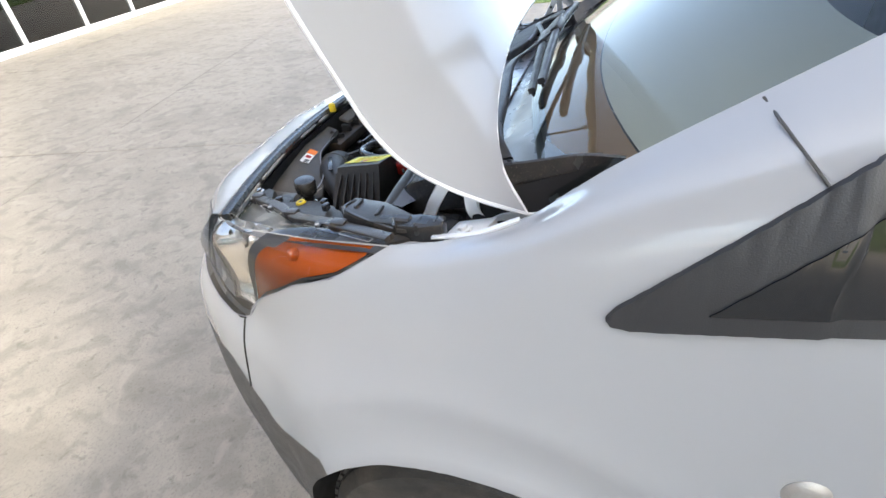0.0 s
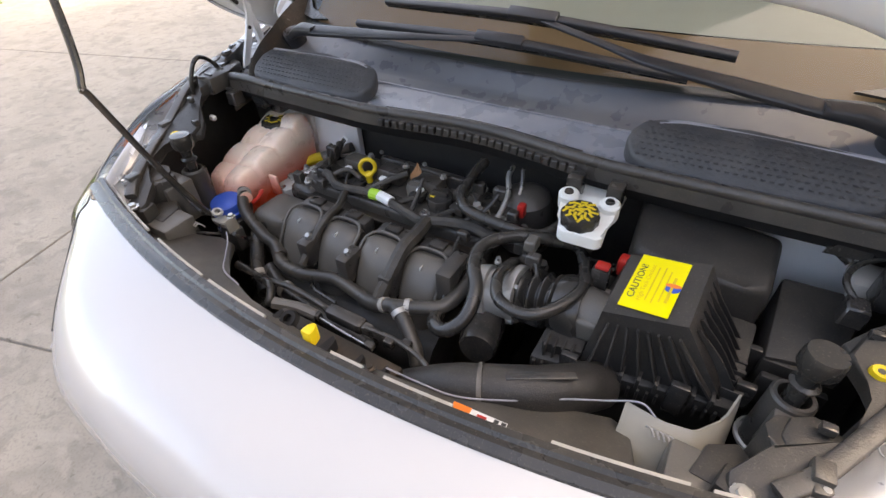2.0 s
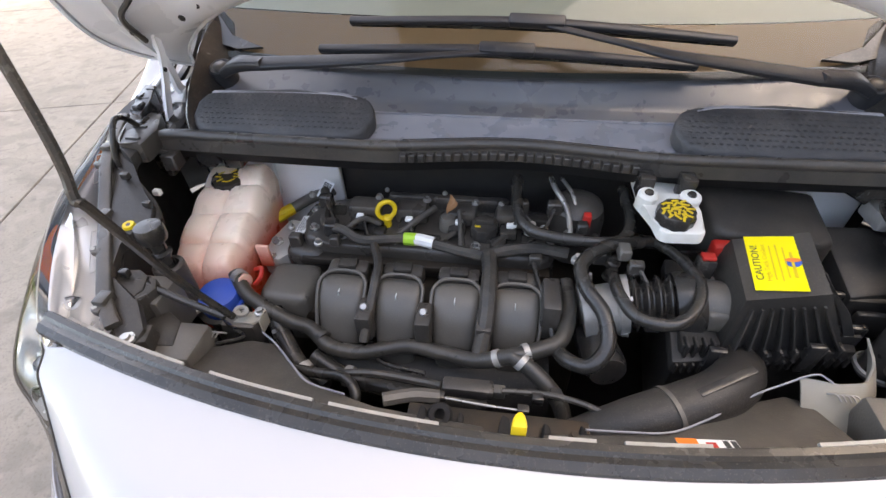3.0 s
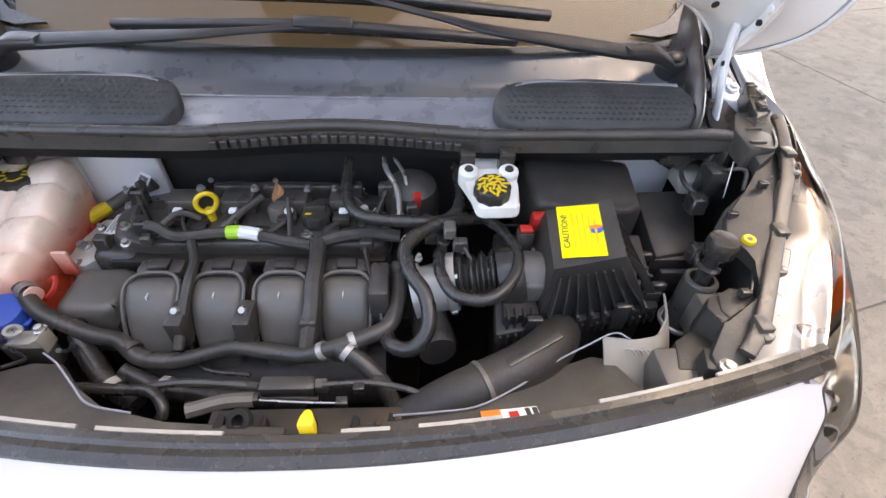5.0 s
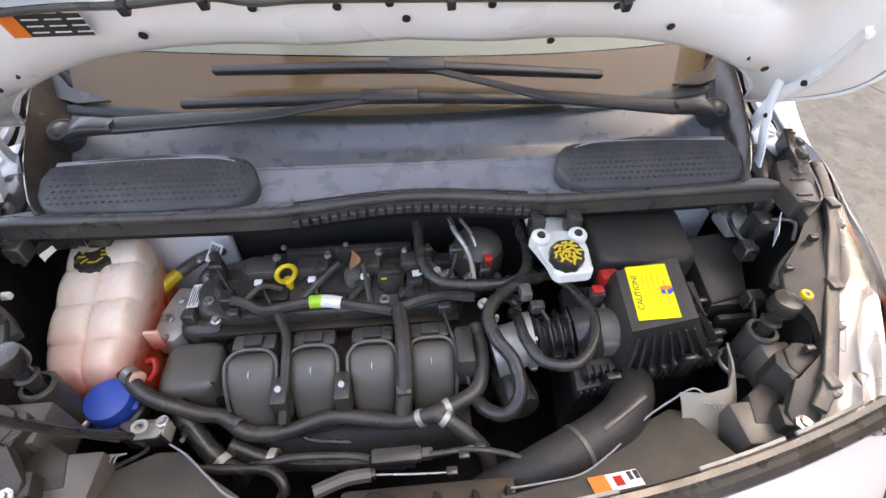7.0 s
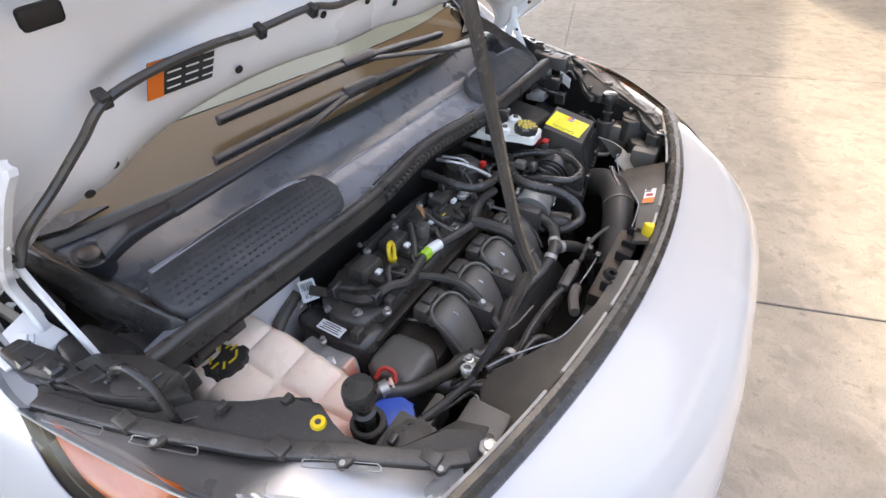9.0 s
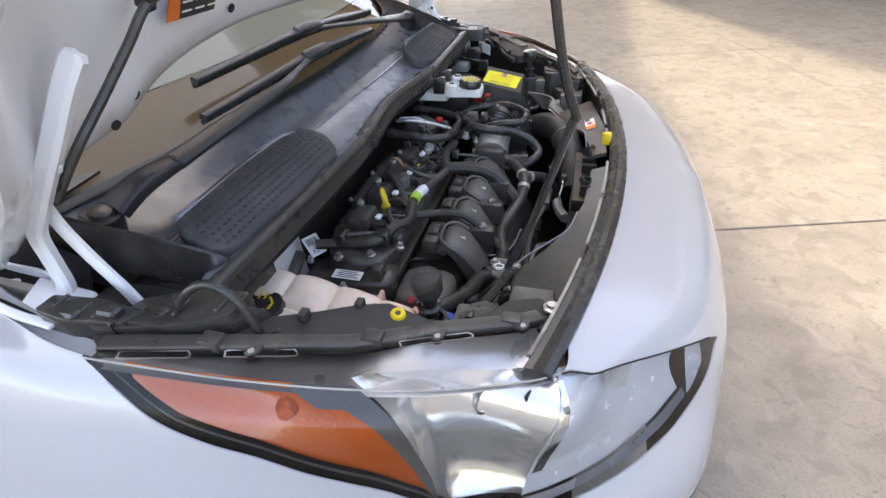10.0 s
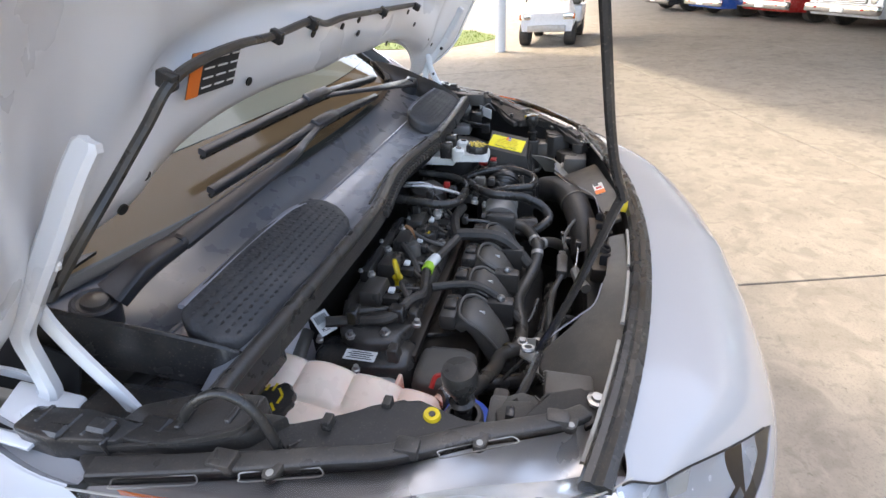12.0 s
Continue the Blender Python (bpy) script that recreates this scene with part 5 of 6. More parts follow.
# intake runners
def runner(x):
    path = [(.500, .838, .034, .026), (.488, .854, .037, .030), (.468, .860, .0385, .032), (.443, .845, .0385, .036), (.421, .814, .037, .040), (.404, .780, .034, .042), (.395, .742, .030, .042), (.394, .69, .027, .040)]
    rings = []
    for k, (y, z, w, d) in enumerate(path):
        y0, z0 = path[max(0, k - 1)][:2]
        y1, z1 = path[min(len(path) - 1, k + 1)][:2]
        t = Vector((0, y1 - y0, z1 - z0)).normalized()
        nrm = Vector((1, 0, 0)).cross(t)
        nrm = -nrm if nrm.z < 0 and k < 4 or nrm.y > 0 and k >= 4 else nrm
        ring = []
        for a in np.linspace(0, 2 * math.pi, 24, endpoint=False):
            ca, sa = math.cos(a), math.sin(a)
            ring.append(Vector((x, y, z)) + Vector((1, 0, 0)) * w * math.copysign(abs(ca) ** .62, ca) + nrm * d * .5 * (math.copysign(abs(sa) ** .5, sa) - 1))
        rings.append(ring)
    r = part("intake_runner", skin(bmesh.new(), rings), plastic_grey, engine, "black curved intake runner", angle=60)
    part("runner_rim", tube([(x - .0375, .412, .790), (x - .0395, .430, .818), (x - .0405, .450, .842), (x - .0395, .470, .855), (x - .026, .487, .860), (x, .491, .861), (x + .026, .487, .860), (x + .0395, .470, .855), (x + .0405, .450, .842), (x + .0395, .430, .818), (x + .0375, .412, .790)], .0032, 6, 60), plastic_grey, r)
    part("runner_head", box(x - .036, x + .036, .492, .524, .826, .860, .008), plastic, r)
    part("runner_tab", box(x - .016, x + .016, .496, .518, .858, .867, .003), plastic_smooth, r)
    part("runner_mark", box(x - .0022, x - .0010, .446, .456, .842, .8530, 0), label_white, r)


for k in range(4):
    runner(-.275 + .097 * k)
for k in range(3):
    x = -.2265 + .097 * k
    part("runner_bracket", box(x - .013, x + .013, .40, .45, .79, .845, .005), plastic, engine)
    part("bracket_bolt", lathe([(.001, .008), (.005, .008), (.008, .003), (.008, 0)], (x, .425, .846), (0, -.6, 1), 8), steel, engine)
part("runner_bracket", box(.055, .085, .43, .50, .80, .875, .006), plastic, engine)
part("plenum", tube([(-.32, .415, .70), (-.15, .41, .69), (.08, .41, .70)], .055, 14), plastic_dark, engine, "black intake plenum")
# side covers at the belt end
belt = part("timing_cover", prism([(-.42, .55), (-.345, .545), (-.335, .62), (-.36, .72), (-.42, .72), (-.43, .62)], .70, .838, bevel=.02, seg=3), plastic_smooth, engine, "black rounded timing cover")
pl = part("engine_label", flat_plate(frame_on((-.408, .632, .8385), (0, -1, 0), (1, 0, .1)), .055, .021), label_white, engine, "white printed label")
for k in range(4):
    part("label_line", flat_plate(frame_on((-.4145 + .0042 * k, .632, .8386 + .0004 * k), (0, -1, 0), (1, 0, .1)), .044 - .009 * (k % 2), .0015), ink, pl)
part("belt_cap", prism([(-.435, .465), (-.425, .445), (-.345, .445), (-.335, .47), (-.338, .53), (-.35, .545), (-.42, .545), (-.435, .53)], .72, .824, bevel=.018, seg=3), plastic_grey, engine, "black rounded pulley cover")
for k, (x, y, z) in enumerate(((-.455, .60, .812), (-.445, .565, .80))):
    part("mount_bolt", lathe([(.001, .016), (.007, .016), (.008, .006), (.012, .005), (.012, 0)], (x, y, z), (-.3, -.3, 1), 6), steel, engine)
part("engine_mount", prism([(-.475, .56), (-.435, .55), (-.40, .60), (-.41, .67), (-.46, .68), (-.475, .62)], .77, .815, bevel=.008), alu, engine, "cast aluminium engine mount")
# wiring
for pts, r, nm in (([(-.38, .70, .877), (-.36, .66, .87), (-.345, .60, .872), (-.30, .577, .878), (-.263, .563, .87), (-.177, .577, .868), (-.094, .561, .863), (-.045, .545, .868)], .0095, "wire_loom"),
                   ([(-.045, .545, .868), (.0, .56, .872), (.047, .568, .873), (.10, .562, .872)], .011, "wire_loom"),
                   ([(-.24, .552, .868), (-.222, .51, .866), (-.217, .468, .864), (-.219, .430, .842), (-.225, .390, .802)], .0080, "wire_loom"),
                   ([(-.035, .548, .870), (-.030, .508, .870), (-.029, .462, .868), (-.029, .424, .846), (-.036, .388, .806)], .0135, "wire_loom"),
                   ([(-.095, .63, .90), (-.09, .60, .88), (-.085, .565, .865)], .004, "wire_loom"),
                   ([(-.30, .577, .878), (-.27, .60, .89), (-.24, .605, .875)], .005, "wire_loom"),
                   ([(-.14, .64, .895), (-.17, .612, .885), (-.20, .588, .868)], .0065, "wire_loom")):
    part(nm, tube(pts, r, 8), tape, engine, "tape-wrapped wiring loom")
tg = part("loom_tag", tube([(-.135, .571, .8665), (-.16, .576, .868), (-.185, .5765, .868)], .0115, 10), label_white, engine, "white and green tag on the loom")
part("tag_band", tube([(-.168, .577, .868), (-.190, .576, .868)], .0119, 10), green, tg)
m = frame_on((-.380, .705, .874), (.85, -.5, 0), (.35, .65, .65))
lab = part("hanging_label", flat_plate(m, .030, .040, .001), label_white, engine, "white paper label on a lead")
lettering("K24", .011, m @ Matrix.Translation((0, -.011, .0012)), ink, lab)
for k in range(7):
    part("label_bar", flat_plate(m @ Matrix.Translation((-.010 + .0033 * k, .008, .0011)), .0014 + .0006 * (k % 2), .014), ink, lab)

# ---------------------------------------------------------------- hoses and pipes
HOSES = (
    ("coolant_hose", [(-.476, .478, .845), (-.436, .441, .828), (-.363, .418, .803), (-.323, .412, .795), (-.284, .387, .785), (-.228, .384, .782), (-.155, .399, .790), (-.098, .391, .792), (-.040, .375, .803), (.006, .371, .826), (.050, .385, .830), (.087, .409, .832), (.099, .460, .842), (.096, .515, .850)], .0125, hose_mat, "black coolant hose"),
    ("coolant_branch", [(.012, .371, .828), (.041, .357, .822), (.077, .331, .800), (.094, .310, .77), (.10, .29, .70)], .0125, hose_mat, "black branch hose"),
    ("vapour_hose", [(.26, .595, .885), (.203, .571, .900), (.150, .543, .908), (.112, .499, .908), (.116, .454, .902), (.140, .416, .888), (.144, .375, .868), (.121, .353, .848), (.093, .366, .838), (.08, .40, .82)], .0115, rubber, "glossy black vapour hose"),
    ("breather_hose", [(.163, .52, .872), (.162, .49, .892), (.163, .444, .902), (.184, .405, .900), (.232, .397, .902), (.268, .433, .907), (.281, .485, .907), (.262, .547, .902), (.235, .590, .89), (.20, .62, .875)], .0095, rubber, "black breather hose in a loop"),
    ("brake_pipe_hose", [(.008, .70, .93), (.008, .65, .925), (.013, .603, .918), (.042, .565, .912), (.124, .559, .906), (.179, .571, .902), (.203, .616, .910), (.200, .70, .92)], .0105, rubber, "black vacuum hose"),
    ("steel_pipe", [(.068, .70, .935), (.075, .665, .935), (.092, .63, .925), (.098, .595, .915), (.098, .56, .905)], .0048, steel, "bright metal pipe"),
    ("steel_pipe", [(.088, .70, .935), (.105, .66, .93), (.112, .63, .915)], .0035, steel, "bright metal pipe"),
    ("lower_hose", [(-.40, .44, .80), (-.37, .40, .78), (-.33, .36, .76), (-.28, .33, .75)], .016, rubber, "black radiator hose"),
    ("lower_hose", [(-.31, .375, .77), (-.24, .35, .755), (-.14, .34, .75), (-.02, .335, .74)], .014, rubber, "black radiator hose"),
    ("front_hose", [(-.34, .33, .80), (-.28, .325, .80), (-.23, .315, .81), (-.21, .29, .80), (-.23, .27, .78)], .008, rubber, "thin black hose"),
    ("battery_cable", [(.44, .735, .955), (.50, .715, .955), (.56, .71, .945), (.60, .69, .93)], .009, rubber, "black battery cable"),
    ("wing_cable", [(-.70, .69, .98), (-.70, .65, 1.04), (-.693, .615, 1.061), (-.69, .588, 1.04), (-.692, .573, .996), (-.69, .57, .93)], .0050, rubber, "black cable loop beside the tank"),
    ("yellow_sleeve_hose", [(-.55, .62, .76), (-.505, .675, .805), (-.468, .72, .812), (-.43, .735, .83), (-.38, .74, .85)], .012, plastic_grey, "grey hose with a yellow sleeve"),
)
for nm, pts, r, mt, lb in HOSES:
    part(nm, tube(pts, r, 12), mt, van, lb)
part("yellow_sleeve", tube([(-.503, .677, .806), (-.472, .716, .812)], .0135, 10), yellow, van, "yellow sleeve on a hose")
for p, d, r in (((-.008, .371, .820), (.85, .05, .5), .015), ((.034, .380, .829), (.9, .35, .1), .015), ((.028, .364, .826), (.7, -.45, -.3), .015), ((-.30, .40, .79), (.7, -.6, -.2), .015)):
    part("hose_clamp", lathe([(r - .002, -.0045), (r - .001, -.0045), (r - .001, .0045), (r - .002, .0045)], p, d, 22), alu if p[0] > -.2 else hose_mat, van)
for p, d in (((-.32, .355, .76), (.6, -.6, -.2)), ((-.245, .352, .757), (1, -.2, 0))):
    part("hose_clamp", lathe([(.0165, -.006), (.0175, -.006), (.0175, .006), (.0165, .006)], p, d, 22), alu, van)

# throttle body, bellows and intake duct
throttle = part("throttle_body", lathe([(.030, -.03), (.046, -.03), (.046, -.012), (.040, -.010), (.040, .022), (.046, .024), (.046, .034), (.030, .034)], (.150, .478, .832), (1, .12, .2), 32), alu, van, "cast aluminium throttle body")
part("throttle_motor", lathe([(.001, .05), (.028, .05), (.032, .04), (.032, -.03), (.001, -.03)], (.150, .43, .792), (.2, -1, .1), 24), plastic_smooth, throttle)
for a in (0.5, 2.0, 3.6, 5.2):
    part("flange_bolt", lathe([(.001, .010), (.006, .010), (.006, 0)], (.183, .48 + .042 * math.cos(a), .837 + .042 * math.sin(a)), (1, 0, .2), 6), steel, throttle)
bell = part("intake_bellows", tube([(.185, .482, .845), (.215, .481, .852), (.245, .480, .858), (.275, .478, .864)], .040, 26, 46, ripple=.0055, waves=5.5), rubber, van, "ribbed black intake bellows")
part("bellows_clamp", lathe([(.042, -.005), (.0435, -.005), (.0435, .005), (.042, .005)], (.284, .477, .866), (1, -.03, .2), 36), alu, bell)
part("bellows_clamp", lathe([(.045, -.006), (.047, -.006), (.047, .006), (.045, .006)], (.186, .482, .845), (1, -.03, .2), 36), alu, bell)
part("bellows_collar", lathe([(.048, -.02), (.050, -.012), (.050, .012), (.046, .02)], (.276, .478, .862), (1, -.03, .2), 36), rubber, bell)
part("outlet_duct", tube([(.285, .477, .866), (.31, .472, .868), (.345, .468, .868)], .039, 24), plastic_grey, van, "smooth black air outlet duct")
sens = part("air_sensor", box(.284, .310, .505, .525, .885, .925, .003), plastic_smooth, van, "dark sensor plug with a red lock")
part("sensor_lock", box(.287, .307, .507, .523, .925, .931, .002), red, sens)
part("sensor_base", box(.275, .318, .498, .515, .878, .890, .003), alu, sens)
part("red_cover", box(.312, .345, .535, .56, .90, .93, .006), red, van, "red terminal cover")

# air filter box: deep ribbed lid with the yellow sticker, flange, lower half
lid_lo = [(.312, .408), (.49, .436), (.492, .552), (.306, .552)]
lid_hi = [(.322, .428), (.422, .432), (.428, .538), (.328, .535)]


def lid_z(y, x=.3705):
    return .9485 + (y - .487) * .18 + (x - .3705) * .20


bm = bmesh.new()
rows = []
for f in np.linspace(0, 1, 7):
    g = f
    rows.append([bm.verts.new((lo[0] + (hi[0] - lo[0]) * g, lo[1] + (hi[1] - lo[1]) * g * (1 if lo[1] > .5 else 1), (.838 + .04 * (lo[1] - .42)) * (1 - f) + lid_z(hi[1], hi[0]) * f)) for lo, hi in zip(lid_lo, lid_hi)])
for r0, r1 in zip(rows, rows[1:]):
    for k in range(4):
        bm.faces.new((r0[k], r0[(k + 1) % 4], r1[(k + 1) % 4], r1[k]))
bm.faces.new(rows[-1])
bm.faces.new(rows[0][::-1])
bmesh.ops.bevel(bm, geom=[e for e in bm.edges if e.calc_face_angle(0) > .35], offset=.009, segments=3, affect="EDGES", profile=.5)
air = part("air_filter_box", bm, plastic_dark, van, "black ribbed air filter box with a yellow sticker", angle=40)
part("box_flange", prism([(.245, .388), (.508, .430), (.512, .565), (.258, .568)], .815, .836, bevel=.004, slope=lambda x, y: (y - .42) * .25), plastic_dark, air)
part("box_base", prism([(.255, .398), (.498, .440), (.50, .555), (.268, .558)], .64, .815, bevel=.004, slope=lambda x, y: (y - .42) * .25), plastic_dark, air)
for k in range(8):
    f = (k + .3) / 7.6
    xl, xh = .318 + .168 * f, .330 + .092 * f
    yf = .404 + .028 * f
    part("lid_rib", ribbon([(xl, yf, .842), ((xl + xh) / 2, (yf + .424) / 2, .884), (xh, .424, lid_z(.428, xh) - .016)], [(.0035, .016), (.0032, .013), (.003, .005)], 8, power=.3, seg=8, up=(0, -1, .1)), plastic_dark, air)
    part("flange_rib", box(xl - .0025, xl + .0025, yf - .012, yf + .014, .832, .852, .001), plastic_dark, air)
part("lid_step", prism([(.256, .402), (.312, .411), (.306, .54), (.268, .54)], .834, .852, bevel=.003), plastic_dark, air)
for k in range(4):
    x = .262 + .0125 * k
    part("step_rib", box(x - .0018, x + .0018, .392 + .16 * (x - .245), .418, .832, .858, .0008, 1), plastic_dark, air)
part("outlet_block", box(.288, .330, .432, .515, .850, .888, .007, 3), plastic_grey, air, "angular outlet of the filter box")
for k in range(22):
    x = .252 + .25 * k / 21
    part("flange_tooth", box(x - .002, x + .002, .383 + .16 * (x - .245), .398 + .16 * (x - .245), .806, .826, .0008, 1), plastic_dark, air)
for k in range(6):
    f = (k + .5) / 6
    yl, yh = .435 + .11 * f, .438 + .095 * f
    part("lid_rib", ribbon([(.497, yl, .85), (.466, (yl + yh) / 2, .90), (.434, yh, lid_z(yh, .43) - .016)], [(.0035, .014), (.0032, .012), (.003, .005)], 8, power=.3, seg=8, up=(1, 0, .3)), plastic_dark, air)
    part("flange_rib", box(.484, .510, yl - .003, yl + .003, .838, .858, .001), plastic_dark, air)
for x, y in ((.30, .394), (.44, .417), (.512, .46), (.514, .53)):
    part("box_clip", box(x - .012, x + .012, y - .006, y + .006, .80, .862, .003), plastic_smooth, air)
m = frame_on((.3705, .4868, lid_z(.4868) + .0012), (1, -.12, .20), (.07, 1, .18))
stick = part("caution_sticker", flat_plate(m, .063, .097), sticker_yellow, air, "yellow caution sticker")
lettering("CAUTION!", .013, m @ Matrix.Translation((-.022, 0, .0008)) @ Matrix.Rotation(math.pi / 2, 4, "Z"), ink, stick)
for k, (w, h) in enumerate(((.078, .004), (.066, .0022), (.072, .0022), (.06, .0022), (.074, .005))):
    if k == 0:
        lettering("High Tech Coolant", .0085, m @ Matrix.Translation((-.011, 0, .0008)) @ Matrix.Rotation(math.pi / 2, 4, "Z"), yellow, stick)
        continue
    part("sticker_line", flat_plate(m @ Matrix.Translation((-.011 + .008 * k, -.004 if k == 4 else .0, .0007)), h * .7, w * (.6 if k == 4 else .9)), yellow if k < 4 else yellow, stick)
badge = part("sticker_emblem", prism([(.010 * math.cos(a), .008 * math.sin(a)) for a in np.linspace(0, 2 * math.pi, 20, endpoint=False)], .0007, .0012, bevel=0), blue, stick)
badge.data.transform(m @ Matrix.Translation((.022, .0, 0)))
em = part("emblem_ring", prism([(.010 * math.cos(a), .0035 * math.sin(a)) for a in np.linspace(0, 2 * math.pi, 20, endpoint=False)], .0013, .0016, bevel=0), orange, stick)
em.data.transform(m @ Matrix.Translation((.022, .004, 0)))

# intake snorkel
part("intake_snorkel", tube([(.345, .40, .815), (.322, .362, .838), (.282, .325, .850), (.232, .300, .848), (.178, .282, .835), (.125, .268, .805), (.08, .26, .77)], .034, 22, 40), plastic_dark, van, "wide black intake snorkel")
part("snorkel_collar", lathe([(.0345, -.003), (.0365, -.003), (.0365, .003), (.0345, .003)], (.215, .293, .845), (1, .42, .1), 30), plastic_grey, van)
part("snorkel_slot", box(-.045, .045, -.006, .006, .0, .004, .002, turn=frame_on((.283, .325, .8825), (.9, .5, .05), (-.5, .9, 0))), plastic_smooth, van)

# brake fluid reservoir
res = part("brake_reservoir", prism([(.203, .578), (.193, .602), (.206, .613), (.230, .611), (.252, .612), (.278, .612), (.290, .600), (.282, .572), (.286, .529), (.278, .521), (.226, .519), (.218, .526), (.214, .550)], .949, .968, bevel=.005, slope=lambda x, y: (y - .55) * .10), white_plastic, van, "white brake fluid reservoir with a black cap")
rc = part("reservoir_cap", lathe([(.029, 0), (.029, .014), (.026, .019), (.001, .019)], (.243, .551, .968), (0, -.1, 1), 40, lobes=20, depth=-.05), plastic_smooth, res, "black cap with yellow print")
for k in range(26):
    a, rr = k * 2.4, .0045 * math.sqrt(k)
    part("cap_print", box(-.0052, .0052, -.0019, .0019, .0192, .0197, 0, turn=frame_on((.243, .551, .968), (1, 0, 0), (0, 1, .1)) @ Matrix.Translation((rr * math.cos(a), rr * math.sin(a), 0)) @ Matrix.Rotation(.5 * (k % 3) + .15 * k, 4, "Z")), yellow, rc)
part("reservoir_tail", box(.206, .284, .605, .705, .938, .962, .005, 3), white_plastic, res)
for x in (.210, .274):
    part("reservoir_boss", lathe([(.016, -.02), (.016, .004), (.012, .008), (.006, .008), (.005, .003), (.001, .003)], (x, .594, .978), (0, -.15, 1), 24), white_plastic, res)
    part("boss_bolt", lathe([(.001, .007), (.006, .007), (.008, .003), (.008, 0)], (x, .593, .982), (0, -.15, 1), 10), plastic_smooth, res)
    part("reservoir_hook", box(x - .012, x + .012, .61, .64, .96, 1.0, .003), plastic_smooth, res)
part("vacuum_pump", lathe([(.05, -.10), (.05, -.02), (.044, .006), (.028, .018), (.001, .021)], (.118, .655, .905), (0, -.1, 1), 28), plastic, van, "dark rounded vacuum pump")
part("pump_plug", box(.122, .135, .600, .615, .90, .925, .002), red, van)
for x, y, z in ((.095, .60, .885), (.055, .61, .885), (.14, .59, .89), (.165, .60, .87), (.17, .545, .885), (.165, .525, .875), (.20, .53, .88)):
    part("pipe_fitting", lathe([(.001, .022), (.007, .022), (.008, .012), (.012, .010), (.012, 0)], (x, y, z - .015), (.2, -.2, 1), 10), plastic_smooth if x > .1 else steel, van)

# battery cover and fuse box
part("battery_cover", prism([(.318, .59), (.330, .570), (.48, .570), (.515, .585), (.518, .70), (.31, .70)], .80, .938, bevel=.014, seg=3, slope=lambda x, y: (y - .6) * .22 - max(0, x - .47) * .5), plastic_dark, van, "large black battery cover")
fuse = part("fuse_box", prism([(.525, .515), (.60, .53), (.645, .665), (.53, .66)], .78, .882, bevel=.006, slope=lambda x, y: (y - .6) * .2), plastic_dark, van, "black fuse box")
for y in (.50, .53):
    part("fuse_latch", box(.525, .60, y - .016, y - .004, .81, .86, .004), plastic_dark, fuse)
tagw = part("wing_tag", flat_plate(frame_on((.6400, .592, .968), (.5, .8, .2), (-.3, -.1, 1)), .052, .034, .001), label_white, van, "white tag on a plug by the wing")
for k in range(3):
    part("label_bar", flat_plate(frame_on((.6400, .592, .968), (.5, .8, .2), (-.3, -.1, 1)) @ Matrix.Translation((-.005, .006 - .006 * k, .0012)), .022, .0028), ink, tagw)
part("wing_plug", box(.615, .65, .60, .64, .92, .975, .006), plastic_smooth, van)
part("wing_bracket", box(.60, .655, .64, .70, .90, .93, .006), alu, van)
for sd in (1, -1):
    part("wing_duct", prism([(sd * x, y) for x, y in ((.655, .64), (.70, .66), (.72, .74), (.71, .79), (.665, .79), (.65, .72))], .93, .990, bevel=.008, slope=lambda x, y: (y - .65) * .2), plastic_smooth, van, "black angular duct under the hinge")
    part("wing_module", prism([(sd * x, y) for x, y in ((.655, .60), (.70, .60), (.74, .70), (.73, .73), (.69, .72), (.66, .66))], .985, 1.022, bevel=.005), plastic, van)
    rb = part("hinge_block", prism([(sd * x, y) for x, y in ((.712, .69), (.738, .70), (.755, .75), (.755, .785), (.73, .785), (.718, .74))], 1.0, 1.036, bevel=.004, slope=lambda x, y: (y - .72) * .25), plastic_smooth, van, "black ribbed plastic block under the hinge")
    for x0, x1, y0, y1, z in ((.722, .738, .705, .73, 1.042), (.738, .752, .74, .775, 1.046), (.70, .72, .67, .70, 1.026)):
        part("block_step", box(min(sd * x0, sd * x1), max(sd * x0, sd * x1), y0, y1, z - .02, z, .003, 1), plastic_smooth, rb)
    for k, y_ in enumerate((.708, .729, .744, .771)):
        part("block_rib", box(sd * (.733 + .0012 * k) - .011 + .003 * (k % 2), sd * (.733 + .0012 * k) + .011, y_ - .0022, y_ + .0022, 1.016, 1.037 + (y_ - .72) * .25, .0012, 1), plastic_smooth, rb)
    for x_, y_ in ((.679, .618), (.694, .661)):
        part("block_rib", box(sd * x_ - .016, sd * x_ + .012, y_ - .003, y_ + .003, 1.012, 1.0255, .0012, 1), plastic, rb)
    part("block_lip", ribbon([(sd * x_, y_, z_) for x_, y_, z_ in ((.664, .606, 1.020), (.700, .606, 1.021), (.738, .70, 1.023), (.750, .75, 1.036))], [(.004, .007)] * 2, power=.35, seg=8), plastic, rb)
    part("wing_dome", surface(lambda u, v: Vector((sd * (.648 + .035 * math.cos(2 * math.pi * u) * math.sin(math.pi / 2 * v)), .742 + .062 * math.sin(2 * math.pi * u) * math.sin(math.pi / 2 * v), .955 + .045 * math.cos(math.pi / 2 * v))), 28, 10), plastic_smooth, van, "smooth black duct dome under the hinge")
    part("wing_flange", ribbon([(sd * .756, .77, 1.031), (sd * .757, .83, 1.044), (sd * .750, .89, 1.070)], [(.010, .004)] * 2, power=.3), inner_paint, van, "white flange along the wing's top")

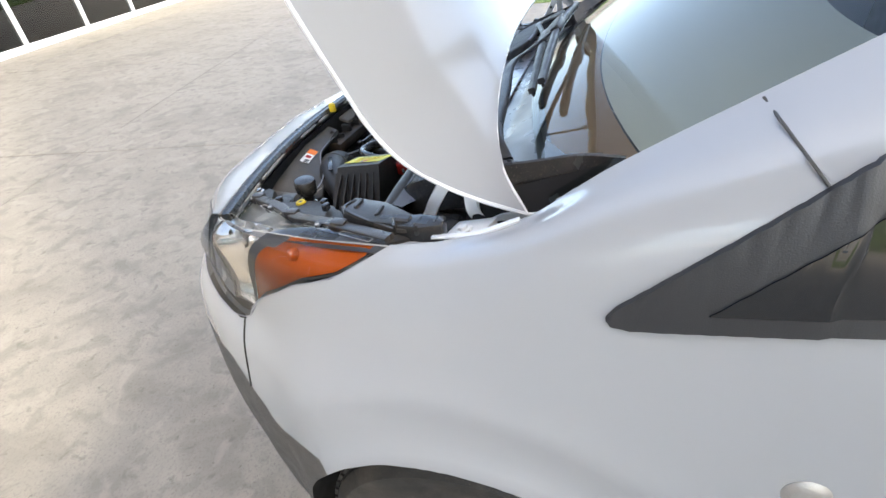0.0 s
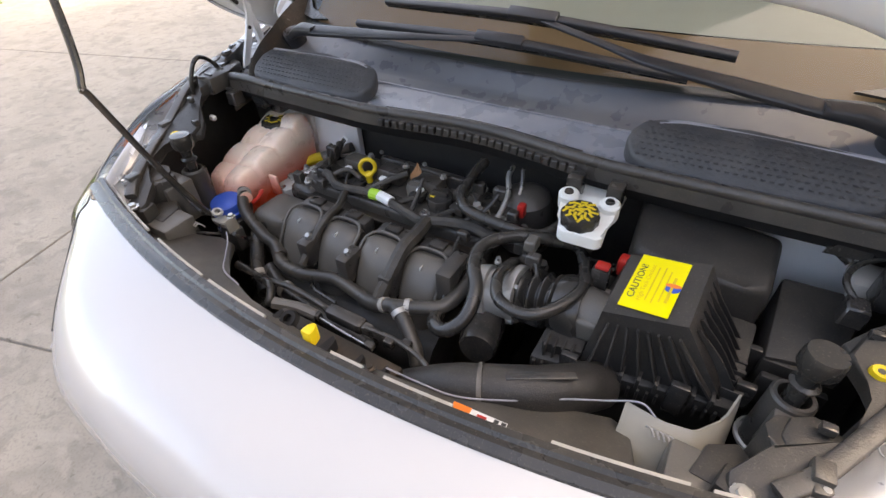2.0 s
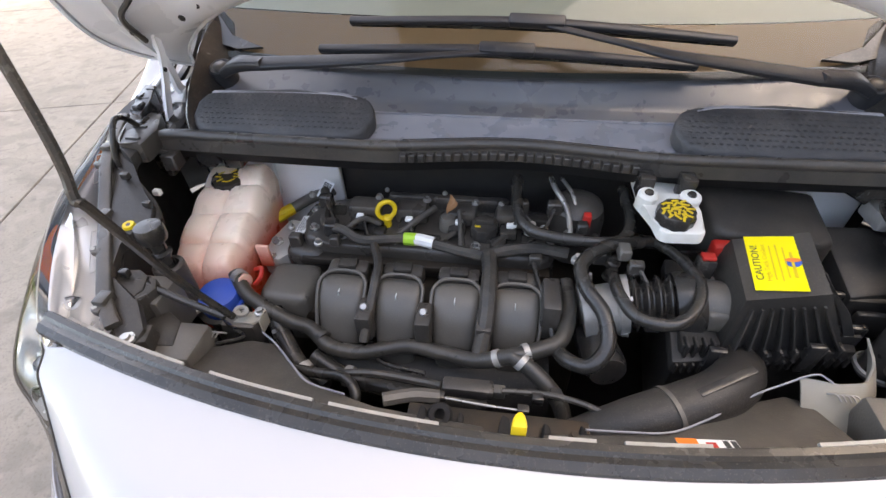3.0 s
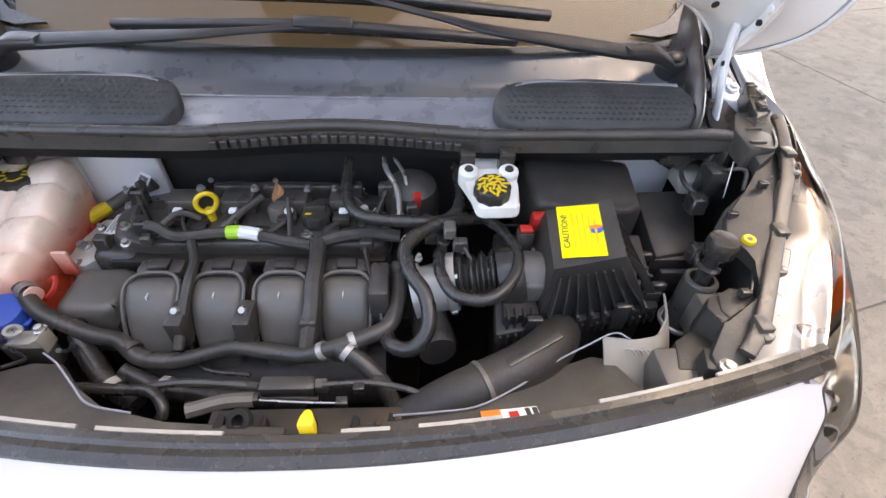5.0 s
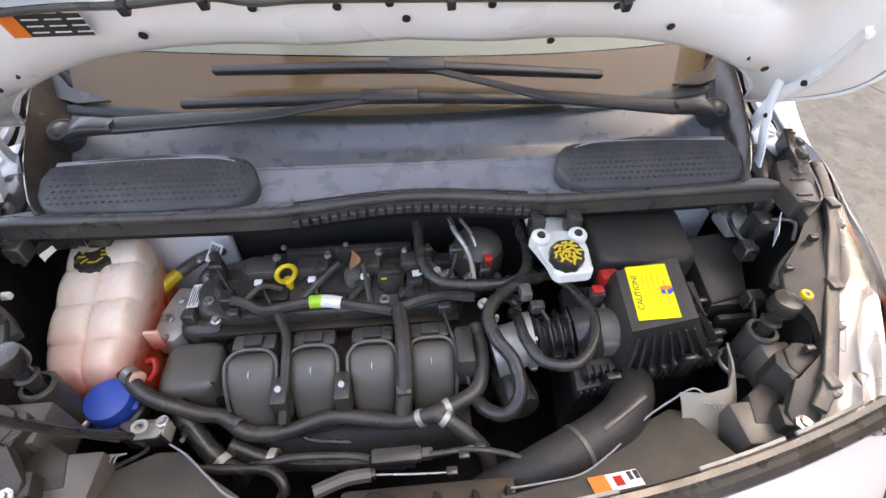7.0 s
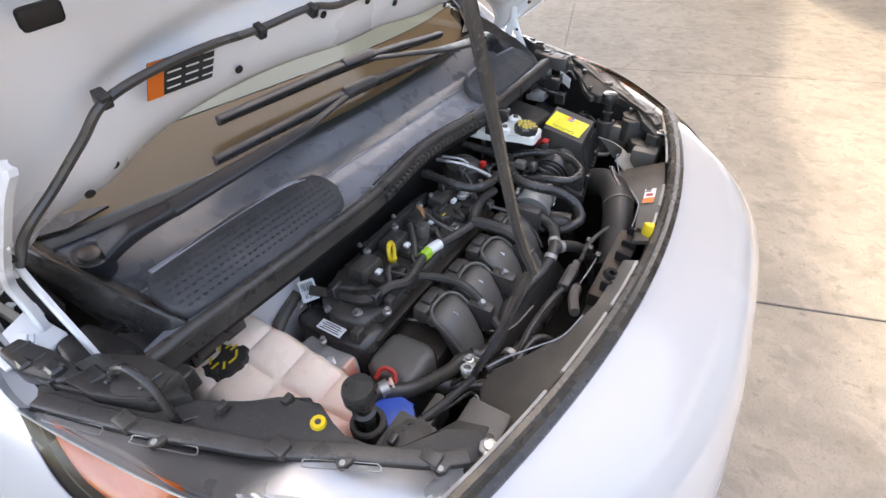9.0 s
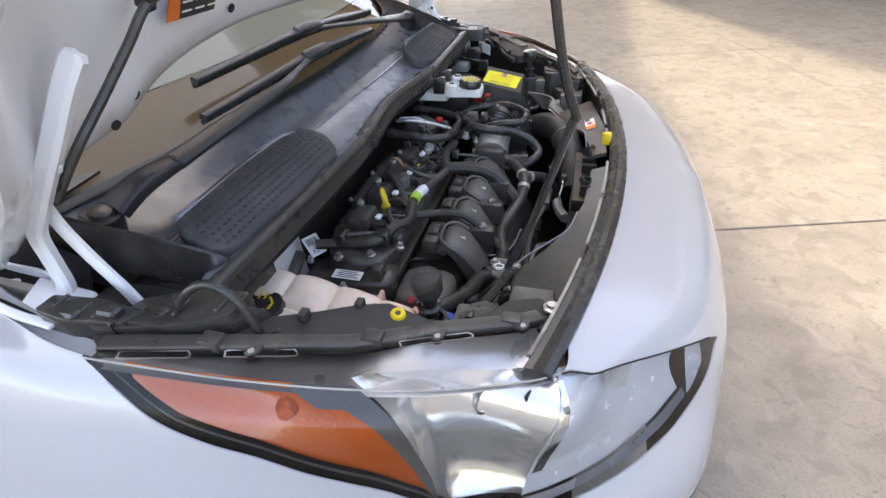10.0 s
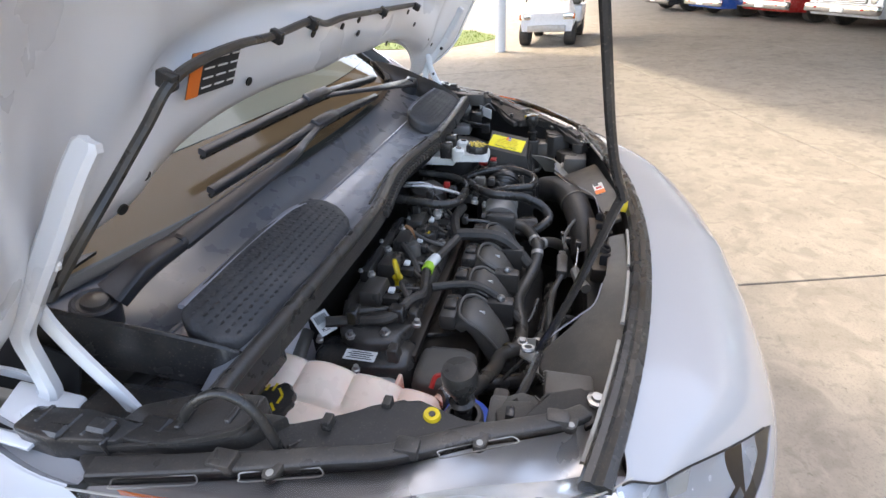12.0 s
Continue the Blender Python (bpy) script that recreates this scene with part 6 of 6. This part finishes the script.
# small fittings, plugs and leads about the engine and the lamp carriers
for nm, x, y, z, a, b_, c_, mt in (("lead_plug", .18, .532, .912, .010, .014, .010, plastic_grey), ("lead_plug", .195, .505, .905, .012, .009, .010, plastic), ("lead_clip", .006, .615, .885, .005, .004, .006, label_white),
                                   ("lead_plug", -.33, .590, .872, .012, .014, .014, plastic_smooth), ("lead_plug", -.318, .565, .862, .010, .009, .010, plastic), 
                                   ("lead_plug", .12, .59, .905, .010, .010, .014, plastic_smooth), ("lead_plug", .075, .635, .915, .014, .010, .012, plastic_smooth),
                                   ("lead_plug", .02, .655, .900, .012, .010, .012, plastic_smooth), ("lead_plug", -.36, .655, .884, .014, .010, .014, plastic_smooth), ("lead_plug", .225, .452, .842, .012, .014, .012, plastic_smooth),
                                   ("lead_plug", -.40, .575, .845, .012, .010, .016, plastic), ("lead_plug", .155, .56, .875, .014, .012, .012, plastic), ("lead_plug", .045, .545, .868, .012, .008, .010, plastic_smooth),
                                   ("bay_plug", -.645, .645, .965, .014, .016, .016, plastic), 
                                   ("bay_plug", .60, .585, .925, .014, .016, .016, plastic_smooth), ("bay_plug", .66, .68, .965, .016, .018, .014, plastic), ("bay_plug", .585, .505, .885, .016, .012, .016, plastic_smooth),
                                   ("lead_clip", -.633, .563, .948, .008, .006, .006, white_plastic)):
    part(nm, box(x - a, x + a, y - b_, y + b_, z - c_, z + c_, .0025, 1, top=(.001, .001)), mt, van)
for x, y, z, r, h, mt in ((.035, .615, .872, .012, .022, alu), (-.345, .552, .862, .008, .012, steel), (.11, .535, .88, .009, .016, alu), (.205, .475, .872, .006, .012, steel), (.13, .515, .862, .006, .014, alu), (.175, .455, .85, .007, .012, steel),
                          (-.435, .63, .83, .007, .012, steel), (-.41, .70, .86, .006, .012, steel), (-.02, .665, .892, .006, .008, steel), (-.245, .69, .892, .005, .006, steel), (-.13, .69, .892, .005, .006, steel)):
    part("small_fitting", lathe([(.001, h), (r * .6, h), (r * .65, h * .5), (r, h * .4), (r, 0)], (x, y, z), (.1, -.15, 1), 12), mt, van)
for pts, r in (([(.006, .612, .888), (.018, .625, .905), (.035, .617, .895)], .0028), ([(-.36, .655, .89), (-.345, .63, .885), (-.325, .60, .878)], .004), ([(-.27, .612, .882), (-.265, .592, .878), (-.255, .572, .872)], .003),
               ([(-.18, .612, .882), (-.178, .592, .878), (-.172, .577, .872)], .003), ([(-.09, .612, .885), (-.085, .59, .876), (-.08, .565, .868)], .003), ([(.075, .63, .918), (.06, .60, .895), (.03, .57, .878)], .0035),
               ([(.18, .53, .915), (.165, .55, .915), (.14, .565, .895)], .0035), ([(.20, .50, .905), (.215, .475, .885), (.222, .455, .855)], .0035), ([(.04, .55, .868), (.05, .50, .862), (.065, .46, .845), (.075, .42, .82)], .004),
               ([(-.645, .65, .975), (-.668, .63, .99), (-.68, .60, .98), (-.67, .56, .96)], .004),
               ([(.60, .59, .935), (.585, .62, .945), (.60, .66, .95), (.64, .68, .965)], .0045), ([(.585, .505, .895), (.565, .48, .90), (.56, .45, .88)], .004), ([(.64, .61, .975), (.655, .585, .99), (.648, .56, .97)], .0035),
               ([(-.30, .56, .80), (-.24, .45, .775), (-.20, .38, .77), (-.12, .36, .775)], .004), ([(-.47, .40, .81), (-.43, .37, .83), (-.40, .35, .84), (-.43, .325, .85)], .003), ([(-.38, .40, .80), (-.36, .37, .83), (-.345, .35, .86)], .0035),
               ([(.30, .53, .90), (.315, .56, .90), (.30, .58, .88), (.26, .59, .87)], .003), ([(.315, .54, .915), (.335, .55, .92), (.35, .56, .91)], .003)):
    part("thin_lead", tube(pts, r, 7), rubber, van)

# a dry leaf fallen on the engine
lf = surface(lambda u, v: Vector(((u - .5) * .016 * math.sin(math.pi * max(.02, min(.98, v))), 0, 0)) + Vector((-.112 + .006 * math.sin(4 * v), .640 - .022 * v, .925 - .022 * v + .003 * math.cos(9 * u))), 6, 10, .0006)
tagged(finish("leaf", lf, leaf_mat), "small dry brown leaf lying on the engine", "leaf")

# ---------------------------------------------------------------- surroundings
YARD = math.atan(.285)                       # the yard's joints run at this angle to the van
yard = Matrix.Rotation(YARD, 4, "Z")


def concrete(name, base):
    """Stained concrete: broad patches, blotches, dark spots, brushed streaks, fine sand grain."""
    m = material(name, base, 0.8, var=0.22, scale=7, dirt=tuple(v * .62 for v in base), dirt_scale=1.2, dirt_amount=0.7, bump=0.6, bump_scale=55, world_space=True)
    n, l = m.node_tree.nodes, m.node_tree.links
    b_ = n["Principled BSDF"]
    co_ = n.new("ShaderNodeNewGeometry")
    colour = b_.inputs["Base Color"].links[0].from_socket
    for scale_, lo, hi, amount, tone in ((4.5, .52, .64, .5, .62), (11.0, .54, .63, .45, .60), (14.0, .62, .70, .5, .45), (38.0, .66, .72, .6, .3), (110.0, .50, .72, .5, .5), (2.2, .35, .22, .5, 1.22), (7.0, .42, .34, .35, 1.25)):
        t_ = n.new("ShaderNodeTexNoise")
        t_.inputs["Scale"].default_value, t_.inputs["Detail"].default_value, t_.inputs["Distortion"].default_value = scale_, 6.0, 0.6
        l.new(co_.outputs["Position"], t_.inputs["Vector"])
        r_ = n.new("ShaderNodeMapRange")
        r_.inputs["From Min"].default_value, r_.inputs["From Max"].default_value, r_.inputs["To Max"].default_value = lo, hi, amount
        l.new(t_.outputs["Fac"], r_.inputs["Value"])
        x_ = n.new("ShaderNodeMix")
        x_.data_type = "RGBA"
        x_.inputs["B"].default_value = (*[min(1, v * tone) for v in base], 1)
        l.new(r_.outputs["Result"], x_.inputs["Factor"])
        l.new(colour, x_.inputs["A"])
        colour = x_.outputs["Result"]
    l.new(colour, b_.inputs["Base Color"])
    return m


ground_mat = concrete("concrete", (0.24, 0.216, 0.186))
slab_mat = concrete("concrete_slab", (0.245, 0.221, 0.19))
joint_mat = material("joint_filler", (0.10, 0.085, 0.07), 0.9, var=0.3)
gnd = tagged(finish("ground", box(-400, 400, -400, 400, -.30, -.010, 0), ground_mat), "pale stained concrete yard", "ground", kind="structure")
# slabs, ten feet square, their joints a finger wide
SLAB = 3.05
slab_mesh = None
for a in range(-7, 8):
    for b_ in range(-7, 8):
        if slab_mesh is None:
            ob = finish("slab", box(.005, SLAB - .005, .005, SLAB - .005, -.03, 0, .004, 1), slab_mat)
            slab_mesh = ob.data
        else:
            ob = new("slab", slab_mesh)
        ob.matrix_basis = Matrix.Translation((.827, .785, 0)) @ yard @ Matrix.Translation((a * SLAB, b_ * SLAB, 0))
        ob.parent = gnd

grass_mat = material("lawn", (0.085, 0.135, 0.028), 0.9, var=0.45, scale=60, dirt=(0.13, 0.14, 0.05), dirt_scale=3, dirt_amount=0.5, bump=1.0, bump_scale=90)
white_wall = material("white_render", (0.72, 0.73, 0.74), 0.7, var=0.05, dirt=(0.5, 0.48, 0.44), dirt_scale=2, dirt_amount=0.3)
soffit_mat = material("brown_soffit", (0.36, 0.25, 0.17), 0.6, var=0.15, scale=3)
roof_mat = material("metal_roof", (0.45, 0.45, 0.44), 0.5, var=0.1)


def lawn(name, outline):
    bm = prism(outline, -.02, .012, bevel=0)
    ob = finish(name, bm, grass_mat)
    tagged(ob, "mown green lawn beside the concrete", "lawn", kind="structure")
    r = random.Random(4)
    xs, ys = [p[0] for p in outline], [p[1] for p in outline]
    verts, faces = [], []
    for _ in range(9000):
        x, y = r.uniform(min(xs), min(max(xs), min(xs) + 14)), r.uniform(min(ys), max(ys))
        inside = False
        for (x1, y1), (x2, y2) in zip(outline, outline[1:] + outline[:1]):
            if (y1 > y) != (y2 > y) and x < (x2 - x1) * (y - y1) / (y2 - y1) + x1:
                inside = not inside
        if not inside:
            continue
        a, h = r.uniform(0, 6.3), r.uniform(.03, .07)
        k = len(verts)
        verts += [(x - .012 * math.cos(a), y - .012 * math.sin(a), .01), (x + .012 * math.cos(a), y + .012 * math.sin(a), .01), (x + r.uniform(-.03, .03), y + r.uniform(-.03, .03), .01 + h)]
        faces.append((k, k + 1, k + 2))
    me = bpy.data.meshes.new("grass")
    me.from_pydata(verts, [], faces)
    me.materials.append(grass_mat)
    tagged(new("grass", me), "short green grass blades", "grass", kind="stuff")


lawn("lawn", [(-22, -4.6), (-7.9, -4.3), (-7.45, -4.15), (-7.25, -3.6), (-7.2, -2.5), (-7.8, -.9), (-9.0, 3.0), (-22, 6)])
lawn("lawn", [(10.7, 2.3), (11.5, 1.95), (13.2, 3.0), (16.0, 6.0), (19.0, 14), (10, 14), (9.8, 3.0)])

# unseen canopy over the cabin, unseen shed roof by the parked cars; white posts
def canopy(outline, z, label):
    cv = tagged(new("canopy"), label, "canopy", kind="structure")
    part("soffit", prism(outline, z, z + .05, bevel=0), soffit_mat, cv)
    part("canopy_roof", prism(outline, z + .054, z + .30, bevel=.02), roof_mat, cv)


# both roofs stand out of view, their outlines drawn to cast the yard's shade
canopy([(-2.5, 12.0), (-2.4, 4.4), (-1.3, .25), (.89, 1.45), (1.87, 2.14), (2.41, 2.51), (5.53, 2.86), (10.1, 2.90), (10.1, 12.0)], 5.0, "unseen canopy roof with brown soffit, set to shade the van")
canopy([(10.62, 3.01), (9.62, 2.96), (5.42, 1.21), (5.42, -12.5), (32.0, -12.5), (32.0, 2.86)], 6.0, "unseen added roof shading the ground by the parked cars")
for px, py, pz in ((-2.2, 11.5, 5.0), (9.7, 11.5, 5.0), (9.11, 1.66, 6.0)):
    post = lathe([(.10, 0), (.105, .004), (.105, .03), (.098, .034), (.098, pz - .03), (.12, pz - .025), (.12, pz)], (px, py, 0), seg=28)
    tagged(finish("post", post, white_wall), "round white post on the concrete", "post", kind="structure")

# tall unseen block added behind the van, only to shade the yard's -x side
shade_tower = tagged(new("shade_block"), "unseen tall block added to shade the yard", "building", kind="structure")
part("block_wall", box(-2.35, 3.5, 4.4, 11.9, 5.32, 20.0, .02), white_wall, shade_tower)
part("block_cap", box(-2.45, 3.6, 4.3, 12.0, 20.004, 20.4, .02), roof_mat, shade_tower)

# glazed building front along the yard
fac = tagged(new("facade_wall"), "shop front with white framed dark windows", "building", kind="structure")
fm = Matrix.Translation((-3.86, -7.73, 0)) @ Matrix.Rotation(math.atan(.296), 4, "Z")


def on_front(bm):
    bmesh.ops.transform(bm, matrix=fm, verts=bm.verts)
    return bm


part("plinth", on_front(box(-14, 11.0, -.12, 0, 0, .10, .01)), white_wall, fac)
part("top_band", on_front(box(-14, 11.0, -.25, .02, 2.7, 3.4, .01)), white_wall, fac)
part("back_wall", on_front(box(-14, 11.0, -6.2, -6.0, 0, 3.4, 0)), white_wall, fac)
part("flat_roof", on_front(box(-14.2, 11.2, -6.4, .25, 3.4, 3.55, .01)), roof_mat, fac)
part("inner_floor", on_front(box(-14, 11.0, -6.0, -.13, .0, .02, 0)), joint_mat, fac)
wglass = clear_material("shop_glass", (0.30, 0.42, 0.46), 1.8)
for k in range(16):
    x = -13.5 + 1.6 * k
    part("mullion", on_front(box(x - .035, x + .035, -.10, -.01, .10, 2.7, .006)), white_wall, fac)
    part("pane", on_front(box(x + .036, x + 1.564, -.06, -.05, .10, 2.7, 0)), wglass, fac)
far = tagged(new("workshop_wall"), "workshop hall behind the parked cars", "building", kind="structure")
part("hall_wall", on_front(box(12, 34, -6.2, -6.0, 0, 4.2, 0)), white_wall, far)
for k in range(6):
    part("hall_door", on_front(box(12.8 + 3.5 * k, 15.6 + 3.5 * k, -6.0, -5.95, 0, 3.0, .01)), dark_glass, far)
part("hall_roof", on_front(box(11.8, 34.2, -6.4, -3.4, 4.2, 4.4, .01)), roof_mat, far)


# ---------------------------------------------------------------- golf cart
def small_wheel(parent, x, y, r, w, sd, rim_mat, local):
    t = part("wheel", lathe([(r * .55, -w / 2), (r * .93, -w / 2), (r, -w * .35), (r, w * .35), (r * .93, w / 2), (r * .55, w / 2)], (x, y, r), (1, 0, 0), 32), tyre_mat, parent)
    part("rim", lathe([(.001, w * .40), (r * .2, w * .42), (r * .45, w * .2), (r * .56, w * .46), (r * .56, -w * .4), (.001, -w * .4)], (x, y, r), (sd, 0, 0), 24), rim_mat, t)


def golf_cart(m):
    g = tagged(new("golf_cart"), "white golf cart parked on the concrete apron", "golf cart")
    cart_white = material("cart_body", (0.74, 0.75, 0.77), 0.3, var=0.03, coat=0.6)
    body = skin(bmesh.new(), [[(x * w, y, z) for x, z in ((-.52, .28), (-.55, .45), (-.50, .62), (-.40, zt), (.40, zt), (.50, .62), (.55, .45), (.52, .28))] for y, zt, w in ((0.02, .50, .86), (.0, .62, .95), (.12, .74, 1.0), (.30, .80, 1.0), (.55, .84, 1.0))])
    part("front_cowl", body, cart_white, g, angle=50)
    part("floor_pan", box(-.55, .55, .5, 2.2, .27, .33, .01), plastic, g)
    part("rear_body", box(-.56, .56, 1.35, 2.3, .33, .68, .04, 3), cart_white, g)
    part("seat", box(-.52, .52, 1.25, 1.7, .68, .80, .04, 3), plastic_grey, g)
    part("backrest", box(-.52, .52, 1.72, 1.82, .82, 1.15, .03, 3), plastic_grey, g)
    part("bumper", box(-.38, .38, -.06, .04, .28, .40, .02), alu, g)
    for sd in (1, -1):
        lampb = part("headlight", box(sd * .42 - .10, sd * .42 + .10, -.012, .05, .50, .60, .012), chrome, g, "rectangular headlight")
        part("lamp_side", box(sd * .53 - .025, sd * .53 + .02, -.008, .06, .50, .60, .01), amber, lampb)
        small_wheel(g, sd * .46, .25, .23, .20, sd, white_wall, m)
        small_wheel(g, sd * .46, 1.95, .23, .20, sd, white_wall, m)
        part("strut", tube([(sd * .52, .52, .80), (sd * .52, .75, 1.85)], .018, 8), plastic_smooth, g)
        part("strut", tube([(sd * .52, 2.0, .68), (sd * .52, 1.95, 1.85)], .018, 8), plastic_smooth, g)
    part("roof", box(-.60, .60, .55, 2.2, 1.85, 1.91, .03), cart_white, g)
    part("windshield", box(-.50, .50, .58, .585, .88, 1.7, 0, turn=Matrix.Rotation(-.1, 4, "X")), lens_mat, g)
    part("steering_wheel", tube([(-.25 + .16 * math.cos(a), .78 + .05 * math.sin(a), 1.0 + .15 * math.sin(a)) for a in np.linspace(0, 2 * math.pi, 16)], .012, 6, 40), plastic, g)
    g.matrix_basis = m
    return g


golf_cart(Matrix.Translation((9.94, .79, 0)) @ Matrix.Rotation(radians(-96), 4, "Z") @ Matrix.Translation((0, -.25, 0)))


# ---------------------------------------------------------------- parked cars
def parked_car(m, colour, label, lift=0.0, chrome_bar=True):
    g = tagged(new("parked_car"), label, "car", group="parked cars")
    body_mat = material("car_paint", colour, 0.25, var=0.04, coat=0.8)
    W = .90
    prof = [(0.0, .45 + lift, .72 + lift), (.06, .36 + lift, .84 + lift), (.5, .34 + lift, .95 + lift), (1.2, .34 + lift, 1.0 + lift), (1.3, .34 + lift, 1.05 + lift), (4.6, .36 + lift, 1.02 + lift), (4.75, .45 + lift, .9 + lift)]
    rings = [[(-W * .96, y, lo), (-W, y, (lo + hi) / 2), (-W * .97, y, hi - .05), (-W * .86, y, hi), (W * .86, y, hi), (W * .97, y, hi - .05), (W, y, (lo + hi) / 2), (W * .96, y, lo)] for y, lo, hi in prof]
    part("body", skin(bmesh.new(), rings), body_mat, g, angle=40)
    part("cabin", box(-.78, .78, 1.35, 3.2, 1.0 + lift, 1.62 + lift, .06, 3, top=(.10, .25)), dark_glass, g)
    part("roof", box(-.66, .66, 1.75, 2.85, 1.60 + lift, 1.65 + lift, .03), body_mat, g)
    part("bumper", box(-.92, .92, -.10, .03, .42 + lift, .58 + lift, .03, 3), chrome if chrome_bar else body_mat, g)
    part("grille", box(-.55, .55, -.02, .03, .60 + lift, .76 + lift, .01), ink, g)
    for k in range(5):
        part("grille_bar", box(-.54, .54, -.028, -.018, .615 + lift + .03 * k, .625 + lift + .03 * k, .002), chrome, g)
    part("number_plate", box(-.16, .16, -.115, -.10, .44 + lift, .54 + lift, .003), label_white, g)
    for sd in (1, -1):
        part("headlight", lathe([(.001, .03), (.07, .025), (.09, .0), (.09, -.03)], (sd * .70, .0, .68 + lift), (0, -1, 0), 24), chrome, g)
        part("marker_lamp", box(sd * .60 - .03, sd * .60 + .03, -.112, -.10, .49 + lift, .53 + lift, .004), red, g)
        for y in (.78, 3.75):
            t = part("wheel", lathe([(.20, -.11), (.31, -.115), (.34, -.09), (.345, 0), (.34, .09), (.31, .115), (.20, .11)], (sd * .80, y, .345), (1, 0, 0), 36), tyre_mat, g)
            part("rim", lathe([(.001, .05), (.05, .055), (.07, .03), (.17, .05), (.205, .10), (.205, -.1), (.001, -.1)], (sd * .80, y, .345), (sd, 0, 0), 30), chrome, t)
            for k in range(5):
                a = 2 * math.pi * k / 5
                part("spoke", box(-.02, .02, .05, .19, -.01, .02, .006, turn=Matrix.Translation((sd * (.80 + .055), y, .345)) @ Matrix.Rotation(sd * math.pi / 2, 4, "Y") @ Matrix.Rotation(a, 4, "Z")), steel, t)
    g.matrix_basis = m
    return g


for (x, y), col, lb, lift, cb in (((17.5, -2.3), (.03, .03, .035), "dark parked car with silver bumper", -.14, True), ((15.05, -3.2), (.02, .10, .40), "blue parked car with chrome wheels", -.14, True), ((13.1, -4.1), (.40, .02, .02), "red parked truck with a silver bumper", -.12, True), ((10.9, -4.8), (.55, .56, .57), "silver parked truck with a chrome bumper", -.10, True)):
    parked_car(Matrix.Translation((x, y, 0)) @ Matrix.Rotation(YARD + radians(180) + radians(0), 4, "Z"), col, lb, lift, cb)
